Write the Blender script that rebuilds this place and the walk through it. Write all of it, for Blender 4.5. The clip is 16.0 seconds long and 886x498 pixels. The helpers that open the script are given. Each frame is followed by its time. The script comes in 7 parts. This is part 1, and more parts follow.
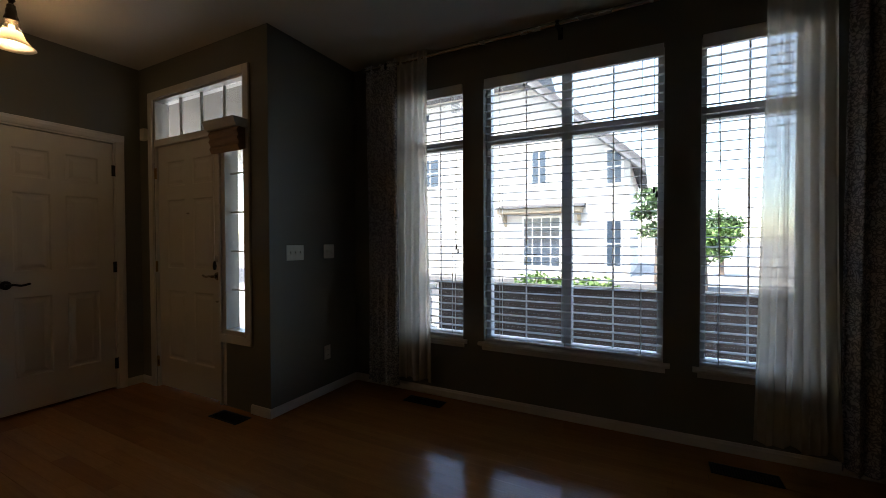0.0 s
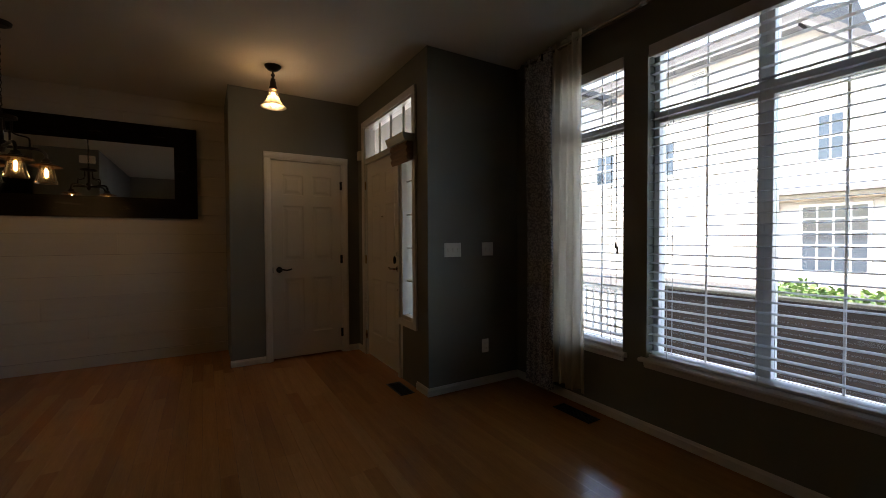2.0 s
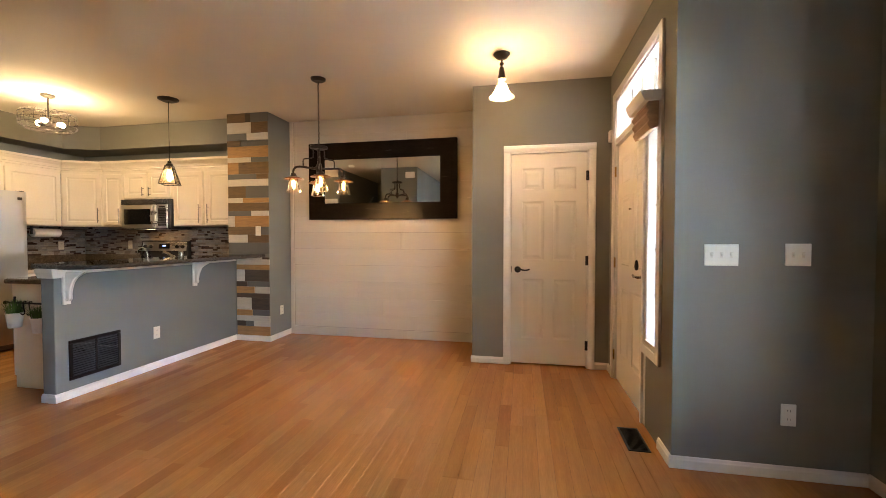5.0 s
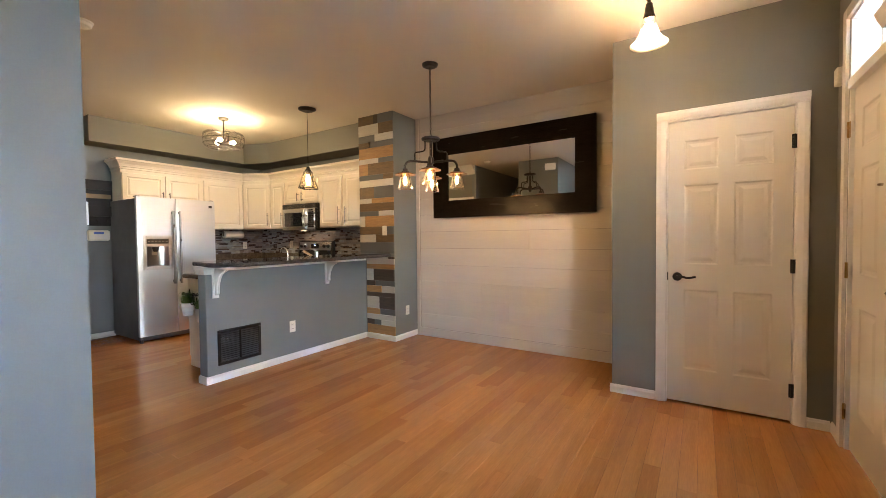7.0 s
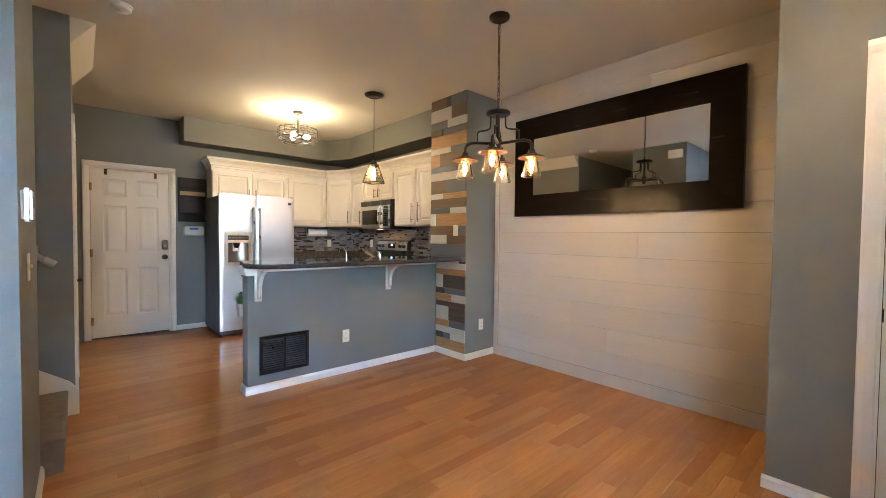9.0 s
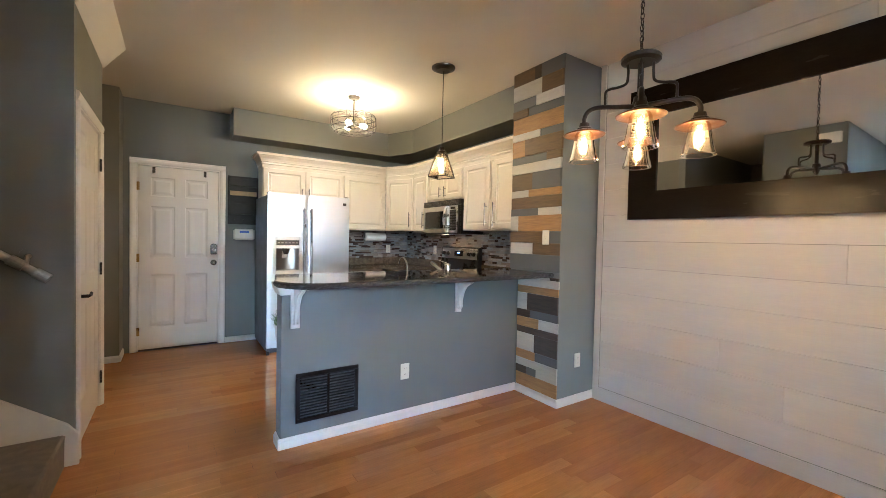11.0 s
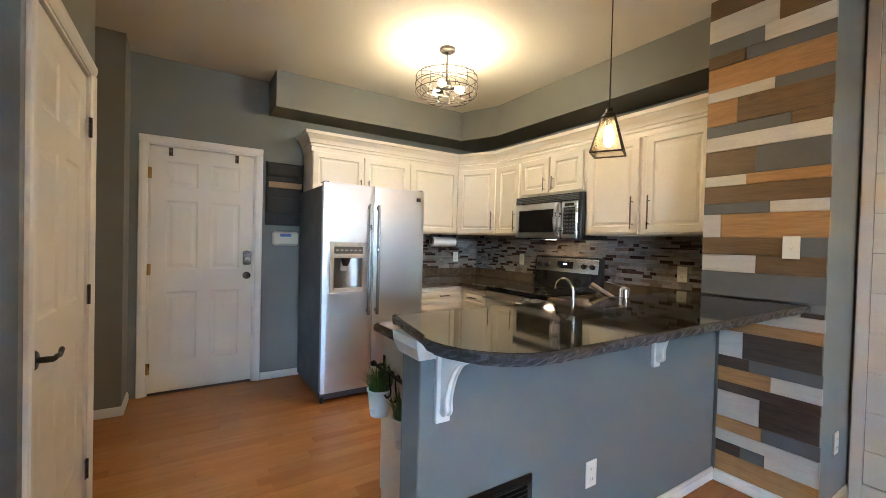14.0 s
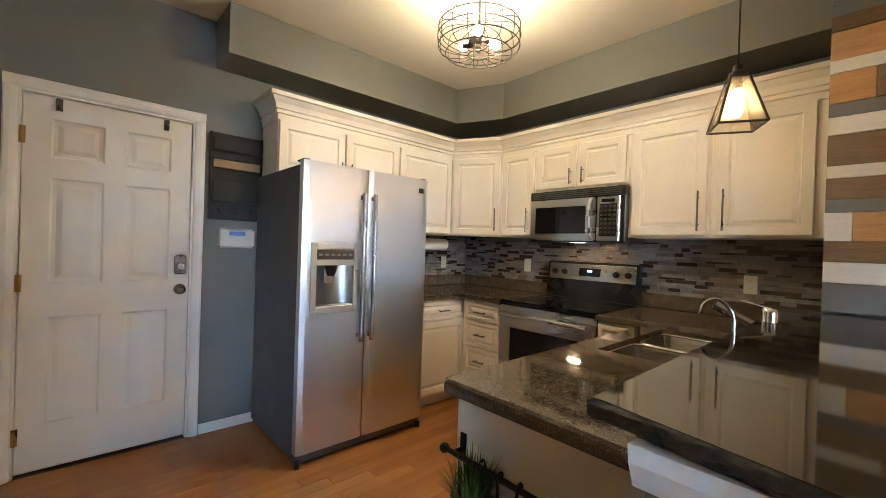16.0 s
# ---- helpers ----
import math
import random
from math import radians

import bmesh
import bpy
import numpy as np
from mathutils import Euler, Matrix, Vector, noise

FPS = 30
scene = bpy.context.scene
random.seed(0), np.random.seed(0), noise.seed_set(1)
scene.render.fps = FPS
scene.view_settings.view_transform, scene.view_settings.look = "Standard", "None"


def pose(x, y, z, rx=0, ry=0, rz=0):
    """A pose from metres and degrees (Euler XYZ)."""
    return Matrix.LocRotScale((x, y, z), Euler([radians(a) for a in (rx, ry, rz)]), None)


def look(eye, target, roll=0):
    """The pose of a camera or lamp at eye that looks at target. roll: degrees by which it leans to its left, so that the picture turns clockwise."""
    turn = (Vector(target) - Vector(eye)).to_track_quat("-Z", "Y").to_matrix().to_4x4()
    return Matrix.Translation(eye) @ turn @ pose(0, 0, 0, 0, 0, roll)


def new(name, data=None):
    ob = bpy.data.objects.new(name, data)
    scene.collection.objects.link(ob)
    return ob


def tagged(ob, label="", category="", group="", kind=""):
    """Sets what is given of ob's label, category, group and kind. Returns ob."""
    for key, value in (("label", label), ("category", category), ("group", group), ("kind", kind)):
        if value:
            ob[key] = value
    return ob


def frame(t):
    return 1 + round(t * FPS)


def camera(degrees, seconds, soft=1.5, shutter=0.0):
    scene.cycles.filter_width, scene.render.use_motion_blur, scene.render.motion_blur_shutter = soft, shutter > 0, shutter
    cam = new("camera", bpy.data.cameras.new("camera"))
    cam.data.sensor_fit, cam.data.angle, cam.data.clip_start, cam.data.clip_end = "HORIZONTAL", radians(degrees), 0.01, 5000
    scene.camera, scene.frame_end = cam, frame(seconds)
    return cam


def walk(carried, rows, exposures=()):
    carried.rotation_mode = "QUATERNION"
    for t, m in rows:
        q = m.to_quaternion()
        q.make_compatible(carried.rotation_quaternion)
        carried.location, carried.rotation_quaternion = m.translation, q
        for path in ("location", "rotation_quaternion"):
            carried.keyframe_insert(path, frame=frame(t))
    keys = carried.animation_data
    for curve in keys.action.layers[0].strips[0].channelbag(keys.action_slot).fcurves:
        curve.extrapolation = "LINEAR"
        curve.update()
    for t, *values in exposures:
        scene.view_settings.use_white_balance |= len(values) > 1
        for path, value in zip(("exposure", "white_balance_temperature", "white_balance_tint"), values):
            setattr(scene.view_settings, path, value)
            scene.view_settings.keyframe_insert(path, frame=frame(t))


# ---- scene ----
cam = camera(95.5, 16.0, soft=0.75)
PATH = [
    (0, (1.641, 1.172, 1.232), (0.716, 2.944, 1.196), -0.2),
    (0.5, (1.799, 1.238, 1.232), (0.637, 2.865, 1.191), -0.2),
    (1, (1.914, 1.341, 1.229), (0.527, 2.781, 1.191), -0.2),
    (1.5, (1.988, 1.455, 1.261), (0.419, 2.694, 1.21), -0.3),
    (2, (2.045, 1.59, 1.237), (0.324, 2.608, 1.191), -0.3),
    (2.5, (2.044, 1.736, 1.232), (0.199, 2.507, 1.188), -0.2),
    (3, (2.032, 1.864, 1.242), (0.104, 2.395, 1.194), -0.2),
    (3.5, (1.991, 2.012, 1.236), (0.011, 2.293, 1.187), -0.2),
    (4, (1.913, 2.099, 1.244), (-0.085, 2.156, 1.192), -0.2),
    (4.5, (1.8, 2.176, 1.242), (-0.193, 2.018, 1.19), -0.1),
    (5, (1.636, 2.294, 1.241), (-0.325, 1.905, 1.188), 0.0),
    (5.2, (1.6, 2.318, 1.24), (-0.341, 1.836, 1.185), 0.0),
    (7.3, (0.898, 2.428, 1.236), (-0.733, 1.272, 1.181), -0.1),
    (7.5, (0.803, 2.457, 1.259), (-0.792, 1.252, 1.204), 0.3),
    (8, (0.597, 2.423, 1.239), (-0.913, 1.112, 1.19), 0.4),
    (8.5, (0.403, 2.328, 1.24), (-1.016, 0.919, 1.189), 0.5),
    (9, (0.222, 2.196, 1.256), (-1.116, 0.71, 1.199), 0.6),
    (11.5, (-0.22, 1.171, 1.302), (-1.303, -0.51, 1.256), 1.3),
    (12, (-0.215, 0.934, 1.304), (-1.286, -0.754, 1.26), 1.4),
    (12.5, (-0.205, 0.688, 1.305), (-1.271, -1.004, 1.27), 1.5),
    (13, (-0.161, 0.433, 1.32), (-1.222, -1.262, 1.282), 1.6),
    (13.5, (-0.11, 0.184, 1.309), (-1.18, -1.506, 1.274), 1.8),
    (14, (-0.115, -0.057, 1.311), (-1.193, -1.741, 1.278), 1.5),
    (14.5, (-0.112, -0.296, 1.295), (-1.209, -1.968, 1.266), 1.7),
    (15, (-0.095, -0.526, 1.288), (-1.29, -2.13, 1.266), 1.7),
    (15.5, (-0.1, -0.77, 1.298), (-1.367, -2.317, 1.278), 1.8),
    (16, (-0.095, -1.025, 1.295), (-1.439, -2.507, 1.284), 1.9),
]
# exposure: the film's own brightening as it turns from the window into the room
EXPO = [(0.0, 3.15, 6950, 9), (1.0, 3.1, 7250, 11), (1.5, 3.3, 7400, 12), (2.0, 3.6, 7600, 12), (2.5, 3.8, 7700, 13), (3.2, 4.35, 7600, 13), (3.6, 4.9, 7400, 13), (4.1, 5.8, 7500, 14), (4.6, 6.5, 7600, 15), (5.0, 6.95, 7250, 15), (6.0, 6.95, 7000, 13), (8.0, 6.95, 6250, 11), (9.0, 6.98, 5900, 9), (11.5, 7.05, 5450, 6), (13.0, 7.0, 5400, 5), (16.0, 6.97, 5550, 7)]
walk(cam, [(t, look(eye, target, roll)) for t, eye, target, roll in PATH], EXPO)

# ---- light ----
SUN_EL, SUN_AZ = 62.0, 203.0
world = bpy.data.worlds.new("sky")
scene.world = world
world.use_nodes = True
wn = world.node_tree.nodes
sky = wn.new("ShaderNodeTexSky")
sky.sky_type, sky.sun_disc = "NISHITA", False
sky.sun_elevation, sky.sun_rotation = radians(SUN_EL), radians(SUN_AZ)
wn["Background"].inputs[1].default_value = 0.123
world.node_tree.links.new(sky.outputs[0], wn["Background"].inputs[0])
sun = new("sun", bpy.data.lights.new("sun", "SUN"))
sun.data.energy, sun.data.angle, sun.data.color = 1.95, radians(0.5), (1.0, 0.95, 0.88)
_d = Vector((math.sin(radians(SUN_AZ)) * math.cos(radians(SUN_EL)), math.cos(radians(SUN_AZ)) * math.cos(radians(SUN_EL)), math.sin(radians(SUN_EL))))
sun.matrix_world = look(_d * 30, (0, 0, 0))
WARM = (1.0, 0.62, 0.30)


# ---- materials ----
def material(name, color, rough=0.6, metal=0.0, vary=0.12, scale=6.0, fine=60.0, bump=0.15, stretch=(1, 1, 1), island=0.0, dist=0.01, tones=None, spec=0.5, coat=0.0, knots=0.0):
    """Two scales of colour variation, rough variation and fine relief. island: spread by object / island. tones: extra colours picked by object."""
    m = bpy.data.materials.new(name)
    m.use_nodes = True
    nt, nd, ln = m.node_tree, m.node_tree.nodes, m.node_tree.links
    b = nd["Principled BSDF"]
    tc = nd.new("ShaderNodeTexCoord")
    mp = nd.new("ShaderNodeMapping")
    mp.inputs["Scale"].default_value = stretch
    geo = nd.new("ShaderNodeObjectInfo")
    ln.new(tc.outputs["Object"], mp.inputs["Vector"])
    vec = mp.outputs["Vector"]
    if island > 0 or tones:
        off = nd.new("ShaderNodeVectorMath")
        off.operation = "MULTIPLY_ADD"
        comb = nd.new("ShaderNodeCombineXYZ")
        for k in range(3):
            ln.new(geo.outputs["Random"], comb.inputs[k])
        ln.new(comb.outputs[0], off.inputs[0])
        off.inputs[1].default_value = (37.0, 19.0, 53.0)
        ln.new(vec, off.inputs[2])
        vec = off.outputs[0]
    n1 = nd.new("ShaderNodeTexNoise")
    n1.inputs["Scale"].default_value, n1.inputs["Detail"].default_value = scale, 4
    n2 = nd.new("ShaderNodeTexNoise")
    n2.inputs["Scale"].default_value, n2.inputs["Detail"].default_value = fine, 5
    ln.new(vec, n1.inputs["Vector"])
    ln.new(vec, n2.inputs["Vector"])
    add = nd.new("ShaderNodeMath")
    add.operation = "ADD"
    ln.new(n1.outputs["Fac"], add.inputs[0])
    ln.new(n2.outputs["Fac"], add.inputs[1])
    mr = nd.new("ShaderNodeMapRange")
    mr.inputs["From Min"].default_value, mr.inputs["From Max"].default_value = 0.6, 1.4
    mr.inputs["To Min"].default_value, mr.inputs["To Max"].default_value = 1 - vary, 1 + vary
    ln.new(add.outputs[0], mr.inputs["Value"])
    val = mr.outputs[0]
    if island > 0:
        r2 = nd.new("ShaderNodeMapRange")
        r2.inputs["To Min"].default_value, r2.inputs["To Max"].default_value = 1 - island, 1 + island
        gi = nd.new("ShaderNodeNewGeometry")
        sm = nd.new("ShaderNodeMath")
        sm.operation = "ADD"
        ln.new(gi.outputs["Random Per Island"], sm.inputs[0])
        ln.new(geo.outputs["Random"], sm.inputs[1])
        fr = nd.new("ShaderNodeMath")
        fr.operation = "FRACT"
        ln.new(sm.outputs[0], fr.inputs[0])
        ln.new(fr.outputs[0], r2.inputs["Value"])
        mu = nd.new("ShaderNodeMath")
        mu.operation = "MULTIPLY"
        ln.new(val, mu.inputs[0])
        ln.new(r2.outputs[0], mu.inputs[1])
        val = mu.outputs[0]
    mix = nd.new("ShaderNodeVectorMath")
    mix.operation = "SCALE"
    mix.inputs[0].default_value = color[:3]
    if tones:
        ramp = nd.new("ShaderNodeValToRGB")
        ramp.color_ramp.interpolation = "CONSTANT"
        cols = [color] + list(tones)
        while len(ramp.color_ramp.elements) < len(cols):
            ramp.color_ramp.elements.new(0.5)
        for k, c in enumerate(cols):
            ramp.color_ramp.elements[k].position = k / len(cols)
            ramp.color_ramp.elements[k].color = (*c, 1)
        ln.new(geo.outputs["Random"], ramp.inputs[0])
        ln.new(ramp.outputs[0], mix.inputs[0])
    ln.new(val, mix.inputs["Scale"])
    ln.new(mix.outputs[0], b.inputs["Base Color"])
    rr = nd.new("ShaderNodeMapRange")
    rr.inputs["From Min"].default_value, rr.inputs["From Max"].default_value = 0.3, 0.7
    rr.inputs["To Min"].default_value, rr.inputs["To Max"].default_value = max(0.02, rough * 0.85), min(1, rough * 1.15)
    ln.new(n1.outputs["Fac"], rr.inputs["Value"])
    ln.new(rr.outputs[0], b.inputs["Roughness"])
    b.inputs["Metallic"].default_value = metal
    b.inputs["Specular IOR Level"].default_value = spec
    b.inputs["Coat Weight"].default_value = coat
    b.inputs["Coat Roughness"].default_value = 0.12
    if knots > 0:
        # dark round knots, stretched along the plank
        fl_ = nd.new("ShaderNodeVectorMath")
        fl_.operation = "MULTIPLY_ADD"
        ln.new(tc.outputs["Object"], fl_.inputs[0])
        fl_.inputs[1].default_value = (0.0, 3.2, 6.5)
        cb = nd.new("ShaderNodeVectorMath")
        cb.operation = "SCALE"
        cb.inputs[0].default_value = (0.0, 31.0, 17.0)
        ln.new(geo.outputs["Random"], cb.inputs["Scale"])
        ln.new(cb.outputs[0], fl_.inputs[2])
        vo = nd.new("ShaderNodeTexVoronoi")
        vo.inputs["Scale"].default_value = 1.0
        ln.new(fl_.outputs[0], vo.inputs["Vector"])
        kr = nd.new("ShaderNodeMapRange")
        kr.inputs["From Min"].default_value, kr.inputs["From Max"].default_value = 0.035, 0.13
        kr.inputs["To Min"].default_value, kr.inputs["To Max"].default_value = 1 - knots, 1.0
        ln.new(vo.outputs["Distance"], kr.inputs["Value"])
        km = nd.new("ShaderNodeMath")
        km.operation = "MULTIPLY"
        ln.new(val, km.inputs[0])
        ln.new(kr.outputs[0], km.inputs[1])
        ln.new(km.outputs[0], mix.inputs["Scale"])
    if bump > 0:
        bp = nd.new("ShaderNodeBump")
        bp.inputs["Strength"].default_value, bp.inputs["Distance"].default_value = bump, dist
        ln.new(n2.outputs["Fac"], bp.inputs["Height"])
        ln.new(bp.outputs[0], b.inputs["Normal"])
    return m


def glow(name, color, strength):
    m = bpy.data.materials.new(name)
    m.use_nodes = True
    b = m.node_tree.nodes["Principled BSDF"]
    b.inputs["Base Color"].default_value = (*color, 1)
    b.inputs["Emission Color"].default_value = (*color, 1)
    b.inputs["Emission Strength"].default_value = strength
    return m


def glass(name, tint=(1, 1, 1), rough=0.0, ior=1.45):
    m = bpy.data.materials.new(name)
    m.use_nodes = True
    b = m.node_tree.nodes["Principled BSDF"]
    b.inputs["Base Color"].default_value = (*tint, 1)
    b.inputs["Transmission Weight"].default_value = 1
    b.inputs["Roughness"].default_value, b.inputs["IOR"].default_value = rough, ior
    return m


M_WALL = material("grey green wall paint", (0.178, 0.174, 0.146), 0.55, vary=0.05, scale=1.5, fine=160, bump=0.25, dist=0.002)
M_BARWALL = material("blue grey wall paint", (0.158, 0.170, 0.164), 0.55, vary=0.05, scale=1.5, fine=160, bump=0.25, dist=0.002)
M_CEIL = material("warm white ceiling paint", (0.66, 0.615, 0.525), 0.8, vary=0.05, scale=1.2, fine=120, bump=0.3, dist=0.002)
M_TRIM = material("white trim paint", (0.72, 0.70, 0.66), 0.35, vary=0.03, scale=3, fine=40, bump=0.05, dist=0.002)
M_DOOR = material("white door paint", (0.68, 0.65, 0.58), 0.4, vary=0.02, scale=2, fine=30, bump=0.10, stretch=(5, 5, 0.5), dist=0.0006)
M_SHIP = material("white painted boards", (0.505, 0.475, 0.425), 0.5, vary=0.05, scale=2, fine=25, bump=0.2, stretch=(1, 0.6, 8), island=0.03, dist=0.002)
M_OAK = material("honey oak boards", (0.44, 0.196, 0.060), 0.14, vary=0.17, scale=2.2, fine=16, bump=0.04, stretch=(0.9, 12, 12), island=0.08, dist=0.001, tones=((0.465, 0.212, 0.067), (0.42, 0.186, 0.056), (0.485, 0.226, 0.075), (0.45, 0.202, 0.062), (0.385, 0.163, 0.047)))
M_SUB = material("dark joint", (0.06, 0.03, 0.015), 0.8, bump=0)
M_BLACK = material("oil rubbed bronze", (0.010, 0.009, 0.008), 0.45, 0.0, vary=0.2, fine=90, bump=0.1, dist=0.001, spec=0.25)
M_ESPRESSO = material("espresso stained wood", (0.010, 0.007, 0.005), 0.24, vary=0.3, scale=4, fine=30, bump=0.03, stretch=(1, 1, 6), dist=0.0005, spec=0.14)
M_STEEL = material("brushed stainless steel", (0.56, 0.56, 0.55), 0.30, 1.0, vary=0.03, scale=1.5, fine=90, bump=0.03, stretch=(1, 1, 6), dist=0.0003)
M_CHROME = material("chrome", (0.75, 0.75, 0.74), 0.08, 1.0, vary=0.02, bump=0)
M_BRASS = material("aged brass", (0.35, 0.22, 0.07), 0.3, 1.0, vary=0.15, bump=0.05)
M_NICKEL = material("satin nickel", (0.45, 0.42, 0.38), 0.25, 1.0, vary=0.08, bump=0.03)
M_PLATE = material("ivory switch plate plastic", (0.72, 0.70, 0.62), 0.35, vary=0.03, bump=0)
M_CAB = material("cream cabinet paint", (0.72, 0.66, 0.55), 0.38, vary=0.04, scale=3, fine=50, bump=0.06, dist=0.001)
M_FENCE = material("weathered brown boards", (0.075, 0.05, 0.04), 0.8, vary=0.25, scale=3, fine=30, bump=0.3, stretch=(0.6, 6, 6), island=0.2)
M_GLASS = glass("clear window glass")
M_MIRROR = material("mirror silver", (0.86, 0.87, 0.86), 0.015, 1.0, vary=0.0, bump=0)


# ---- building helpers ----
def mesh_of(name, bm, mat=None, smooth=False):
    me = bpy.data.meshes.new(name)
    bm.to_mesh(me)
    bm.free()
    if mat:
        me.materials.append(mat)
    if smooth:
        me.polygons.foreach_set("use_smooth", [True] * len(me.polygons))
    return me


def part(name, bm, mat, parent=None, label="", smooth=False, m=None):
    ob = new(name, mesh_of(name, bm, mat, smooth))
    ob.parent = parent
    if m is not None:
        ob.matrix_local = m
    if label:
        ob["label"] = label
    return ob


def thing(name, m, label, category, group="", kind=""):
    ob = new(name)
    ob.empty_display_size = 0.1
    ob.matrix_world = m
    return tagged(ob, label, category, group, kind)


def setting(name, bm, mat, label, category):
    return tagged(new(name, mesh_of(name, bm, mat)), label, category, kind="structure")


def B():
    return bmesh.new()


def box(bm, x0, x1, y0, y1, z0, z1, bevel=0.0, seg=1):
    m = Matrix.LocRotScale(((x0 + x1) / 2, (y0 + y1) / 2, (z0 + z1) / 2), None, (abs(x1 - x0), abs(y1 - y0), abs(z1 - z0)))
    vs = bmesh.ops.create_cube(bm, size=1, matrix=m)["verts"]
    if bevel > 0:
        es = list({e for v in vs for e in v.link_edges})
        bmesh.ops.bevel(bm, geom=es, offset=bevel, segments=seg, affect="EDGES", clamp_overlap=True)
    return bm


def cyl(bm, a, b, r, r2=None, n=14, caps=True):
    a, b = Vector(a), Vector(b)
    d = b - a
    m = Matrix.Translation((a + b) / 2) @ d.to_track_quat("Z", "Y").to_matrix().to_4x4()
    bmesh.ops.create_cone(bm, cap_ends=caps, segments=n, radius1=r, radius2=r if r2 is None else r2, depth=d.length, matrix=m)
    return bm


def lathe(bm, prof, n=24, at=(0, 0, 0)):
    """Turns (radius, height) pairs round the z axis."""
    at = Vector(at)
    rings = []
    for r, z in prof:
        rings.append([bm.verts.new(at + Vector((r * math.cos(2 * math.pi * k / n), r * math.sin(2 * math.pi * k / n), z))) for k in range(n)])
    for a, b in zip(rings, rings[1:]):
        for k in range(n):
            bm.faces.new((a[k], a[(k + 1) % n], b[(k + 1) % n], b[k]))
    return bm


def tube(bm, pts, r, n=8):
    """A round bar along a line of points."""
    pts = [Vector(p) for p in pts]
    rings = []
    up = None
    for i, p in enumerate(pts):
        d = (pts[min(i + 1, len(pts) - 1)] - pts[max(i - 1, 0)]).normalized()
        if up is None:
            up = d.orthogonal().normalized()
        up = (up - d * up.dot(d)).normalized()
        s = d.cross(up)
        rings.append([bm.verts.new(p + (up * math.cos(2 * math.pi * k / n) + s * math.sin(2 * math.pi * k / n)) * r) for k in range(n)])
    for a, b in zip(rings, rings[1:]):
        for k in range(n):
            bm.faces.new((a[k], a[(k + 1) % n], b[(k + 1) % n], b[k]))
    bm.faces.new(rings[0][::-1])
    bm.faces.new(rings[-1])
    return bm


def extrude_profile(bm, prof, x0, x1, axis="x"):
    """A closed profile of (depth, height) pairs drawn out along x (or y)."""
    def v(t, p):
        return bm.verts.new((t, p[0], p[1]) if axis == "x" else (p[0], t, p[1]))
    a = [v(x0, p) for p in prof]
    b = [v(x1, p) for p in prof]
    n = len(prof)
    for k in range(n):
        bm.faces.new((a[k], a[(k + 1) % n], b[(k + 1) % n], b[k]))
    bm.faces.new(a[::-1])
    bm.faces.new(b)
    bmesh.ops.recalc_face_normals(bm, faces=bm.faces)
    return bm


def smooth_path(pts, steps=6):
    """Catmull-Rom points through the given ones."""
    p = [Vector(q) for q in pts]
    p = [p[0] * 2 - p[1]] + p + [p[-1] * 2 - p[-2]]
    out = []
    for i in range(1, len(p) - 2):
        for k in range(steps):
            t = k / steps
            out.append(0.5 * (2 * p[i] + (p[i + 1] - p[i - 1]) * t + (2 * p[i - 1] - 5 * p[i] + 4 * p[i + 1] - p[i + 2]) * t * t + (3 * p[i] - p[i - 1] - 3 * p[i + 1] + p[i + 2]) * t ** 3))
    return out + [p[-2]]


def wall_grid(bm, along, u0, u1, t0, t1, z0, z1, holes=()):
    """A wall of thickness t0..t1 along x or y, with rectangular openings (u0, u1, z0, z1) through it."""
    us = sorted({u0, u1, *[h[0] for h in holes], *[h[1] for h in holes]})
    zs = sorted({z0, z1, *[h[2] for h in holes], *[h[3] for h in holes]})
    for a, b in zip(us, us[1:]):
        for c, d in zip(zs, zs[1:]):
            mu, mz = (a + b) / 2, (c + d) / 2
            if any(h[0] < mu < h[1] and h[2] < mz < h[3] for h in holes):
                continue
            if along == "x":
                box(bm, a, b, t0, t1, c, d)
            else:
                box(bm, t0, t1, a, b, c, d)
    bmesh.ops.remove_doubles(bm, verts=bm.verts, dist=1e-5)
    # inner faces shared by neighbouring blocks
    bm.verts.index_update()
    keys = {}
    for f in bm.faces:
        keys.setdefault(tuple(sorted(v.index for v in f.verts)), []).append(f)
    dead = [f for fs in keys.values() if len(fs) > 1 for f in fs]
    bmesh.ops.delete(bm, geom=dead, context="FACES_ONLY")
    return bm


# ---- the room ----
CEIL = 2.74
YN, XS, YD, XC, YC, XW = 4.0, -0.72, 3.09, -2.36, 1.80, -3.12     # window wall, switch wall, entry wall, closet wall, its end, west wall
YS, XE, YL = -4.06, 3.6, 0.110                                         # garage wall, east wall, living room's south wall
WINS = [(-0.16, 0.34), (0.51, 1.70), (1.89, 2.39)]
WZ0, WZ1 = 0.475, 2.447

bm = wall_grid(B(), "x", XS - 0.12, XE, YN, YN + 0.15, 0, CEIL, [(a, b, WZ0, WZ1) for a, b in WINS])
setting("wall_north", bm, M_WALL, "dark grey-green painted wall with three windows", "wall")
bm = wall_grid(B(), "y", YD + 0.12, YN, XS - 0.12, XS, 0, CEIL)
setting("wall_switches", bm, M_WALL, "short grey-green wall with switch plates", "wall")
bm = wall_grid(B(), "x", XC - 0.12, XS, YD, YD + 0.12, 0, CEIL, [(-2.14, -1.24, 0, 2.45), (-1.24, -0.965, 0.545, 2.45)])
setting("wall_entry", bm, M_WALL, "grey-green wall around the front door", "wall")
bm = wall_grid(B(), "y", YC, YD, XC - 0.12, XC, 0, CEIL, [(2.170, 2.902, 0, 2.075)])
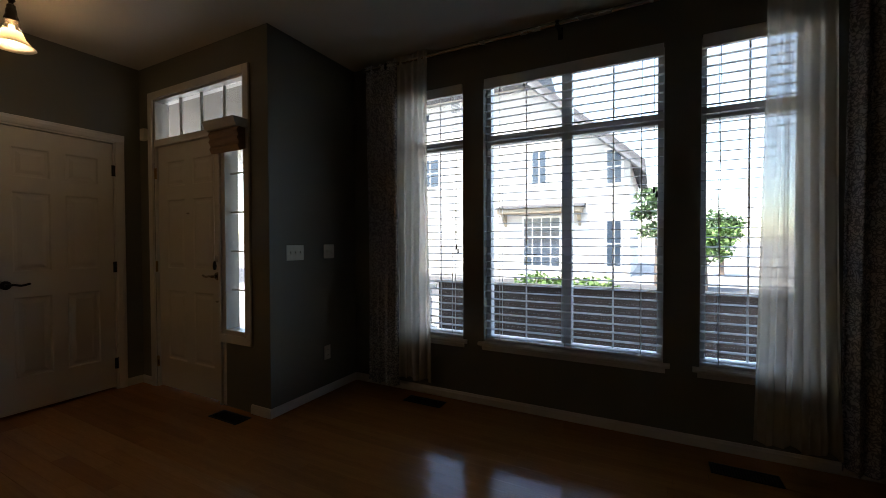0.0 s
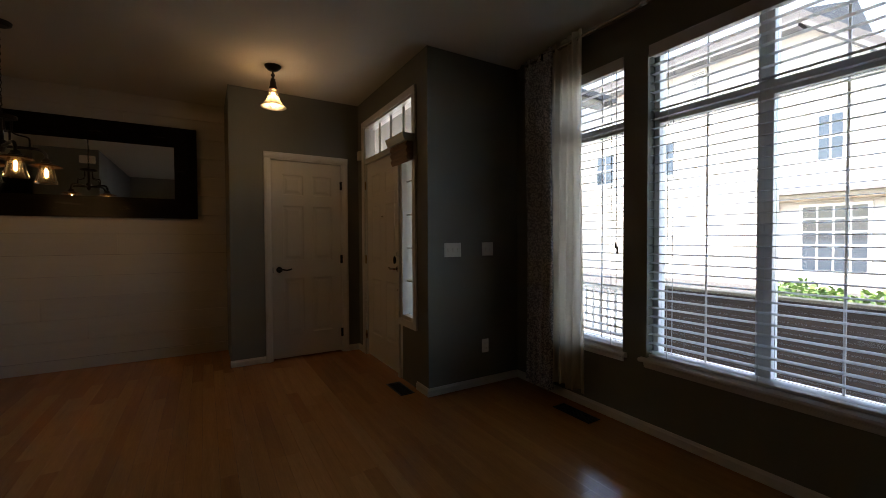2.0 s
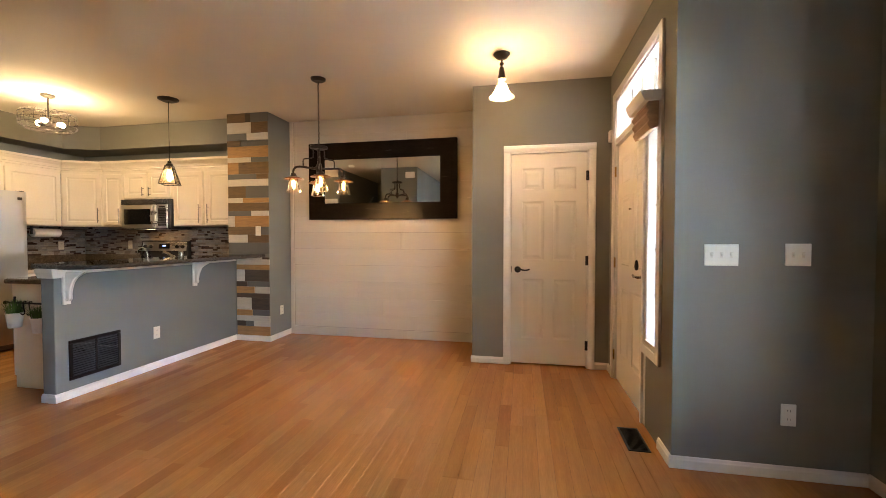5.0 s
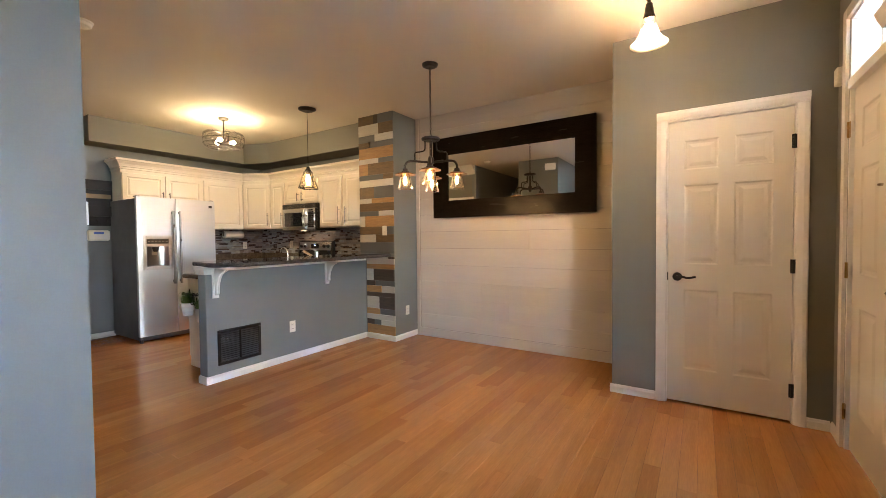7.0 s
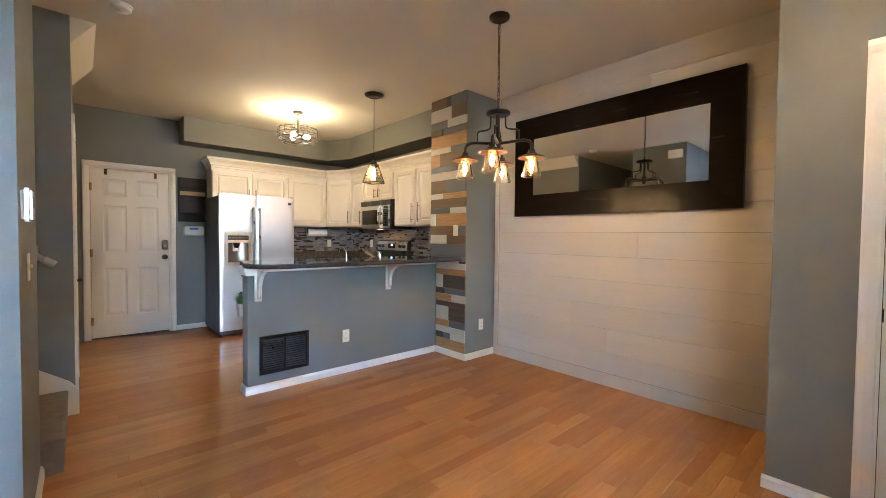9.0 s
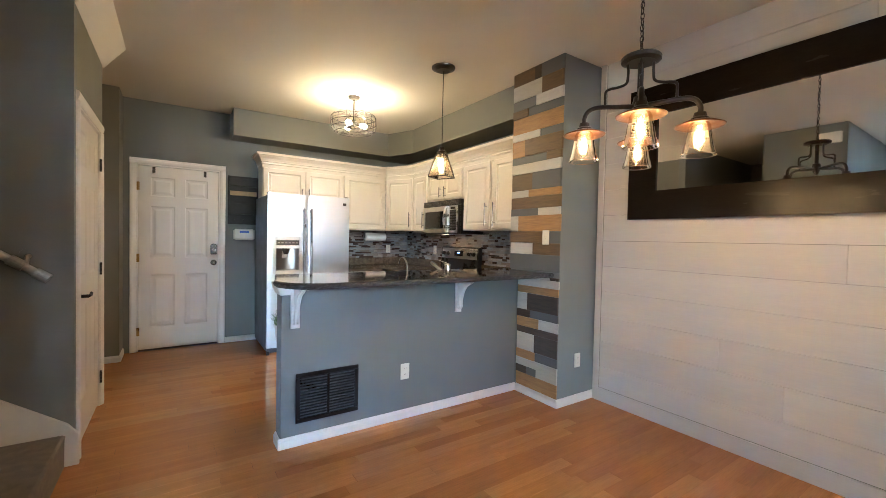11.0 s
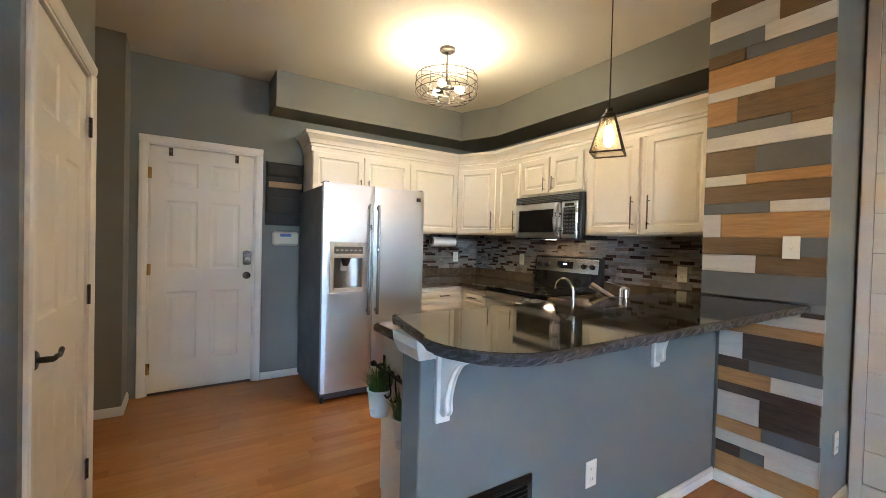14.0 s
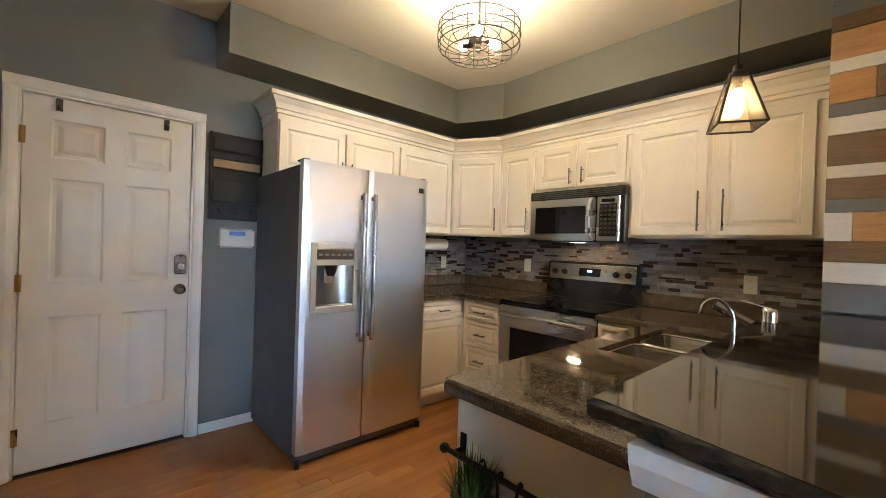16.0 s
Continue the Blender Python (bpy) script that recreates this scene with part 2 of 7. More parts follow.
setting("wall_closet", bm, M_WALL, "grey-green wall with the closet door", "wall")
bm = wall_grid(B(), "x", XW - 0.02, XC - 0.12, YC, YC + 0.12, 0, CEIL)
setting("wall_return", bm, M_WALL, "short grey-green return wall beside the boards", "wall")
bm = wall_grid(B(), "y", -1.226, YC + 1.6, XW - 0.18, XW - 0.02, 0, CEIL)
setting("wall_west", bm, M_WALL, "grey painted wall behind kitchen and boards", "wall")
bm = wall_grid(B(), "x", XW - 0.2, 0.36, YS - 0.12, YS, 0, CEIL, [(-0.642, 0.146, 0, 2.052)])
setting("wall_south", bm, M_BARWALL, "blue-grey painted wall with the garage door", "wall")
bm = wall_grid(B(), "y", YL, YN, XE, XE + 0.12, 0, CEIL)
setting("wall_east", bm, M_WALL, "plain grey-green wall", "wall")
bm = wall_grid(B(), "x", 0.505, XE + 0.12, YL - 0.12, YL, 0, CEIL)
setting("wall_living_south", bm, M_BARWALL, "blue-grey wall facing the windows", "wall")
XH, XT = 0.262, 0.388      # hall wall, with the closet under the stairs; wall end with the thermostat
bm = wall_grid(B(), "y", -0.68, YL, XT, 0.505, 0, CEIL)
setting("wall_thermostat", bm, M_BARWALL, "grey wall end with thermostat", "wall")
bm = wall_grid(B(), "x", 0.505, 2.6, -0.68, -0.56, 0, CEIL)
setting("wall_stair_near", bm, M_WALL, "grey wall along the stairs", "wall")
bm = wall_grid(B(), "x", XH, 2.6, -1.668, -1.58, 0, CEIL)
setting("wall_stair_far", bm, M_BARWALL, "blue-grey wall beside the carpeted stairs", "wall")
bm = wall_grid(B(), "y", -2.60, -1.6685, XH, XH + 0.12, 0, CEIL, [(-2.50, -1.674, 0, 2.035)])
setting("wall_hall_door", bm, M_WALL, "grey wall with a white panel door", "wall")
bm = wall_grid(B(), "x", XH + 0.12, 1.6, -2.60, -2.48, 0, CEIL)
setting("wall_hall_side", bm, M_WALL, "grey wall of a side passage", "wall")
bm = wall_grid(B(), "x", XH, 1.6, -3.85, -3.73, 0, CEIL)
setting("wall_hall_end", bm, M_WALL, "grey wall of a side passage", "wall")
bm = wall_grid(B(), "y", YS, -3.85, XH, XH + 0.12, 0, CEIL)
setting("wall_garage_side", bm, M_WALL, "short grey wall beside the garage door", "wall")
bm = wall_grid(B(), "y", -3.85, -2.48, 1.6, 1.72, 0, CEIL)
setting("wall_passage", bm, M_WALL, "plain grey wall closing the passage", "wall")
bm = wall_grid(B(), "y", -1.668, -0.56, 2.6, 2.72, 0, CEIL)
setting("wall_stair_end", bm, M_WALL, "plain grey wall closing the stairs", "wall")
# wedge-shaped bulkhead over the hall door
bm = extrude_profile(B(), [(XH, 2.56), (XH, CEIL), (0.125, CEIL)], -2.66, -1.60, "y")
setting("trim_bulkhead", bm, M_CEIL, "sloped white bulkhead under the ceiling", "bulkhead")

# ceiling: one slab over all, thick enough to keep the sun out
bm = B()
box(bm, XW - 0.3, XC - 0.12, YS - 0.12, YD + 0.12, CEIL, CEIL + 0.2)
box(bm, XC - 0.12, XS - 0.12, YS - 0.12, YD + 0.12, CEIL, CEIL + 0.2)
box(bm, XS - 0.12, XE + 0.12, YS - 0.12, YN + 0.15, CEIL, CEIL + 0.2)
setting("ceiling", bm, M_CEIL, "smooth warm white ceiling", "ceiling")
bm = box(B(), XW - 0.3, XE + 0.12, YS - 0.12, YD + 0.1195, -0.345, -0.052)
box(bm, XS - 0.1195, XE + 0.12, YD + 0.1195, YN + 0.1495, -0.345, -0.052)
box(bm, XW - 0.3, XE + 0.12, YS - 0.12, YS - 0.0005, -0.0515, -0.0005)
setting("ground_foundation", bm, M_SUB, "dark foundation slab under the floor", "foundation")
# column behind the wood planks
COLY0, COLY1, COLX = -1.225, -0.68, -2.68
bm = box(B(), XW - 0.02, COLX, COLY0, COLY1, 0, CEIL)
setting("wall_column", bm, M_BARWALL, "grey wall column clad in wood planks", "wall")

# soffit over the cabinets, cut across in the corner
def soffit_outline(d):
    """Front line of a run d deep along the south and west walls."""
    return [(-0.749, YS + d), (-2.655, YS + d + 0.025), (-2.825, -3.31), (-2.815, COLY0)]
bm = B()
line = [(-0.749, YS)] + soffit_outline(0.327) + [(-3.18, COLY0), (-3.18, YS)]
lo = [bm.verts.new((x, y, 2.432)) for x, y in line]
hi = [bm.verts.new((x, y, CEIL)) for x, y in line]
for k in range(len(line)):
    j = (k + 1) % len(line)
    bm.faces.new((lo[k], lo[j], hi[j], hi[k]))
bm.faces.new(lo[::-1])
bmesh.ops.recalc_face_normals(bm, faces=bm.faces)
setting("trim_soffit", bm, M_WALL, "grey soffit above the kitchen cabinets", "soffit")

# half wall that carries the bar
BARY, BARX = -1.14, -0.735
bm = box(B(), COLX, BARX, -1.262, BARY, 0, 0.985, 0.004)
setting("wall_bar", bm, M_BARWALL, "blue-grey half wall under the breakfast bar", "wall")


# ---- baseboards ----
def baseboard(x0, y0, x1, y1, face, h=0.064, t=0.014, mat=None):
    """From one point of a wall's foot to another; face: the way that it looks, n s e w."""
    L = math.hypot(x1 - x0, y1 - y0)
    prof = [(0, 0), (-t, 0), (-t, h * 0.72), (-t * 0.75, h * 0.80), (-t * 0.55, h * 0.93), (-t * 0.3, h), (0, h)]
    bm = extrude_profile(B(), prof, 0, L)
    rz = {"s": 0, "e": 90, "n": 180, "w": -90}[face]
    sx, sy = {"s": (min(x0, x1), y0), "e": (x0, min(y0, y1)), "n": (max(x0, x1), y0), "w": (x0, max(y0, y1))}[face]
    ob = setting("baseboard", bm, mat or M_TRIM, "white painted baseboard", "baseboard")
    ob.matrix_world = pose(sx, sy, 0.001, 0, 0, rz)
    return ob


for args in [(XS, YN, XE, YN, "s"), (XS, YD - 0.013, XS, YN - 0.014, "e"), (-0.917, YD, XS, YD, "s"), (XC, YD, -2.19, YD, "s"),
             (XC, 2.965, XC, YD - 0.014, "e"), (XC, YC - 0.013, XC, 2.107, "e"), (XW - 0.02, COLY1, COLX + 0.013, COLY1, "n"),
             (COLX, BARY + 0.015, COLX, COLY1, "e"), (COLX, BARY, BARX + 0.013, BARY, "n"), (BARX, -1.262, BARX, BARY, "e"),
             (-0.706, YS, -1.05, YS, "n"), (XH, YS + 0.014, XH, -3.73 + 0.013, "w"), (XH, -3.73, 1.6, -3.73, "n"), (0.505, YL, XE, YL, "n"),
             (XT, -0.68, XT, YL + 0.013, "w"), (XE, YL, XE, YN, "w")]:
    baseboard(*args)
# trim strip and foot board of the white boarded wall
bm = box(B(), XW + 0.0005, XW + 0.016, -0.664, -0.615, 0.0, CEIL, 0.002)
setting("trim_board_edge", bm, M_SHIP, "white upright trim board", "trim")
bm = box(B(), XW + 0.0005, XW + 0.016, -0.6145, YC, 0.0, 0.105, 0.002)
setting("baseboard_boarded", bm, M_SHIP, "white plain foot board of the boarded wall", "baseboard")


# ---- doors ----
def casing(w, h, mat, cw=0.062, head=True, parent=None, z0=0.0):
    """Moulded trim on three sides of an opening w wide and h high, seen from -y; base middle at the origin."""
    obs = []
    prof = [(0, 0), (0.011, 0.0), (0.017, 0.006), (0.018, cw * 0.45), (0.013, cw * 0.75), (0.009, cw - 0.006), (0.004, cw), (0, cw)]
    def bar(L, m):
        bm = B()
        a = [bm.verts.new((0, -d, -u)) for d, u in prof]
        b = [bm.verts.new((L, -d, -u)) for d, u in prof]
        n = len(prof)
        for k in range(n):
            bm.faces.new((a[k], a[(k + 1) % n], b[(k + 1) % n], b[k]))
        bm.faces.new(a[::-1])
        bm.faces.new(b)
        bmesh.ops.recalc_face_normals(bm, faces=bm.faces)
        ob = part("casing", bm, mat, parent)
        ob.matrix_local = m
        obs.append(ob)
    # outer edges stand cw outside the opening
    bar(h - z0, Matrix.Translation((-w / 2 - cw, -0.0005, z0)) @ pose(0, 0, 0, 0, -90, 0))
    bar(h - z0, Matrix.Translation((w / 2 + cw, -0.0005, h)) @ pose(0, 0, 0, 0, 90, 0))
    bar(w + 2 * cw, pose(-w / 2 - cw, -0.0008, h + cw))
    return obs


def panel_door_slab(w, h, t, mat, parent, six=True):
    """A moulded six-panel leaf, front at y = 0, base at z = 0, middle at x = 0."""
    bm = B()
    st, mid = 0.115 * w / 0.8, 0.10 * w / 0.8
    xs = [(-w / 2 + st, -mid / 2), (mid / 2, w / 2 - st)]
    zs = [(0.245, 0.825), (1.01, 1.58), (1.69, 1.90)]
    back = 0.010
    box(bm, -w / 2, w / 2, back, t, 0, h)
    zb = [0, zs[0][0], zs[0][1], zs[1][0], zs[1][1], zs[2][0], zs[2][1], h]
    for x0, x1 in ((-w / 2, xs[0][0]), (xs[0][1], xs[1][0]), (xs[1][1], w / 2)):
        box(bm, x0, x1, 0, back, 0, h)
    for z0, z1 in zip(zb[::2], zb[1::2]):
        for x0, x1 in xs:
            box(bm, x0, x1, 0, back, z0, z1)
    for x0, x1 in xs:
        for z0, z1 in zs:
            # moulded slope and raised field
            lp = [[bm.verts.new((x, yy, z)) for x, z in ((x0 + i, z0 + i), (x1 - i, z0 + i), (x1 - i, z1 - i), (x0 + i, z1 - i))] for i, yy in ((0.0, 0.0), (0.010, 0.006), (0.026, 0.0065), (0.050, 0.001))]
            for a, b in zip(lp, lp[1:]):
                for k in range(4):
                    bm.faces.new((a[k], a[(k + 1) % 4], b[(k + 1) % 4], b[k]))
            bm.faces.new(lp[-1])
    bmesh.ops.remove_doubles(bm, verts=bm.verts, dist=0.0001)
    bmesh.ops.recalc_face_normals(bm, faces=bm.faces)
    return part("leaf", bm, mat, parent)


def hinge(parent, x, z, mat, label="", h=0.09):
    bm = cyl(B(), (x, -0.006, z - h / 2), (x, -0.006, z + h / 2), 0.006, n=10)
    box(bm, x - 0.014, x + 0.014, -0.003, 0.0, z - h / 2, z + h / 2)
    part("hinge", bm, mat, parent, label)


def lever(parent, x, z, mat, side=1, label=""):
    bm = lathe(B(), [(0.0, -0.012), (0.026, -0.012), (0.031, -0.006), (0.031, 0.0)], 20)
    bmesh.ops.transform(bm, matrix=pose(0, 0, 0, -90), verts=bm.verts)
    cyl(bm, (0, -0.012, 0), (0, -0.05, 0), 0.010)
    tube(bm, smooth_path([(0, -0.05, 0), (side * 0.03, -0.052, 0.003), (side * 0.07, -0.05, -0.004), (side * 0.115, -0.046, 0.006)]), 0.008)
    bmesh.ops.translate(bm, vec=(x, -0.0005, z), verts=bm.verts)
    bmesh.ops.recalc_face_normals(bm, faces=bm.faces)
    part("lever_handle", bm, mat, parent, label, True)


def door(name, m, w, h, cw, mat, hinge_side, hw_mat, label, lever_z=0.97, recess=0.012, hw="lever", hinge_mat=None):
    d = thing(name, m, label, "door", kind="structure")
    casing(w + 0.026, h + 0.022, M_TRIM, cw, parent=d)
    # jamb lining
    for x0, x1, z0, z1 in ((-w / 2 - 0.013, -w / 2 - 0.003, 0.0, h + 0.022), (w / 2 + 0.003, w / 2 + 0.013, 0.0, h + 0.022), (-w / 2 - 0.003, w / 2 + 0.003, h + 0.010, h + 0.022)):
        part("jamb", box(B(), x0, x1, 0.0, 0.115, z0, z1), M_TRIM, d)
    # unseen dark block added behind the leaf, stops light leaking under it
    part("backing", box(B(), -w / 2 - 0.003, w / 2 + 0.003, 0.07, 0.11, -0.05, h + 0.008), M_SUB, d)
    leaf = panel_door_slab(w, h - 0.014, 0.035, mat, d)
    leaf.location = (0, recess, 0.018)
    for z in (0.22, 1.03, h - 0.22):
        hinge(d, hinge_side * (w / 2 + 0.001), z, hinge_mat or hw_mat, "")
    if hw == "lever":
        lever(leaf, -hinge_side * (w / 2 - 0.062), lever_z, hw_mat, hinge_side)
        part("latch_plate", box(B(), -hinge_side * (w / 2) - 0.004, -hinge_side * (w / 2) + 0.004, -0.003, 0.02, lever_z - 0.03, lever_z + 0.03), hw_mat, leaf)
    return d, leaf


door("door_closet", pose(XC, 2.536, 0, 0, 0, 90), 0.706, 2.053, 0.062, M_DOOR, 1, M_BLACK, "closed white six-panel closet door with black lever", 0.918)
door("door_hall", pose(XH, -2.087, 0, 0, 0, -90), 0.80, 2.013, 0.055, M_DOOR, 1, M_BLACK, "closed white six-panel door with black lever and hinges", 0.90)
gd, gleaf = door("door_garage", pose(-0.248, YS, 0, 0, 0, 180), 0.762, 2.030, 0.06, M_DOOR, -1, M_BRASS, "closed white six-panel garage entry door", hw="none")
M_DKNICKEL = material("worn nickel", (0.17, 0.165, 0.155), 0.22, 1.0, vary=0.12, bump=0.05)
# arched deadbolt plate with a thumb turn, and knob
KX = 0.335
bm = B()
pts = [(-0.034, -0.052), (-0.026, -0.063), (0.026, -0.063), (0.034, -0.052), (0.034, 0.048), (0.024, 0.060), (0.0, 0.066), (-0.024, 0.060), (-0.034, 0.048)]
rings = [[bm.verts.new((KX + x * q, yy, 1.108 + z * q)) for x, z in pts] for q, yy in ((1.0, 0.0), (1.0, -0.008), (0.90, -0.014))]
for a, b in zip(rings, rings[1:]):
    for k in range(len(pts)):
        bm.faces.new((a[k], a[(k + 1) % len(pts)], b[(k + 1) % len(pts)], b[k]))
bm.faces.new(rings[-1])
bm.faces.new(rings[0][::-1])
bmesh.ops.recalc_face_normals(bm, faces=bm.faces)
db = part("deadbolt", bm, M_DKNICKEL, gleaf, "satin nickel deadbolt plate")
bm = cyl(B(), (KX, -0.0135, 1.098), (KX, -0.026, 1.098), 0.021, 0.018, 20)
box(bm, KX - 0.022, KX + 0.022, -0.042, -0.0265, 1.092, 1.104, 0.004)
bmesh.ops.rotate(bm, cent=(KX, 0, 1.098), matrix=Matrix.Rotation(radians(35), 3, "Y"), verts=bm.verts)
part("thumb_turn", bm, M_NICKEL, db)
for z in (1.062, 1.158):
    part("screw", cyl(B(), (KX, -0.0138, z), (KX, -0.0155, z), 0.005, n=10), M_BLACK, db)
bm = lathe(B(), [(0.033, 0), (0.033, 0.008), (0.014, 0.012), (0.012, 0.035), (0.024, 0.042), (0.027, 0.055), (0.02, 0.066), (0.008, 0.064), (0.0, 0.064)], 24)
bmesh.ops.transform(bm, matrix=pose(KX, 0, 0.950, 90), verts=bm.verts)
bmesh.ops.recalc_face_normals(bm, faces=bm.faces)
part("door_knob", bm, M_DKNICKEL, gleaf, "satin nickel round knob", True)
for x in (-0.243, 0.243):
    bm = box(B(), x - 0.014, x + 0.014, -0.004, 0.0, 1.945, 2.012, 0.002)
    tube(bm, smooth_path([(x, -0.004, 1.990), (x, -0.022, 1.968), (x, -0.034, 1.948), (x, -0.040, 1.962)]), 0.009, 10)
    part("coat_hook", bm, M_DKNICKEL, gleaf, "small chrome over-door hook")

# front door with sidelight and transom, one framed unit seen from the south
fd = thing("door_front", pose(0, YD, 0), "white panelled front door with sidelight and transom window", "door", kind="structure")
CW = 0.06
def bar_part(name, x0, x1, z0, z1, y0=0.0, y1=0.1, mat=None):
    return part(name, box(B(), x0, x1, y0, y1, z0, z1, 0.002), mat or M_TRIM, fd)
bar_part("casing", -2.20, -2.14, 0.0, 2.505, -0.018, -0.0005)
bar_part("casing", -0.965, -0.905, 0.485, 2.505, -0.018, -0.0005)
bar_part("casing", -2.14, -0.965, 2.445, 2.505, -0.018, -0.0005)
bar_part("casing", -1.24, -0.965, 0.485, 0.545, -0.018, -0.0005)
bar_part("casing", -1.262, -1.24, 0.0, 2.08, -0.018, -0.0005)
bar_part("jamb", -2.139, -2.122, 0, 2.445, 0.0, 0.115)
bar_part("jamb", -0.983, -0.966, 0.546, 2.445, 0.0, 0.115)
bar_part("jamb", -2.121, -0.984, 2.43, 2.447, 0.0, 0.115)
bar_part("transom_bar", -2.121, -0.984, 2.045, 2.10, -0.01, 0.115)
bar_part("mullion", -1.250, -1.200, 0.002, 2.044, 0.0, 0.115)
bar_part("sidelight_sill", -1.199, -0.984, 0.546, 0.58, -0.012, 0.115)
for k in range(1, 5):
    z = 0.58 + k * (2.045 - 0.58) / 5
    bar_part("muntin", -1.199, -0.984, z - 0.006, z + 0.006, 0.045, 0.07)
for k in range(1, 4):
    x = -2.121 + k * 1.137 / 4
    bar_part("muntin", x - 0.005, x + 0.005, 2.1005, 2.4295, 0.045, 0.07)
for nm, a in (("transom_pane", (-2.121, -0.984, 2.1005, 2.4295)), ("sidelight_pane", (-1.199, -0.984, 0.581, 2.0445))):
    g = bar_part(nm, a[0], a[1], a[2], a[3], 0.056, 0.060, M_GLASS)
    g.visible_shadow = False
fleaf = panel_door_slab(0.862, 2.035, 0.045, M_DOOR, fd)
fleaf.location = (-1.686, 0.02, 0.008)
for z in (0.22, 1.03, 1.82):
    hinge(fd, -2.118, z, M_BRASS)
lever(fleaf, 0.362, 0.965, M_NICKEL, -1, "satin nickel lever")
for z, r in ((1.10, 0.026), (1.46, 0.007), (0.77, 0.008)):
    bm = lathe(B(), [(r, 0), (r, 0.01), (r * 0.7, 0.018), (0, 0.02)], 18)
    bmesh.ops.transform(bm, matrix=pose(0.362 if z != 1.46 else 0.0, 0, z, 90), verts=bm.verts)
    bmesh.ops.recalc_face_normals(bm, faces=bm.faces)
    part("deadbolt" if z == 1.10 else "peephole" if z == 1.46 else "door_stud", bm, M_NICKEL, fleaf)
M_WOVEN = material("woven brown shade", (0.34, 0.23, 0.155), 0.9, vary=0.3, scale=8, fine=120, bump=0.6, stretch=(1, 1, 6), dist=0.003)
sh = thing("roman_shade", pose(-1.09, YD - 0.019, 1.955), "raised woven shade under a white valance board", "window shade")
bm = extrude_profile(B(), [(0, 0.09), (-0.085, 0.09), (-0.10, 0.12), (-0.11, 0.15), (0, 0.15)], -0.17, 0.18)
part("valance", bm, M_TRIM, sh)
bm = extrude_profile(B(), [(-0.005, -0.06), (-0.05, -0.075), (-0.066, -0.04), (-0.055, -0.02), (-0.072, 0.01), (-0.06, 0.035), (-0.075, 0.06), (-0.06, 0.089), (-0.005, 0.089)], -0.155, 0.165)
part("folded_cloth", bm, M_WOVEN, sh)
part("pull_cord", tube(B(), [(-0.165, -0.03, 0.09), (-0.166, -0.03, -0.4), (-0.165, -0.03, -0.86)], 0.003, 6), M_TRIM, sh)
part("cord_knob", lathe(B(), [(0.0, -0.93), (0.010, -0.925), (0.014, -0.90), (0.010, -0.872), (0.003, -0.858)], 12, (-0.165, -0.03, 0)), M_BLACK, sh, "dark wooden cord knob", True)


# ---- windows ----
M_BLIND = material("white painted blind slats", (0.66, 0.67, 0.68), 0.45, vary=0.04, scale=4, fine=30, bump=0.05)
M_VINYL = material("white window vinyl", (0.7, 0.7, 0.69), 0.4, vary=0.03, bump=0.03)
def window(name, x0, x1, wide):
    """A vinyl window with a transom over it, its sill board, and its grilles, in the north wall."""
    w = thing(name, pose(0, YN, 0), "white vinyl window with transom lights and sill", "window", kind="structure")
    def bar(nm, a, b, c, d, y0=0.07, y1=0.14, mat=M_VINYL):
        return part(nm, box(B(), a, b, y0, y1, c, d, 0.002), mat, w)
    f = 0.035
    zt = 2.0
    for a, b, c, d in ((x0, x0 + f, WZ0, WZ1), (x1 - f, x1, WZ0, WZ1), (x0 + f, x1 - f, WZ0, WZ0 + f), (x0 + f, x1 - f, WZ1 - f, WZ1), (x0 + f, x1 - f, zt - 0.035, zt + 0.035)):
        bar("window_frame", a, b, c, d)
    xm = (x0 + x1) / 2
    if wide:
        bar("mullion", xm - 0.035, xm + 0.035, WZ0 + f, zt - 0.035, 0.065, 0.138)
        bar("mullion", xm - 0.035, xm + 0.035, zt + 0.035, WZ1 - f, 0.065, 0.138)
    cells = [(x0 + f, xm - 0.035), (xm + 0.035, x1 - f)] if wide else [(x0 + f, x1 - f)]
    for a, b in cells:
        for c, d in ((WZ0 + f, zt - 0.035), (zt + 0.035, WZ1 - f)):
            g = bar("pane", a, b, c, d, 0.100, 0.104, M_GLASS)
            g.visible_shadow = False
            bar("grille_bar", (a + b) / 2 - 0.006, (a + b) / 2 + 0.006, c, d, 0.107, 0.113)
    # sill stool and apron
    bm = extrude_profile(B(), [(0.065, -0.032), (-0.012, -0.032), (-0.036, -0.024), (-0.042, -0.012), (-0.036, 0.0), (0.065, 0.0)], x0 - 0.035, x1 + 0.035)
    bmesh.ops.translate(bm, vec=(0, -0.0005, WZ0 + 0.003), verts=bm.verts)
    part("window_sill", bm, M_TRIM, w)
    bm = extrude_profile(B(), [(-0.001, -0.065), (-0.010, -0.06), (-0.018, -0.033), (-0.001, -0.033)], x0 - 0.01, x1 + 0.01)
    bmesh.ops.translate(bm, vec=(0, 0, WZ0 + 0.003), verts=bm.verts)
    part("apron", bm, M_TRIM, w)
    return w


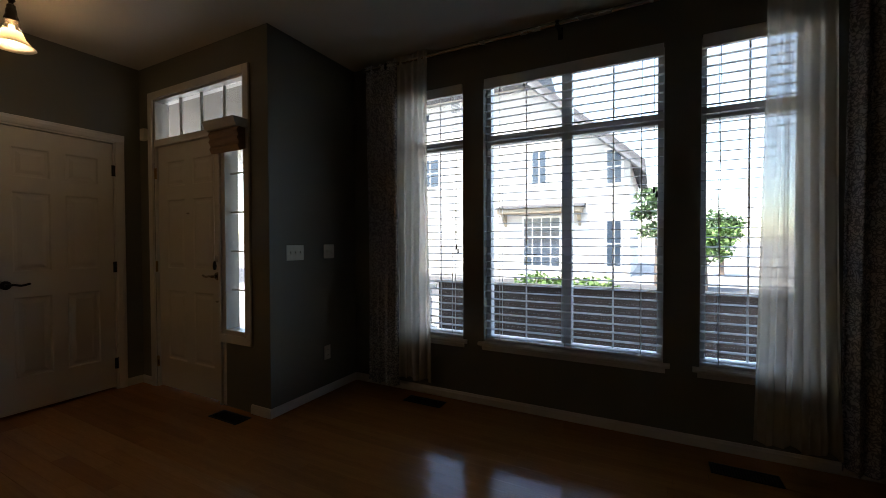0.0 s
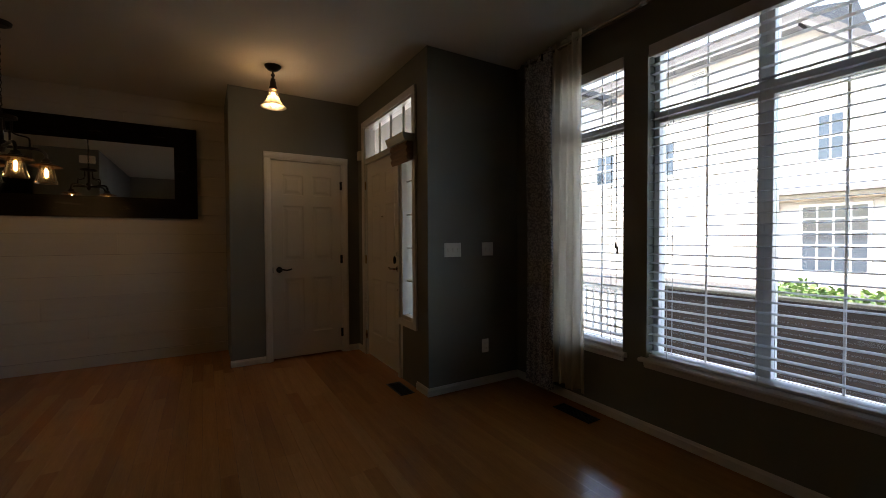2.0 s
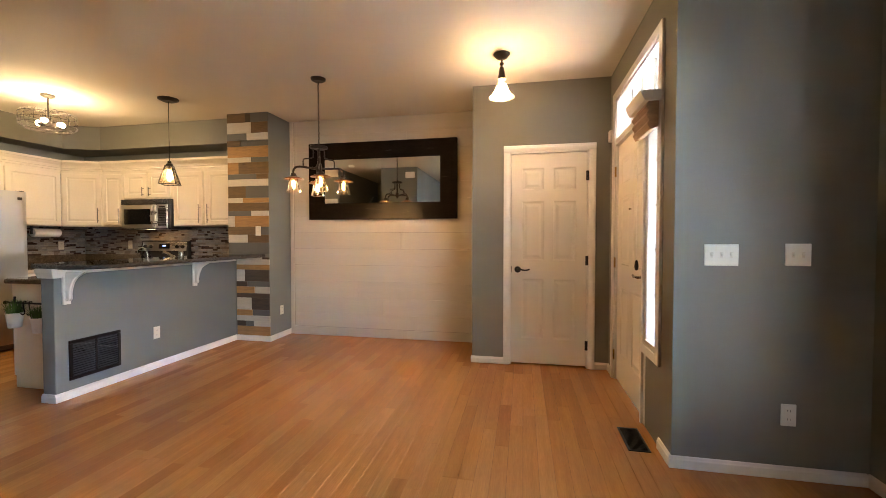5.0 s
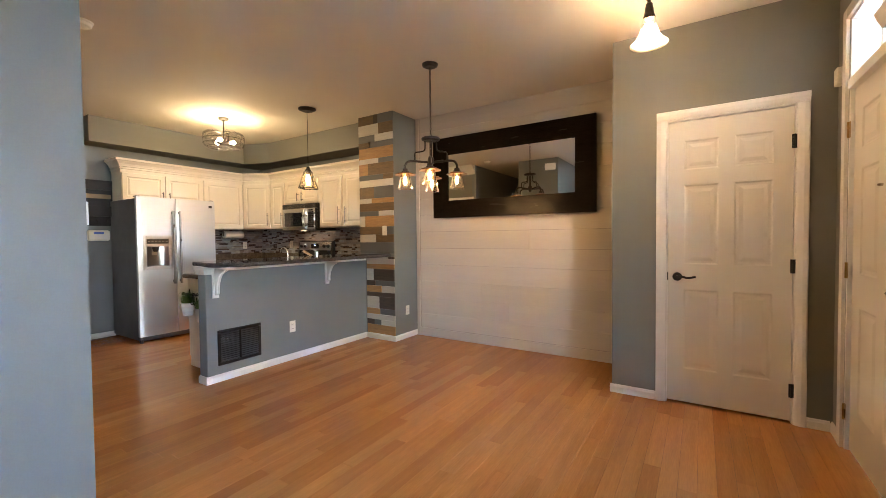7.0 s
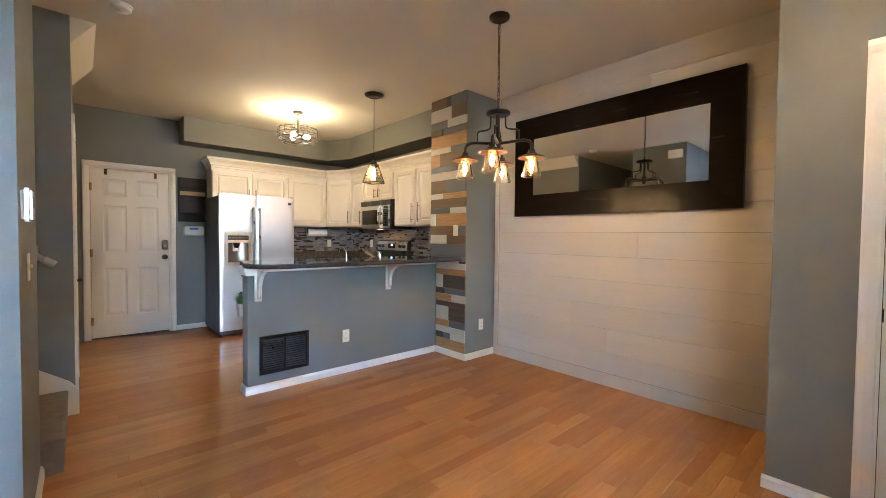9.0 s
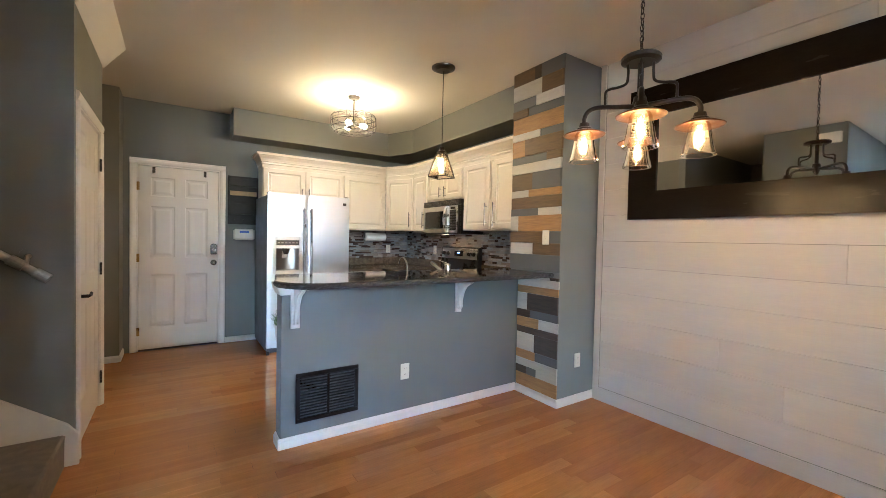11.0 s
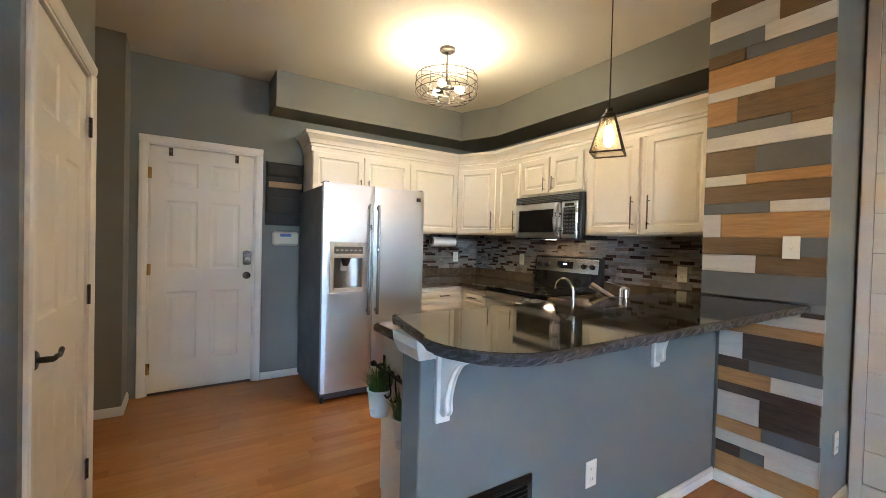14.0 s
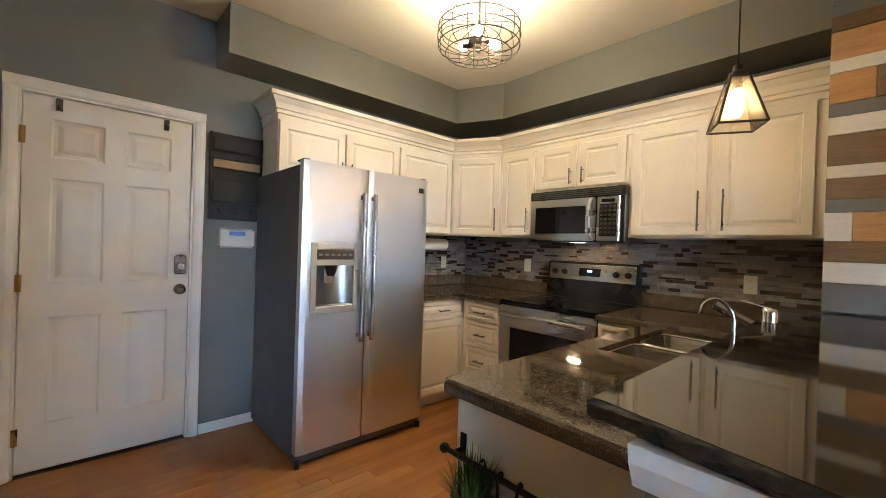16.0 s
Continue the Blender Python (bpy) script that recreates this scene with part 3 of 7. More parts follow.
def blind(x0, x1, tassel):
    """A lowered 2 inch blind in the window's recess, slats level."""
    b = thing("window_blind", pose((x0 + x1) / 2, YN, WZ0), "lowered white slatted blind in the window", "blind", "window blinds")
    w, top = (x1 - x0) / 2 - 0.006, WZ1 - WZ0
    part("headrail", box(B(), -w, w, 0.012, 0.058, top - 0.05, top - 0.004, 0.002), M_BLIND, b)
    part("valance", box(B(), -w, w, -0.004, 0.010, top - 0.078, top - 0.003, 0.002), M_BLIND, b)
    n = 34
    bm = extrude_profile(B(), [(0.008, -0.0032), (0.022, 0.0004), (0.033, 0.0012), (0.045, 0.0004), (0.058, -0.0032), (0.045, -0.0022), (0.033, -0.0014), (0.022, -0.0022)], -w, w)
    bmesh.ops.rotate(bm, cent=(0, 0.033, 0), matrix=Matrix.Rotation(radians(4.5), 3, "X"), verts=bm.verts)
    slat = mesh_of("slat", bm, M_BLIND)
    for k in range(n):
        ob = new("slat", slat)
        ob.parent = b
        ob.location = (0, 0, 0.045 + k * (top - 0.11) / (n - 1))
    part("bottom_rail", box(B(), -w, w, 0.010, 0.056, 0.008, 0.026, 0.003), M_BLIND, b)
    xs = (-w + 0.12, 0.0, w - 0.12) if w > 0.4 else (-w + 0.09, w - 0.09)
    for x in xs:
        part("ladder_cord", box(B(), x - 0.002, x + 0.002, 0.004, 0.0055, 0.02, top - 0.05), M_BLIND, b)
        part("ladder_cord", box(B(), x - 0.002, x + 0.002, 0.0605, 0.062, 0.02, top - 0.05), M_BLIND, b)
    bm = tube(B(), [(w - 0.05, 0.0, top - 0.06), (w - 0.05, 0.0, tassel + 0.03)], 0.0016, 6)
    part("lift_cord", bm, M_BLIND, b)
    bm = lathe(B(), [(0.002, 0.04), (0.005, 0.03), (0.007, 0.005), (0.010, 0.0), (0.004, -0.004)], 10, (w - 0.05, 0.0, tassel))
    lathe(bm, [(0.002, 0.03), (0.005, 0.02), (0.007, -0.005), (0.010, -0.01), (0.004, -0.014)], 10, (w - 0.035, -0.004, tassel - 0.02))
    part("tassel", bm, M_BLACK, b, "dark cord tassel")
    return b


for i, (a, b) in enumerate(WINS):
    window("window_%d" % (i + 1), a, b, i == 1)
    blind(a, b, (0.70, 1.06, 0.9)[i])

# ---- curtains ----
M_SHEER = bpy.data.materials.new("cream sheer cloth")
M_SHEER.use_nodes = True
_n, _l = M_SHEER.node_tree.nodes, M_SHEER.node_tree.links
_p = _n["Principled BSDF"]
_p.inputs["Base Color"].default_value = (0.82, 0.75, 0.63, 1)
_p.inputs["Roughness"].default_value = 0.9
_t, _x, _q = _n.new("ShaderNodeBsdfTranslucent"), _n.new("ShaderNodeMixShader"), _n.new("ShaderNodeMixShader")
_t.inputs[0].default_value = (0.90, 0.83, 0.71, 1)
_tr = _n.new("ShaderNodeBsdfTransparent")
_x.inputs[0].default_value, _q.inputs[0].default_value = 0.70, 0.38
_l.new(_p.outputs[0], _x.inputs[1])
_l.new(_t.outputs[0], _x.inputs[2])
_l.new(_x.outputs[0], _q.inputs[1])
_l.new(_tr.outputs[0], _q.inputs[2])
_w = _n.new("ShaderNodeTexNoise")
_w.inputs["Scale"].default_value = 300
_bp = _n.new("ShaderNodeBump")
_bp.inputs["Strength"].default_value, _bp.inputs["Distance"].default_value = 0.3, 0.001
_l.new(_w.outputs[0], _bp.inputs["Height"])
_l.new(_bp.outputs[0], _p.inputs["Normal"])
_l.new(_q.outputs[0], _n["Material Output"].inputs[0])
# grey cloth with a pale scrolling print
M_PRINT = material("grey printed curtain cloth", (0.16, 0.155, 0.165), 0.9, vary=0.1, scale=8, fine=200, bump=0.2, dist=0.001)
_n, _l = M_PRINT.node_tree.nodes, M_PRINT.node_tree.links
_v = _n.new("ShaderNodeTexVoronoi")
_v.feature = "DISTANCE_TO_EDGE"
_v.inputs["Scale"].default_value = 42
_nz = _n.new("ShaderNodeTexNoise")
_nz.inputs["Scale"].default_value = 18
_tc = _n.new("ShaderNodeTexCoord")
_mx = _n.new("ShaderNodeMix")
_mx.data_type, _mx.factor_mode = "VECTOR", "UNIFORM"
_mx.inputs["Factor"].default_value = 0.12
_l.new(_tc.outputs["Object"], _nz.inputs["Vector"])
_l.new(_tc.outputs["Object"], _mx.inputs["A"])
_l.new(_nz.outputs["Color"], _mx.inputs["B"])
_l.new(_mx.outputs["Result"], _v.inputs["Vector"])
_rp = _n.new("ShaderNodeValToRGB")
_rp.color_ramp.elements[0].position, _rp.color_ramp.elements[1].position = 0.08, 0.15
_rp.color_ramp.elements[0].color, _rp.color_ramp.elements[1].color = (0.22, 0.22, 0.25, 1), (0.58, 0.58, 0.61, 1)
_l.new(_v.outputs["Distance"], _rp.inputs[0])
_l.new(_rp.outputs[0], _n["Principled BSDF"].inputs["Base Color"])


def curtain(name, x0, x1, z0, z1, y, folds, mat, label, seed, flare=0.0, depth=0.035, thick=0.0015):
    """A hanging cloth with soft folds, gathered on the rod."""
    rng = random.Random(seed)
    c = thing(name, pose((x0 + x1) / 2, y, z0), label, "curtain", "curtains at the windows")
    bm = B()
    nx, nz = folds * 10, 26
    ph = [rng.uniform(-0.5, 0.5) for _ in range(4)]
    grid = []
    for j in range(nz + 1):
        v = j / nz
        row = []
        for i in range(nx + 1):
            u = i / nx
            a = 2 * math.pi * folds * u
            amp = depth * (0.55 + 0.45 * (1 - v)) * (0.7 + 0.3 * math.sin(3.1 * u * math.pi + ph[0] * 6))
            yy = amp * math.sin(a + 0.8 * math.sin(2.2 * v + ph[1] * 5 + 3 * u) * (1 - v)) + 0.012 * math.sin(5 * v + 7 * u + ph[2])
            wdt = 1 + flare * (1 - v) ** 1.5
            xx = (u - 0.5) * (x1 - x0) * wdt + 0.006 * math.sin(a * 2 + ph[3]) * (1 - v)
            zz = v * (z1 - z0) + (0.012 * math.sin(a * 0.5 + 1.0) * (1 - v) if j == 0 else 0)
            row.append(bm.verts.new((xx, yy, zz)))
        grid.append(row)
    for j in range(nz):
        for i in range(nx):
            bm.faces.new((grid[j][i], grid[j][i + 1], grid[j + 1][i + 1], grid[j + 1][i]))
    ob = part("cloth", bm, mat, c, "", True)
    so = ob.modifiers.new("thickness", "SOLIDIFY")
    so.thickness = thick
    return c


ROD_Y, ROD_Z = 3.90, 2.665
curtain("printed_curtain", -0.50, -0.19, 0.055, 2.70, ROD_Y, 4, M_PRINT, "grey curtain with pale scrolling print", 3, 0.0, 0.04)
curtain("sheer_curtain", -0.195, 0.085, 0.14, 2.715, ROD_Y - 0.005, 5, M_SHEER, "cream sheer curtain panel on the rod", 5, 0.16, 0.03, 0.0008)
curtain("sheer_curtain", 2.175, 2.455, 0.125, 2.715, ROD_Y - 0.005, 5, M_SHEER, "cream sheer curtain panel on the rod", 8, 0.30, 0.03, 0.0008)
curtain("printed_curtain", 2.50, 2.82, 0.055, 2.70, ROD_Y, 4, M_PRINT, "grey curtain with pale scrolling print", 9, 0.06, 0.04)
M_RODS = material("bright steel rod", (0.55, 0.54, 0.52), 0.25, 1.0, vary=0.08, bump=0.02)
M_ROD = material("dark steel bar", (0.16, 0.15, 0.14), 0.3, 1.0, vary=0.08, bump=0.02)
rod = thing("curtain_rod", pose(0, 0, 0), "slim dark steel double curtain rod above the windows", "curtain rod")
part("rod", cyl(B(), (-0.52, ROD_Y, ROD_Z), (2.86, ROD_Y, ROD_Z), 0.014, n=16), M_RODS, rod)
part("rod", cyl(B(), (-0.52, ROD_Y + 0.055, ROD_Z + 0.02), (2.86, ROD_Y + 0.055, ROD_Z + 0.02), 0.008, n=12), M_RODS, rod)
for x in (-0.53, 2.87):
    part("finial", lathe(B(), [(0.0, -0.03), (0.02, -0.02), (0.026, 0), (0.02, 0.02), (0, 0.03)], 16, (x, ROD_Y, ROD_Z)), M_ROD, rod)
for x in (-0.30, 1.075, 2.66):
    bm = box(B(), x - 0.012, x + 0.012, ROD_Y - 0.02, YN, ROD_Z - 0.020, ROD_Z - 0.0125, 0.001)
    box(bm, x - 0.016, x + 0.016, YN - 0.006, YN, ROD_Z - 0.06, ROD_Z + 0.02, 0.001)
    lathe(bm, [(0.017, -0.02), (0.017, 0.02)], 14, (x, ROD_Y, ROD_Z))
    part("bracket", bm, M_BLACK, rod)
# ---- kitchen ----
XK = -3.18     # wall behind range and cabinets
setting("wall_kitchen_west", box(B(), XK - 0.12, XK, YS, -1.2265, 0, CEIL), M_BARWALL, "grey kitchen wall behind the cabinets", "wall")


def granite(name, base, rough=0.06):
    """Polished dark granite: brown and black grains with pale flecks."""
    m = material(name, base, rough, vary=0.25, scale=3.0, fine=90, bump=0.0)
    nd, ln = m.node_tree.nodes, m.node_tree.links
    tc = nd.new("ShaderNodeTexCoord")
    v = nd.new("ShaderNodeTexVoronoi")
    v.inputs["Scale"].default_value = 300
    n = nd.new("ShaderNodeTexNoise")
    n.inputs["Scale"].default_value, n.inputs["Detail"].default_value = 22, 6
    ln.new(tc.outputs["Object"], v.inputs["Vector"])
    ln.new(tc.outputs["Object"], n.inputs["Vector"])
    r = nd.new("ShaderNodeValToRGB")
    e = r.color_ramp.elements
    e[0].position, e[0].color = 0.0, (0.008, 0.007, 0.006, 1)
    e[1].position, e[1].color = 1.0, (0.20, 0.16, 0.12, 1)
    k = e.new(0.40)
    k.color = (*[c * 0.6 for c in base], 1)
    k = e.new(0.70)
    k.color = (*base, 1)
    k = e.new(0.88)
    k.color = (*[min(1, c * 2.0) for c in base], 1)
    sp = nd.new("ShaderNodeSeparateColor")
    ln.new(v.outputs["Color"], sp.inputs[0])
    mi = nd.new("ShaderNodeMath")
    mi.operation = "MULTIPLY_ADD"
    mi.inputs[1].default_value, mi.inputs[2].default_value = 0.42, 0.09
    ln.new(sp.outputs[0], mi.inputs[0])
    ad = nd.new("ShaderNodeMath")
    ad.operation = "MULTIPLY_ADD"
    ad.inputs[1].default_value = 0.55
    ln.new(n.outputs["Fac"], ad.inputs[0])
    ln.new(mi.outputs[0], ad.inputs[2])
    ln.new(ad.outputs[0], r.inputs[0])
    ln.new(r.outputs[0], nd["Principled BSDF"].inputs["Base Color"])
    return m


M_GRAN = granite("brown speckled granite", (0.115, 0.088, 0.06))
M_GRAND = granite("black granite", (0.022, 0.020, 0.018), 0.05)
M_ROUGHSTONE = material("chiselled granite edge", (0.040, 0.039, 0.039), 0.45, vary=0.7, scale=40, fine=120, bump=0.6, dist=0.003)
M_GLOSSBLACK = material("black glass", (0.006, 0.006, 0.007), 0.06, vary=0.05, bump=0)
M_BLACKPL = material("black plastic", (0.007, 0.007, 0.0075), 0.3, vary=0.1, bump=0.05)
M_DKGREY = material("dark grey enamel", (0.07, 0.072, 0.075), 0.35, vary=0.06, fine=120, bump=0.1, dist=0.001)


def mosaic_material():
    m = material("strip mosaic tile", (0.15, 0.13, 0.12), 0.16, vary=0.18, scale=20, fine=80, bump=0.03)
    nd, ln = m.node_tree.nodes, m.node_tree.links
    g = nd.new("ShaderNodeNewGeometry")
    r = nd.new("ShaderNodeValToRGB")
    r.color_ramp.interpolation = "CONSTANT"
    cols = [(0.22, 0.197, 0.182), (0.040, 0.025, 0.021), (0.26, 0.232, 0.212), (0.20, 0.192, 0.188), (0.065, 0.042, 0.034), (0.28, 0.255, 0.235), (0.17, 0.137, 0.115), (0.24, 0.236, 0.236), (0.23, 0.205, 0.185)]
    while len(r.color_ramp.elements) < len(cols):
        r.color_ramp.elements.new(0.5)
    for k, c in enumerate(cols):
        r.color_ramp.elements[k].position = k / len(cols)
        r.color_ramp.elements[k].color = (*c, 1)
    ln.new(g.outputs["Random Per Island"], r.inputs[0])
    mix = next(q for q in nd if q.type == "VECT_MATH" and q.operation == "SCALE")
    ln.new(r.outputs[0], mix.inputs[0])
    return m


M_MOSAIC = mosaic_material()
M_GROUT = material("grey grout", (0.16, 0.15, 0.14), 0.8, vary=0.1, fine=150)


def mosaic(name, L, z0, z1, m, seed):
    """A strip-tile splashback L long; tiles of mixed lengths in courses, seen from -y."""
    s = tagged(new(name), "grey and brown strip mosaic splashback on the kitchen wall", "splashback", kind="structure")
    s.matrix_world = m
    part("grout", box(B(), 0, L, -0.003, 0.0, z0, z1), M_GROUT, s)
    rng = random.Random(seed)
    bm = B()
    z = z0
    row = 0
    while z < z1 - 0.006:
        h = (0.0245, 0.0245, 0.0120)[row % 3]
        row += 1
        h = min(h, z1 - z)
        x = -rng.uniform(0, 0.1)
        while x < L:
            w = rng.choice((0.05, 0.075, 0.10, 0.14))
            a, b = max(0, x), min(L, x + w)
            if b - a > 0.01:
                t = rng.uniform(-0.0075, -0.0055)
                v = [bm.verts.new(p) for p in ((a + .001, t, z + .001), (b - .001, t, z + .001), (b - .001, t, z + h - .001), (a + .001, t, z + h - .001),
                                               (a + .0005, -0.003, z + .0005), (b - .0005, -0.003, z + .0005), (b - .0005, -0.003, z + h - .0005), (a + .0005, -0.003, z + h - .0005))]
                for q in ((0, 1, 2, 3), (4, 5, 1, 0), (5, 6, 2, 1), (6, 7, 3, 2), (7, 4, 0, 3)):
                    bm.faces.new([v[i] for i in q])
            x += w
        z += h
    ob = part("tiles", bm, M_MOSAIC, s)
    ob["kind"] = "stuff"
    return s


mosaic("trim_splashback_west", COLY0 - YS - 0.008, 1.01, 1.41, pose(XK, YS + 0.008, 0, 0, 0, 90), 4)
mosaic("trim_splashback_south", 1.22, 1.01, 1.41, pose(-1.95, YS, 0, 0, 0, 180), 6)


def sweep(bm, prof, line):
    """A closed profile of (out, height) pairs along a line in plan, mitred; out is to the left of the way along it."""
    rings = []
    for i, p in enumerate(line):
        p = Vector(p)
        d0 = (p - Vector(line[i - 1])).normalized() if i else None
        d1 = (Vector(line[i + 1]) - p).normalized() if i < len(line) - 1 else None
        n0 = Vector((-d0.y, d0.x)) if d0 else None
        n1 = Vector((-d1.y, d1.x)) if d1 else None
        if n0 is None:
            n = n1
        elif n1 is None:
            n = n0
        else:
            n = (n0 + n1).normalized()
            n = n / n.dot(n0)
        rings.append([bm.verts.new((p.x + n.x * o, p.y + n.y * o, z)) for o, z in prof])
    k = len(prof)
    for a, b in zip(rings, rings[1:]):
        for j in range(k):
            bm.faces.new((a[j], a[(j + 1) % k], b[(j + 1) % k], b[j]))
    bm.faces.new(rings[0][::-1])
    bm.faces.new(rings[-1])
    bmesh.ops.recalc_face_normals(bm, faces=bm.faces)
    return bm


def cab_front(name, w, h, parent, x, z, fr=0.055, y=0.0):
    """A framed cabinet front with a moulded, slightly raised panel; its face at y - 0.02."""
    bm = B()
    t = 0.02
    x0, x1, z0, z1 = -w / 2, w / 2, 0, h
    loops = []
    for ins, yy in ((0.0, 0.0), (0.0, -t + 0.003), (0.004, -t), (fr, -t), (fr + 0.005, -t + 0.009), (fr + 0.013, -t + 0.010), (fr + 0.032, -t + 0.003)):
        loops.append([bm.verts.new(p) for p in ((x0 + ins, yy, z0 + ins), (x1 - ins, yy, z0 + ins), (x1 - ins, yy, z1 - ins), (x0 + ins, yy, z1 - ins))])
    for a, b in zip(loops, loops[1:]):
        for k in range(4):
            bm.faces.new((a[k], a[(k + 1) % 4], b[(k + 1) % 4], b[k]))
    bm.faces.new(loops[-1])
    bm.faces.new(loops[0][::-1])
    bmesh.ops.recalc_face_normals(bm, faces=bm.faces)
    ob = part(name, bm, M_CAB, parent)
    ob.location = (x, y, z)
    return ob


def bar_handle(parent, x, z, L, upright=True):
    """A slim dark bar on two posts, on a front whose face is at y = -0.02."""
    v = Vector((0, 0, 1)) if upright else Vector((1, 0, 0))
    c = Vector((x, -0.052, z))
    bm = cyl(B(), c - v * L / 2, c + v * L / 2, 0.0055, n=10)
    for s in (-1, 1):
        q = c + v * s * L * 0.34
        cyl(bm, q, (q.x, -0.0195, q.z), 0.0042, n=8)
    part("handle", bm, M_ROD, parent, "dark steel bar handle")


def cabinet(m, w, z0, z1, depth, fronts, label, group, toe=False, hollow=False):
    """fronts: (kind, x0, x1, z0, z1, handle x, handle z, length, upright)."""
    c = thing("wall_cabinet" if not toe else "base_cabinet", m, label, "cabinet", group)
    if hollow:
        part("face_frame", box(B(), -w / 2 + 0.0005, w / 2 - 0.0005, 0.0, 0.02, z0 + 0.10, z1, 0.001), M_CAB, c)
        part("back_panel", box(B(), -w / 2 + 0.0005, w / 2 - 0.0005, depth - 0.012, depth, z0 + 0.10, z1, 0.001), M_CAB, c)
        part("side_panel", box(B(), -w / 2 + 0.0005, -w / 2 + 0.02, 0.0205, depth - 0.0125, z0 + 0.10, z1), M_CAB, c)
        part("end_panel", box(B(), w / 2 - 0.02, w / 2 - 0.0005, 0.0205, depth - 0.0125, z0 + 0.002, z1), M_CAB, c)
        part("floor_panel", box(B(), -w / 2 + 0.0205, w / 2 - 0.0205, 0.0205, depth - 0.0125, z0 + 0.10, z0 + 0.12), M_CAB, c)
    else:
        part("body", box(B(), -w / 2 + 0.0005, w / 2 - 0.0005, 0.0, depth, z0 + (0.10 if toe else 0), z1, 0.001), M_CAB, c)
    if toe:
        part("toe_kick", box(B(), -w / 2 + 0.001, w / 2 - 0.001, 0.07, 0.085, z0 + 0.002, z0 + 0.10), M_CAB, c)
    for kind, a, b, c0, c1, hx, hz, L, up in fronts:
        f = cab_front(kind, b - a, c1 - c0, c, (a + b) / 2, c0, 0.052 if c1 - c0 > 0.2 else 0.024)
        if hx is not None:
            bar_handle(f, hx - (a + b) / 2, hz - c0, L, up)
    return c


UP, UPZ0, UPZ1 = "upper kitchen cabinets", 1.40, 2.14
CABY, CABX = -3.76, -2.88
lab = "cream painted wall cabinet with framed doors"
# over the fridge: local x runs west
w = 0.985
cabinet(pose(-1.06 - w / 2, CABY, 0, 0, 0, 180), w, 1.74, UPZ1, 0.298, [("door", -0.485, -0.004, 1.755, 2.105, -0.04, 1.83, 0.11, True), ("door", 0.004, 0.485, 1.755, 2.105, 0.04, 1.83, 0.11, True)], "cream painted wall cabinet above the refrigerator", UP)
w = 0.613
cabinet(pose(-2.046 - w / 2, CABY, 0, 0, 0, 180), w, UPZ0, UPZ1, 0.298, [("door", -0.295, 0.29, 1.415, 2.105, -0.25, 1.55, 0.2, True)], lab, UP)
# across the corner
ax, ay, bx, by = -2.66, CABY, CABX, -3.34
L = math.hypot(bx - ax, by - ay)
rz = math.degrees(math.atan2(by - ay, bx - ax))
cabinet(pose((ax + bx) / 2, (ay + by) / 2, 0, 0, 0, rz), L, UPZ0, UPZ1, 0.10, [("door", -L / 2 + 0.02, L / 2 - 0.02, 1.415, 2.105, L / 2 - 0.05, 1.55, 0.2, True)], "cream corner wall cabinet set across the corner", UP)
def west_upper(y0, y1, z0, fronts, label=lab):
    """Local x runs north."""
    return cabinet(pose(CABX, (y0 + y1) / 2, 0, 0, 0, 90), y1 - y0, z0, UPZ1, 0.298, fronts, label, UP)
west_upper(-3.339, -2.986, UPZ0, [("door", -0.16, 0.162, 1.415, 2.105, 0.125, 1.54, 0.2, True)])
west_upper(-2.985, -2.221, 1.765, [("door", -0.36, -0.014, 1.78, 2.105, -0.05, 1.86, 0.12, True), ("door", 0.014, 0.36, 1.78, 2.105, 0.05, 1.86, 0.12, True)], "cream wall cabinet above the microwave")
west_upper(-2.220, -1.735, UPZ0, [("door", -0.215, 0.222, 1.415, 2.105, 0.185, 1.56, 0.24, True)])
west_upper(-1.734, -1.2265, UPZ0, [("door", -0.222, 0.2, 1.415, 2.105, -0.185, 1.56, 0.24, True)])
crown = [(0.0, 2.105), (0.006, 2.107), (0.006, 2.145), (0.017, 2.148), (0.017, 2.159), (0.010, 2.162), (0.010, 2.173), (0.023, 2.177), (0.024, 2.187), (0.032, 2.210), (0.050, 2.233), (0.057, 2.244), (0.070, 2.248), (0.070, 2.275), (0.0, 2.275)]
cline = [(-1.0605, YS + 0.002), (-1.0605, CABY + 0.0005), (ax - 0.001, CABY + 0.0005), (bx + 0.0005, by), (CABX + 0.0005, COLY0 - 0.001)]
cr = thing("crown_moulding", pose(0, 0, 0), "cream stepped crown moulding along the cabinets", "moulding")
part("moulding", sweep(B(), crown, cline[::-1]), M_CAB, cr)
part("end_board", box(B(), -1.080, -1.0610, YS + 0.001, CABY - 0.001, 2.106, 2.274, 0.001), M_CAB, cr)

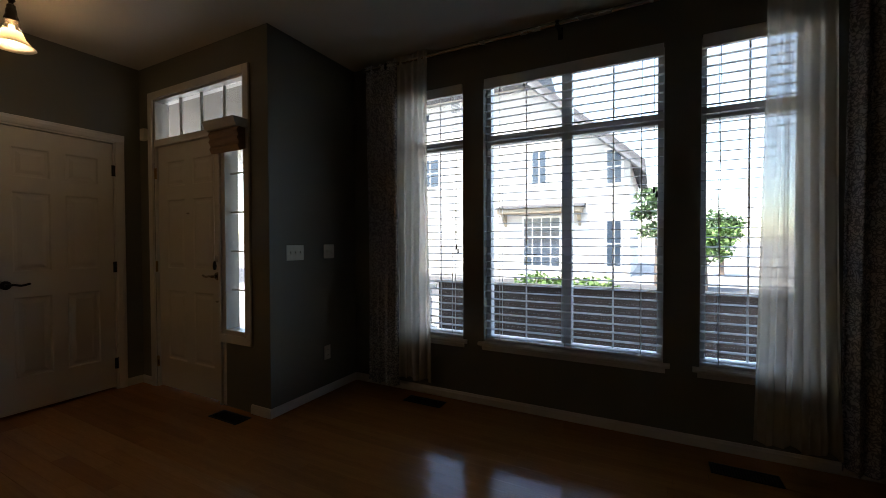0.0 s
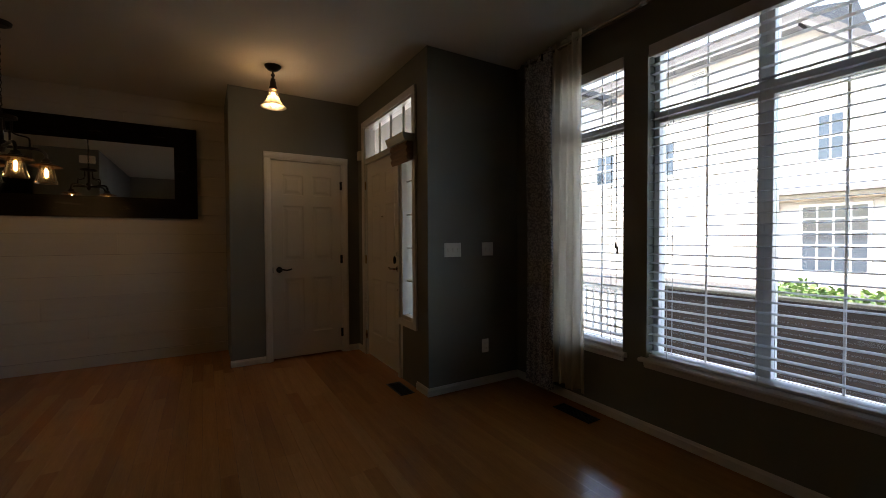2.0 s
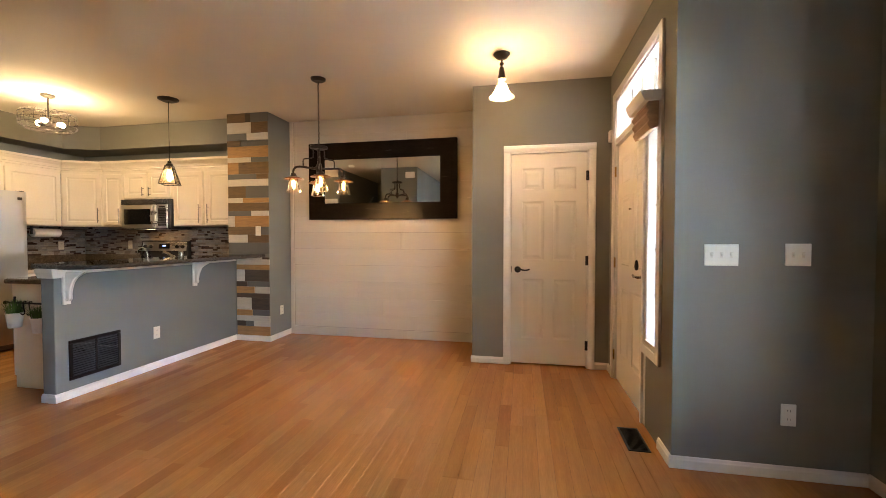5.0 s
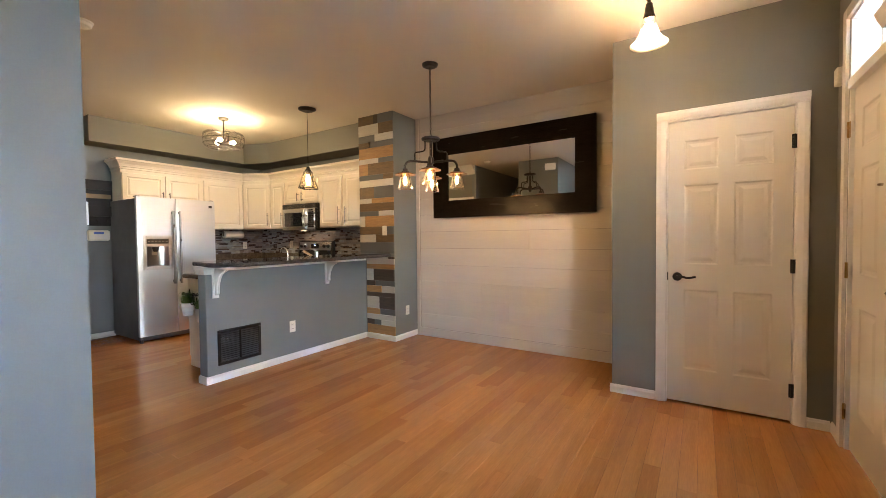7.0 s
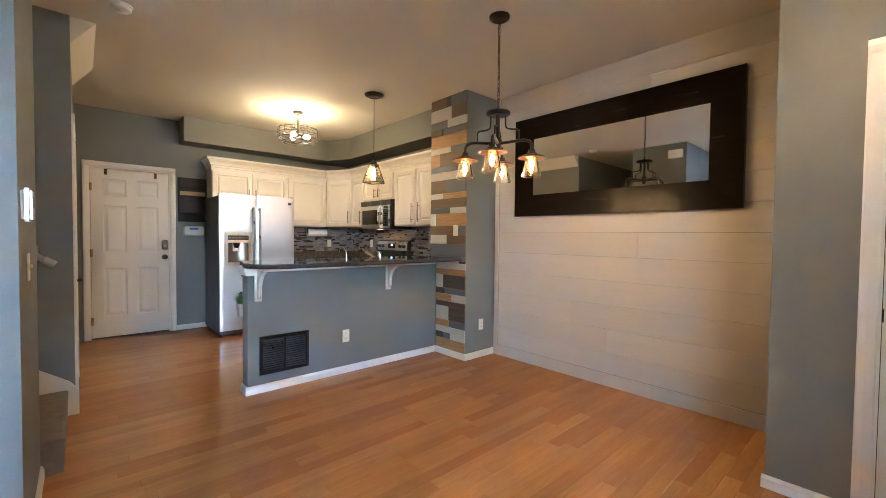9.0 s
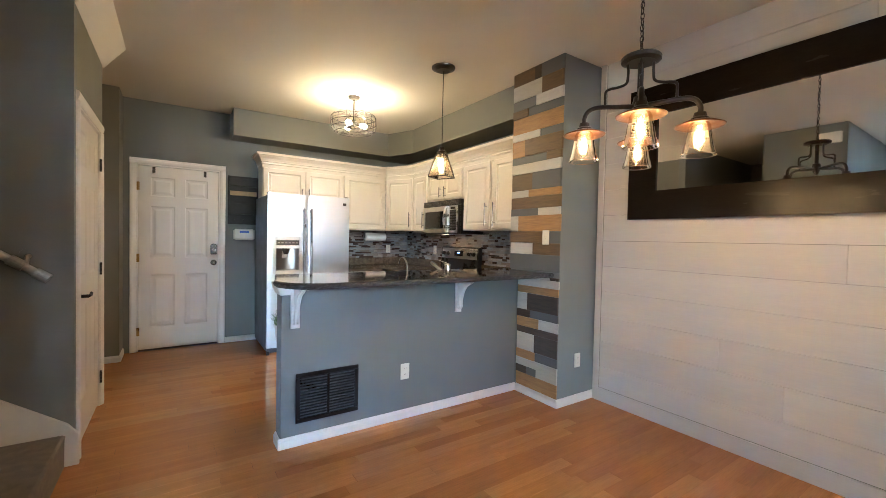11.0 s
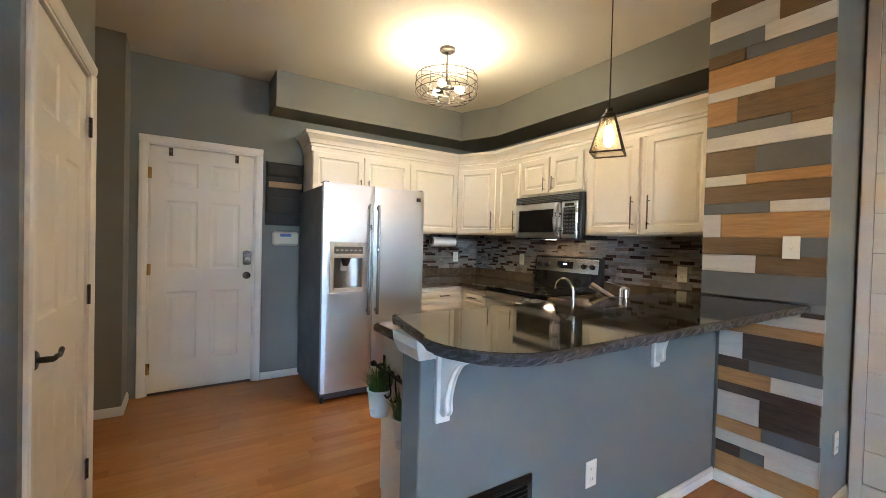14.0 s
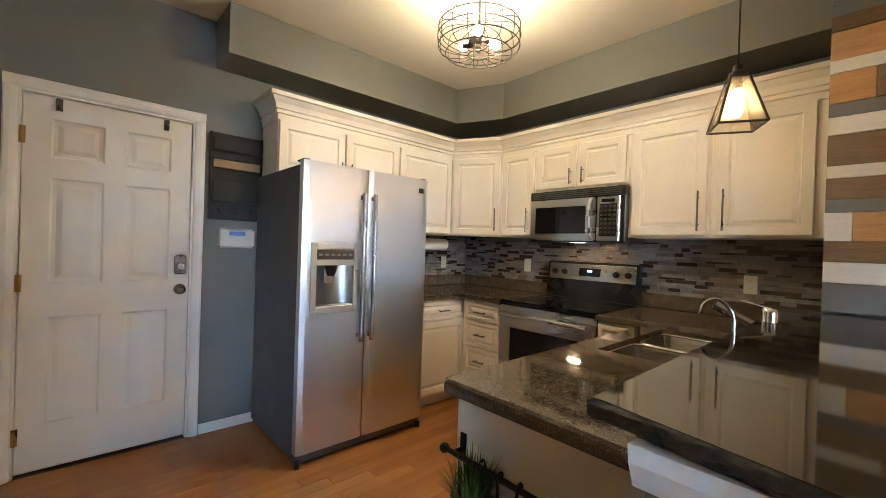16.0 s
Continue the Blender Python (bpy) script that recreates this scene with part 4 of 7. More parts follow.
# ---- base cabinets ----
BASE = "base kitchen cabinets"
lab2 = "cream painted base cabinet with drawer and door"
w = 0.60
cabinet(pose(-1.965 - w / 2, -3.44, 0, 0, 0, 180), w, 0, 0.868, 0.6, [("drawer", -0.29, 0.27, 0.715, 0.85, 0.02, 0.782, 0.11, False), ("door", -0.29, 0.27, 0.12, 0.70, -0.25, 0.6, 0.16, True)], lab2, BASE, True)
w = 0.40
cabinet(pose(-2.50, -3.39 + w / 2, 0, 0, 0, 90), w, 0, 0.868, 0.6, [("drawer", -0.16, 0.19, 0.715, 0.85, 0.015, 0.782, 0.11, False), ("drawer", -0.16, 0.19, 0.50, 0.70, 0.015, 0.60, 0.11, False), ("drawer", -0.16, 0.19, 0.30, 0.485, 0.015, 0.39, 0.11, False), ("drawer", -0.16, 0.19, 0.12, 0.285, 0.015, 0.2, 0.11, False)], "cream painted base cabinet with four drawers", BASE, True)
w = 0.30
cabinet(pose(-2.50, -2.07, 0, 0, 0, 90), w, 0, 0.868, 0.6, [("drawer", -0.14, 0.14, 0.715, 0.85, 0.0, 0.782, 0.11, False), ("door", -0.14, 0.14, 0.12, 0.70, 0.1, 0.6, 0.16, True)], lab2, BASE, True)
w = 1.52
cabinet(pose(-0.935 - w / 2, -1.862, 0, 0, 0, 0), w, 0, 0.868, 0.587, [("door", -0.74, -0.26, 0.12, 0.85, -0.30, 0.7, 0.16, True), ("door", -0.25, 0.23, 0.12, 0.85, 0.19, 0.7, 0.16, True), ("door", 0.25, 0.74, 0.12, 0.85, 0.29, 0.7, 0.16, True)], "cream painted peninsula cabinet with white end panel", BASE, True, True)

# ---- counters ----
ct = thing("worktop", pose(0, 0, 0), "polished brown speckled granite worktop", "worktop")
def slab(outline, z0, z1, hole=None):
    """A polished slab with softly rounded top edge; hole: a rectangle cut for a sink."""
    bm = B()
    n = len(outline)
    def ring(ins, z):
        out = []
        for i in range(n):
            p, a, b = Vector(outline[i]), Vector(outline[i - 1]), Vector(outline[(i + 1) % n])
            d0, d1 = (p - a).normalized(), (b - p).normalized()
            nn = Vector((d0.y, -d0.x)) + Vector((d1.y, -d1.x))
            nn = nn / max(0.2, nn.length_squared / 2) if nn.length > 0 else nn
            out.append(bm.verts.new((p.x - nn.x * ins, p.y - nn.y * ins, z)))
        return out
    r = [ring(0.006, z0), ring(0.0, z0 + 0.008), ring(0.0, z1 - 0.016), ring(0.004, z1 - 0.006), ring(0.014, z1)]
    for a, b in zip(r, r[1:]):
        for k in range(n):
            bm.faces.new((a[k], a[(k + 1) % n], b[(k + 1) % n], b[k]))
    edges = []
    for k in range(n):
        edges.append(bm.edges.get((r[-1][k], r[-1][(k + 1) % n])))
    if hole:
        x0, x1, y0, y1 = hole
        hv = [bm.verts.new((x, y, z1)) for x, y in ((x0, y0), (x1, y0), (x1, y1), (x0, y1))]
        lv = [bm.verts.new((v.co.x, v.co.y, z0)) for v in hv]
        for k in range(4):
            edges.append(bm.edges.new((hv[k], hv[(k + 1) % 4])))
        for k in range(4):
            bm.faces.new((hv[k], hv[(k + 1) % 4], lv[(k + 1) % 4], lv[k]))
    bmesh.ops.triangle_fill(bm, use_beauty=True, edges=edges)
    bmesh.ops.recalc_face_normals(bm, faces=bm.faces)
    return bm
SINK = (-2.33, -1.63, -1.79, -1.46)
pts = [(XK, -2.222), (-2.47, -2.222), (-2.47, -1.905), (-0.917, -1.905), (-0.892, -1.880), (-0.892, -1.2625), (XK, -1.2625)]
part("top", slab(pts, 0.870, 0.910, SINK), M_GRAN, ct)
pts = [(-1.950, YS), (-1.950, -3.405), (-2.47, -3.405), (-2.47, -2.988), (XK, -2.988), (XK, YS)]
part("top", slab(pts[::-1], 0.870, 0.910), M_GRAN, ct)
for a in ((XK + 0.0085, XK + 0.024, YS + 0.024, -2.99), (XK + 0.0085, XK + 0.024, -2.222, COLY0), (XK + 0.0085, -1.95, YS + 0.0085, YS + 0.023), (XK + 0.03, COLX - 0.01, COLY0 - 0.02, COLY0 - 0.001)):
    if a[1] < -2.9 or a[3] < -3:
        part("upstand", box(B(), *a, 0.9105, 1.012, 0.003), M_GRAN, ct)
# sink of two bowls
M_SINK = material("satin sink steel", (0.60, 0.59, 0.57), 0.22, 1.0, vary=0.04, scale=3, fine=120, bump=0.02, dist=0.0003)
sk = thing("sink", pose(0, 0, 0), "undermounted double stainless steel sink", "sink")
def bowl(x0, x1, y0, y1, z0, z1):
    bm = B()
    loops = []
    for ins, z in ((0.0, z1), (0.004, z1 - 0.02), (0.012, z0 + 0.03), (0.03, z0 + 0.006), (0.05, z0)):
        a, b, c, d = x0 + ins, x1 - ins, y0 + ins, y1 - ins
        r = 0.04
        lp = []
        for cx, cy, s in ((b - r, d - r, 0), (a + r, d - r, 90), (a + r, c + r, 180), (b - r, c + r, 270)):
            for k in range(5):
                an = radians(s + k * 22.5)
                lp.append(bm.verts.new((cx + r * math.cos(an), cy + r * math.sin(an), z)))
        loops.append(lp)
    for a, b in zip(loops, loops[1:]):
        for k in range(20):
            bm.faces.new((a[k], b[k], b[(k + 1) % 20], a[(k + 1) % 20]))
    bm.faces.new(loops[-1])
    return bm
def rim_ring(x0, x1, y0, y1, z, r=0.04):
    pts = []
    for cx, cy, a in ((x1 - r, y1 - r, 0), (x0 + r, y1 - r, 90), (x0 + r, y0 + r, 180), (x1 - r, y0 + r, 270)):
        pts += [(cx + r * math.cos(radians(a + k * 22.5)), cy + r * math.sin(radians(a + k * 22.5)), z) for k in range(5)]
    return tube(B(), pts + [pts[0]], 0.005, 8)


for x0, x1 in ((-2.322, -1.988), (-1.972, -1.638)):
    bw = part("bowl", bowl(x0, x1, -1.782, -1.468, 0.70, 0.884), M_SINK, sk, "", True)
    part("rim", rim_ring(x0 + 0.001, x1 - 0.001, -1.781, -1.469, 0.885), M_CHROME, bw, "bright polished rim", True)
    part("drain", lathe(B(), [(0.045, 0.7005), (0.04, 0.706), (0.02, 0.703), (0.0, 0.703)], 20, ((x0 + x1) / 2, -1.625, 0)), M_CHROME, bw)
# low pillar mixer with a pull-out spray, and a tall hooked filter tap
tp = thing("kitchen_tap", pose(-2.065, -1.32, 0.910), "chrome mixer tap with pull-out spray head", "tap")
part("base", lathe(B(), [(0.0, 0.0005), (0.032, 0.0005), (0.032, 0.01), (0.027, 0.02), (0.026, 0.175), (0.024, 0.188), (0.0, 0.194)], 24), M_CHROME, tp, "", True)
bm = cyl(B(), (0.0, -0.015, 0.10), (0.05, -0.17, 0.185), 0.015, 0.019)
part("spout", bm, M_CHROME, tp)
part("lever", tube(B(), [(0.0, 0.0, 0.188), (0.02, -0.05, 0.202), (0.03, -0.09, 0.21)], 0.006), M_CHROME, tp)
ft = thing("filter_tap", pose(-1.71, -1.36, 0.910), "slim chrome gooseneck filter tap", "tap")
part("neck", tube(B(), smooth_path([(0, 0, 0.0005), (0, 0, 0.10), (0, 0, 0.17), (0.005, -0.012, 0.212), (0.012, -0.045, 0.238), (0.02, -0.08, 0.222), (0.024, -0.092, 0.182)], 8), 0.0062, 10), M_CHROME, ft, "", True)
part("collar", lathe(B(), [(0.02, 0.0008), (0.02, 0.012), (0.0085, 0.03)], 18), M_CHROME, ft)

# bar top with a chiselled edge and a rounded corner
bar = thing("bar_top", pose(0, 0, 0), "polished black granite breakfast bar with chiselled edge", "bar top")
NY, EX = -0.735, -0.66
line = [(COLX + 0.001, -1.362), (-0.742, -1.362)]
line += [(-0.742 + (EX + 0.742) * s, -1.362 + s * 0.42) for s in (0.06, 0.12, 0.18, 0.24, 0.30, 0.36, 0.42, 0.48, 0.54, 0.60, 0.66, 0.72, 0.78)]
for k in range(23):
    an = radians(-8 + k * 4.4545)
    line.append((EX - 0.24 + 0.24 * math.cos(an), NY - 0.24 + 0.24 * math.sin(an)))
k = int((EX - 0.24 - COLX) / 0.019)
line += [(EX - 0.24 - (EX - 0.24 - COLX) * (i + 1) / k, NY) for i in range(k - 1)] + [(COLX + 0.001, NY)]
ZB0, ZB1 = 1.014, 1.048
rng = random.Random(21)
bm = B()
n = len(line)
rings = []
for ins, z, jit in ((0.012, ZB0, 0.003), (0.005, ZB0 + 0.009, 0.004), (0.001, ZB0 + 0.018, 0.0045), (0.0, ZB0 + 0.026, 0.004), (0.003, ZB1 - 0.004, 0.002), (0.008, ZB1, 0.0)):
    lp = []
    for i in range(n):
        p, a, b = Vector(line[i]), Vector(line[max(i - 1, 0)]), Vector(line[min(i + 1, n - 1)])
        d = (b - a).normalized()
        nn = Vector((d.y, -d.x))
        o = -ins + rng.uniform(-jit, jit)
        if i in (0, n - 1):
            nn, o = Vector((0, -1 if i == 0 else 1)), -ins
        lp.append(bm.verts.new((p.x + nn.x * o, p.y + nn.y * o, z + (rng.uniform(-jit, jit) * 0.5 if 0 < jit < 0.01 and z > ZB0 else 0))))
    rings.append(lp)
for a, b in zip(rings, rings[1:]):
    for k in range(n):
        bm.faces.new((a[k], a[(k + 1) % n], b[(k + 1) % n], b[k]))
bm.faces.new(rings[0][::-1])
top_ring = [tuple(v.co) for v in rings[-1]]
part("edge", bm, M_ROUGHSTONE, bar, "rough chiselled dark stone edge")
bm = B()
bm.faces.new([bm.verts.new((x, y, z)) for x, y, z in top_ring])
lo = bmesh.ops.extrude_face_region(bm, geom=list(bm.faces))
bmesh.ops.translate(bm, vec=(0, 0, 0.0012), verts=[v for v in lo["geom"] if isinstance(v, bmesh.types.BMVert)])
bmesh.ops.recalc_face_normals(bm, faces=bm.faces)
part("top", bm, M_GRAND, bar)
# white cap moulding round the end of the half wall
setting("trim_bar_cap", box(B(), -2.675, BARX + 0.0, -1.261, BARY, 0.9855, 1.0135), M_TRIM, "white board under the bar top", "trim")
bm = sweep(B(), [(0.0, 0.94), (0.010, 0.943), (0.014, 0.955), (0.028, 0.985), (0.032, 1.0135), (0.0, 1.0135)], [(-0.80, BARY + 0.0005), (BARX + 0.0005, BARY + 0.0005), (BARX + 0.0005, -1.275)])
setting("trim_bar_moulding", bm, M_TRIM, "white moulding at the end of the bar wall", "trim")

setting("trim_bar_strip", box(B(), -2.675, -0.801, BARY + 0.0005, BARY + 0.011, 0.966, 1.0130, 0.002), M_TRIM, "white strip under the bar top", "trim")


def corbel(x):
    """A white scrolled bracket under the bar; back against the half wall."""
    c = thing("corbel", pose(x, BARY, 0), "white painted scrolled bracket under the bar", "bracket", "bar brackets")
    part("back_plate", box(B(), -0.027, 0.027, 0.0005, 0.016, 0.735, 0.9875, 0.002), M_TRIM, c)
    outer = smooth_path([(0.017, 0.775, 0), (0.032, 0.767, 0), (0.045, 0.782, 0), (0.043, 0.808, 0), (0.050, 0.848, 0), (0.069, 0.898, 0), (0.101, 0.942, 0), (0.143, 0.966, 0), (0.172, 0.979, 0), (0.178, 0.987, 0)], 5)
    bm = B()
    cols = []
    for i, p in enumerate(outer):
        zi = 0.775 + (0.987 - 0.775) * i / (len(outer) - 1)
        cols.append([bm.verts.new((x, y, z)) for x, y, z in ((-0.012, p.x, p.y), (0.012, p.x, p.y), (0.012, 0.0165, zi), (-0.012, 0.0165, zi))])
    for a, b in zip(cols, cols[1:]):
        for k in range(4):
            bm.faces.new((a[k], a[(k + 1) % 4], b[(k + 1) % 4], b[k]))
    bm.faces.new(cols[0][::-1])
    bm.faces.new(cols[-1])
    bmesh.ops.recalc_face_normals(bm, faces=bm.faces)
    bead = tube(B(), [(0, p.x, p.y) for p in outer], 0.006, 7)
    for x in (-0.010, 0.010):
        part("bead", bead.copy(), M_TRIM, c).location = (x, 0, 0)
    bead.free()
    part("scroll", bm, M_TRIM, c)
    return c


corbel(-0.815)
corbel(-2.045)


# ---- appliances ----
M_FRSTEEL = material("brushed refrigerator steel", (0.59, 0.605, 0.62), 0.36, 1.0, vary=0.025, scale=1.0, fine=140, bump=0.0, stretch=(1, 1, 8))
_tg = M_FRSTEEL.node_tree.nodes.new("ShaderNodeTangent")
_tg.direction_type, _tg.axis = "RADIAL", "Z"
M_FRSTEEL.node_tree.links.new(_tg.outputs[0], M_FRSTEEL.node_tree.nodes["Principled BSDF"].inputs["Tangent"])
M_FRSTEEL.node_tree.nodes["Principled BSDF"].inputs["Anisotropic"].default_value = 0.75
M_NICKELD = material("satin grey steel", (0.30, 0.30, 0.30), 0.30, 1.0, vary=0.03, bump=0)
fr = thing("refrigerator", pose(-1.485, -3.30, 0, 0, 0, 180), "stainless side-by-side refrigerator with dispenser", "refrigerator")
part("body", box(B(), -0.453, 0.453, 0.002, 0.735, 0.03, 1.745, 0.004), M_DKGREY, fr, "dark grey enamel case")
def curved_door(x0, x1, z0, z1, hole=None):
    """A door with a gently bowed front and rounded edges, a rectangle left open where the dispenser sits."""
    bm = B()
    xs = [x0 + (x1 - x0) * k / 14 for k in range(15)]
    zs = [z0, z1]
    if hole:
        xs = sorted(set([round(x, 4) for x in xs if not hole[0] < x < hole[1]] + [hole[0], hole[1]]))
        zs = [z0, hole[2], hole[3], z1]
    def yf(x):
        u = (x - (x0 + x1) / 2) / ((x1 - x0) / 2)
        return -0.058 - 0.005 * (1 - u * u) + 0.005 * max(0.0, abs(u) - 0.93) / 0.07
    fv = {}
    for i, x in enumerate(xs):
        for j, z in enumerate(zs):
            fv[i, j] = bm.verts.new((x, yf(x), z))
    for i in range(len(xs) - 1):
        for j in range(len(zs) - 1):
            if hole and hole[0] - 1e-6 <= xs[i] and xs[i + 1] <= hole[1] + 1e-6 and j == 1:
                continue
            bm.faces.new((fv[i, j], fv[i + 1, j], fv[i + 1, j + 1], fv[i, j + 1]))
    J = len(zs) - 1
    loop = [fv[i, 0] for i in range(len(xs))] + [fv[len(xs) - 1, j] for j in range(1, J + 1)] + [fv[i, J] for i in range(len(xs) - 2, -1, -1)] + [fv[0, j] for j in range(J - 1, 0, -1)]
    back = [bm.verts.new((v.co.x, -0.002, v.co.z)) for v in loop]
    for k in range(len(loop)):
        k2 = (k + 1) % len(loop)
        bm.faces.new((loop[k2], loop[k], back[k], back[k2]))
    bm.faces.new(back)
    bmesh.ops.recalc_face_normals(bm, faces=bm.faces)
    return bm
DX0, DX1, DZ0, DZ1 = -0.403, -0.092, 0.880, 1.295
d1 = part("freezer_door", curved_door(-0.455, -0.035, 0.075, 1.765, (DX0, DX1, DZ0, DZ1)), M_FRSTEEL, fr)
d2 = part("fridge_door", curved_door(-0.029, 0.455, 0.075, 1.765), M_FRSTEEL, fr)
for dd, x in ((d1, -0.076), (d2, 0.002)):
    # a flat-backed, gently bowed bar on two end posts
    bm = tube(B(), [(x, -0.092 - 0.006 * math.sin(math.pi * k / 16), 0.69 + 0.92 * k / 16) for k in range(17)], 0.014, 14)
    hd = part("door_handle", bm, M_NICKELD, dd, "tall round steel handle", True)
    for z in (0.71, 1.57):
        part("post", box(B(), x - 0.012, x + 0.012, -0.092, -0.055, z, z + 0.03, 0.004), M_NICKELD, hd)
# dispenser: wide steel frame, dark key strip, recess with chute and paddle
f = 0.036
bm = B()
box(bm, DX0, DX0 + f, -0.070, -0.045, DZ0, DZ1, 0.003)
box(bm, DX1 - f, DX1, -0.070, -0.045, DZ0, DZ1, 0.003)
box(bm, DX0 + f, DX1 - f, -0.070, -0.045, DZ0, DZ0 + 0.042, 0.003)
box(bm, DX0 + f, DX1 - f, -0.070, -0.045, DZ1 - 0.040, DZ1, 0.003)
box(bm, DX0 + f, DX1 - f, -0.070, -0.045, DZ1 - 0.132, DZ1 - 0.098, 0.002)
disp = part("dispenser", bm, M_STEEL, d1)
ds = part("display", box(B(), DX0 + f, DX1 - f, -0.068, -0.045, DZ1 - 0.0975, DZ1 - 0.0405, 0.001), M_DKGREY, disp, "dark strip of touch keys")
kb = mesh_of("key", box(B(), -0.012, 0.012, -0.0008, 0.0, -0.006, 0.006), M_NICKELD)
for k in range(6):
    ob = new("key", kb)
    ob.parent = ds
    ob.location = (DX0 + f + 0.024 + k * (DX1 - DX0 - 2 * f - 0.048) / 5, -0.0681, DZ1 - 0.069)
# curved back of the recess
zr0, zr1 = DZ0 + 0.042, DZ1 - 0.132
bm = B()
cols = []
for k in range(13):
    u = k / 12
    x = DX0 + f + (DX1 - DX0 - 2 * f) * u
    yb = -0.052 + 0.046 * math.sin(math.pi * u) ** 0.6
    cols.append((bm.verts.new((x, yb, zr0)), bm.verts.new((x, yb, zr1))))
for a, b in zip(cols, cols[1:]):
    bm.faces.new((a[0], b[0], b[1], a[1]))
bmesh.ops.recalc_face_normals(bm, faces=bm.faces)
rc = part("recess", bm, M_NICKELD, disp, "", True)
part("tray", box(B(), DX0 + f, DX1 - f, -0.062, -0.006, zr0 - 0.002, zr0 + 0.004, 0.001), M_DKGREY, disp)
part("chute", lathe(B(), [(0.022, -0.035), (0.036, 0.0), (0.042, 0.03)], 16, (-0.262, -0.034, zr1 - 0.030)), M_BLACKPL, disp)
part("paddle", box(B(), -0.302, -0.245, -0.034, -0.026, zr1 - 0.105, zr1 - 0.020, 0.004), M_STEEL, disp)
part("badge", box(B(), 0.372, 0.414, -0.0640, -0.0535, 1.668, 1.700, 0.002), M_BLACKPL, d2)
bm = box(B(), -0.45, 0.45, -0.035, 0.0, 0.02, 0.068, 0.002)
part("kick_grille", bm, M_DKGREY, fr)
for x in (-0.44, 0.44):
    part("foot", cyl(B(), (x, -0.045, 0.001), (x, -0.045, 0.045), 0.017), M_BLACKPL, fr)
    part("hinge_cap", box(B(), x - 0.03 if x > 0 else x - 0.01, x + 0.01 if x > 0 else x + 0.03, -0.040, 0.06, 1.7655, 1.776, 0.004), M_DKGREY, fr)

rg = thing("range", pose(-2.505, -2.605, 0, 0, 0, 90), "stainless and black electric range with glass cooktop", "range")
part("body", box(B(), -0.379, 0.379, 0.002, 0.66, 0.012, 0.895, 0.003), M_BLACKPL, rg)
part("cooktop", box(B(), -0.380, 0.380, -0.03, 0.58, 0.8955, 0.915, 0.006, 2), M_GLOSSBLACK, rg)
od = part("oven_door", box(B(), -0.378, 0.378, -0.04, 0.0, 0.20, 0.875, 0.008, 2), M_STEEL, rg)
part("window", box(B(), -0.27, 0.27, -0.0425, -0.0395, 0.36, 0.72, 0.001), M_GLOSSBLACK, od)
bm = cyl(B(), (-0.345, -0.085, 0.82), (0.345, -0.085, 0.82), 0.013, n=14)
for x in (-0.32, 0.32):
    cyl(bm, (x, -0.085, 0.82), (x, -0.038, 0.82), 0.010)
part("oven_handle", bm, M_STEEL, od, "", True)
part("storage_drawer", box(B(), -0.378, 0.378, -0.035, 0.0, 0.05, 0.19, 0.006), M_STEEL, rg)
bm = extrude_profile(B(), [(0.582, 0.9152), (0.600, 1.04), (0.615, 1.20), (0.625, 1.21), (0.66, 1.21), (0.66, 0.9152)], -0.38, 0.38)
pn = part("back_panel", bm, M_BLACKPL, rg)
bm = extrude_profile(B(), [(0.598, 1.065), (0.611, 1.190), (0.609, 1.193), (0.5955, 1.065)], -0.36, 0.36)
part("control_plate", bm, M_STEEL, pn, "brushed steel control plate")
for x in (-0.305, -0.215, 0.215, 0.305):
    bm = lathe(B(), [(0.024, 0), (0.024, 0.012), (0.018, 0.028), (0.0, 0.030)], 18)
    bmesh.ops.transform(bm, matrix=pose(x, 0.602, 1.125, 84), verts=bm.verts)
    bmesh.ops.recalc_face_normals(bm, faces=bm.faces)
    part("knob", bm, M_BLACKPL, pn)
bm = box(B(), -0.09, 0.09, -0.002, 0.0, -0.032, 0.032)
bmesh.ops.transform(bm, matrix=pose(0, 0.6015, 1.130, -6), verts=bm.verts)
part("display", bm, M_GLOSSBLACK, pn)
M_BLUE = glow("blue clock digits", (0.2, 0.4, 1.0), 0.12)
bm = box(B(), -0.02, 0.02, -0.0035, -0.0022, 0.002, 0.016)
bmesh.ops.transform(bm, matrix=pose(0, 0.6015, 1.130, -6), verts=bm.verts)
part("clock", bm, M_BLUE, pn)
M_RING = material("grey printed ring", (0.12, 0.12, 0.125), 0.2, vary=0.05, bump=0)
for x, y, r in ((-0.19, 0.12, 0.09), (0.19, 0.12, 0.105), (-0.19, 0.40, 0.105), (0.19, 0.40, 0.08)):
    part("burner_ring", lathe(B(), [(r - 0.002, 0.9152), (r - 0.002, 0.9156), (r + 0.002, 0.9156), (r + 0.002, 0.9152)], 36, (x, y, 0)), M_RING, rg)

mw = thing("microwave", pose(-2.845, -2.604, 0, 0, 0, 90), "stainless and black over-the-range microwave", "microwave")
part("body", box(B(), -0.384, 0.388, 0.0, 0.33, 1.362, 1.757, 0.004), M_BLACKPL, mw)
part("vent_strip", box(B(), -0.383, 0.387, -0.022, 0.0, 1.688, 1.7555, 0.004), M_BLACKPL, mw)
for k in range(4):
    part("vent_slat", box(B(), -0.36, 0.362, -0.026, -0.0215, 1.697 + k * 0.014, 1.703 + k * 0.014), M_DKGREY, mw)
md = part("door", box(B(), -0.378, 0.172, -0.030, 0.0, 1.372, 1.686, 0.010, 2), M_STEEL, mw)
part("window", box(B(), -0.325, 0.105, -0.0325, -0.0295, 1.425, 1.628, 0.012, 3), M_GLOSSBLACK, md)
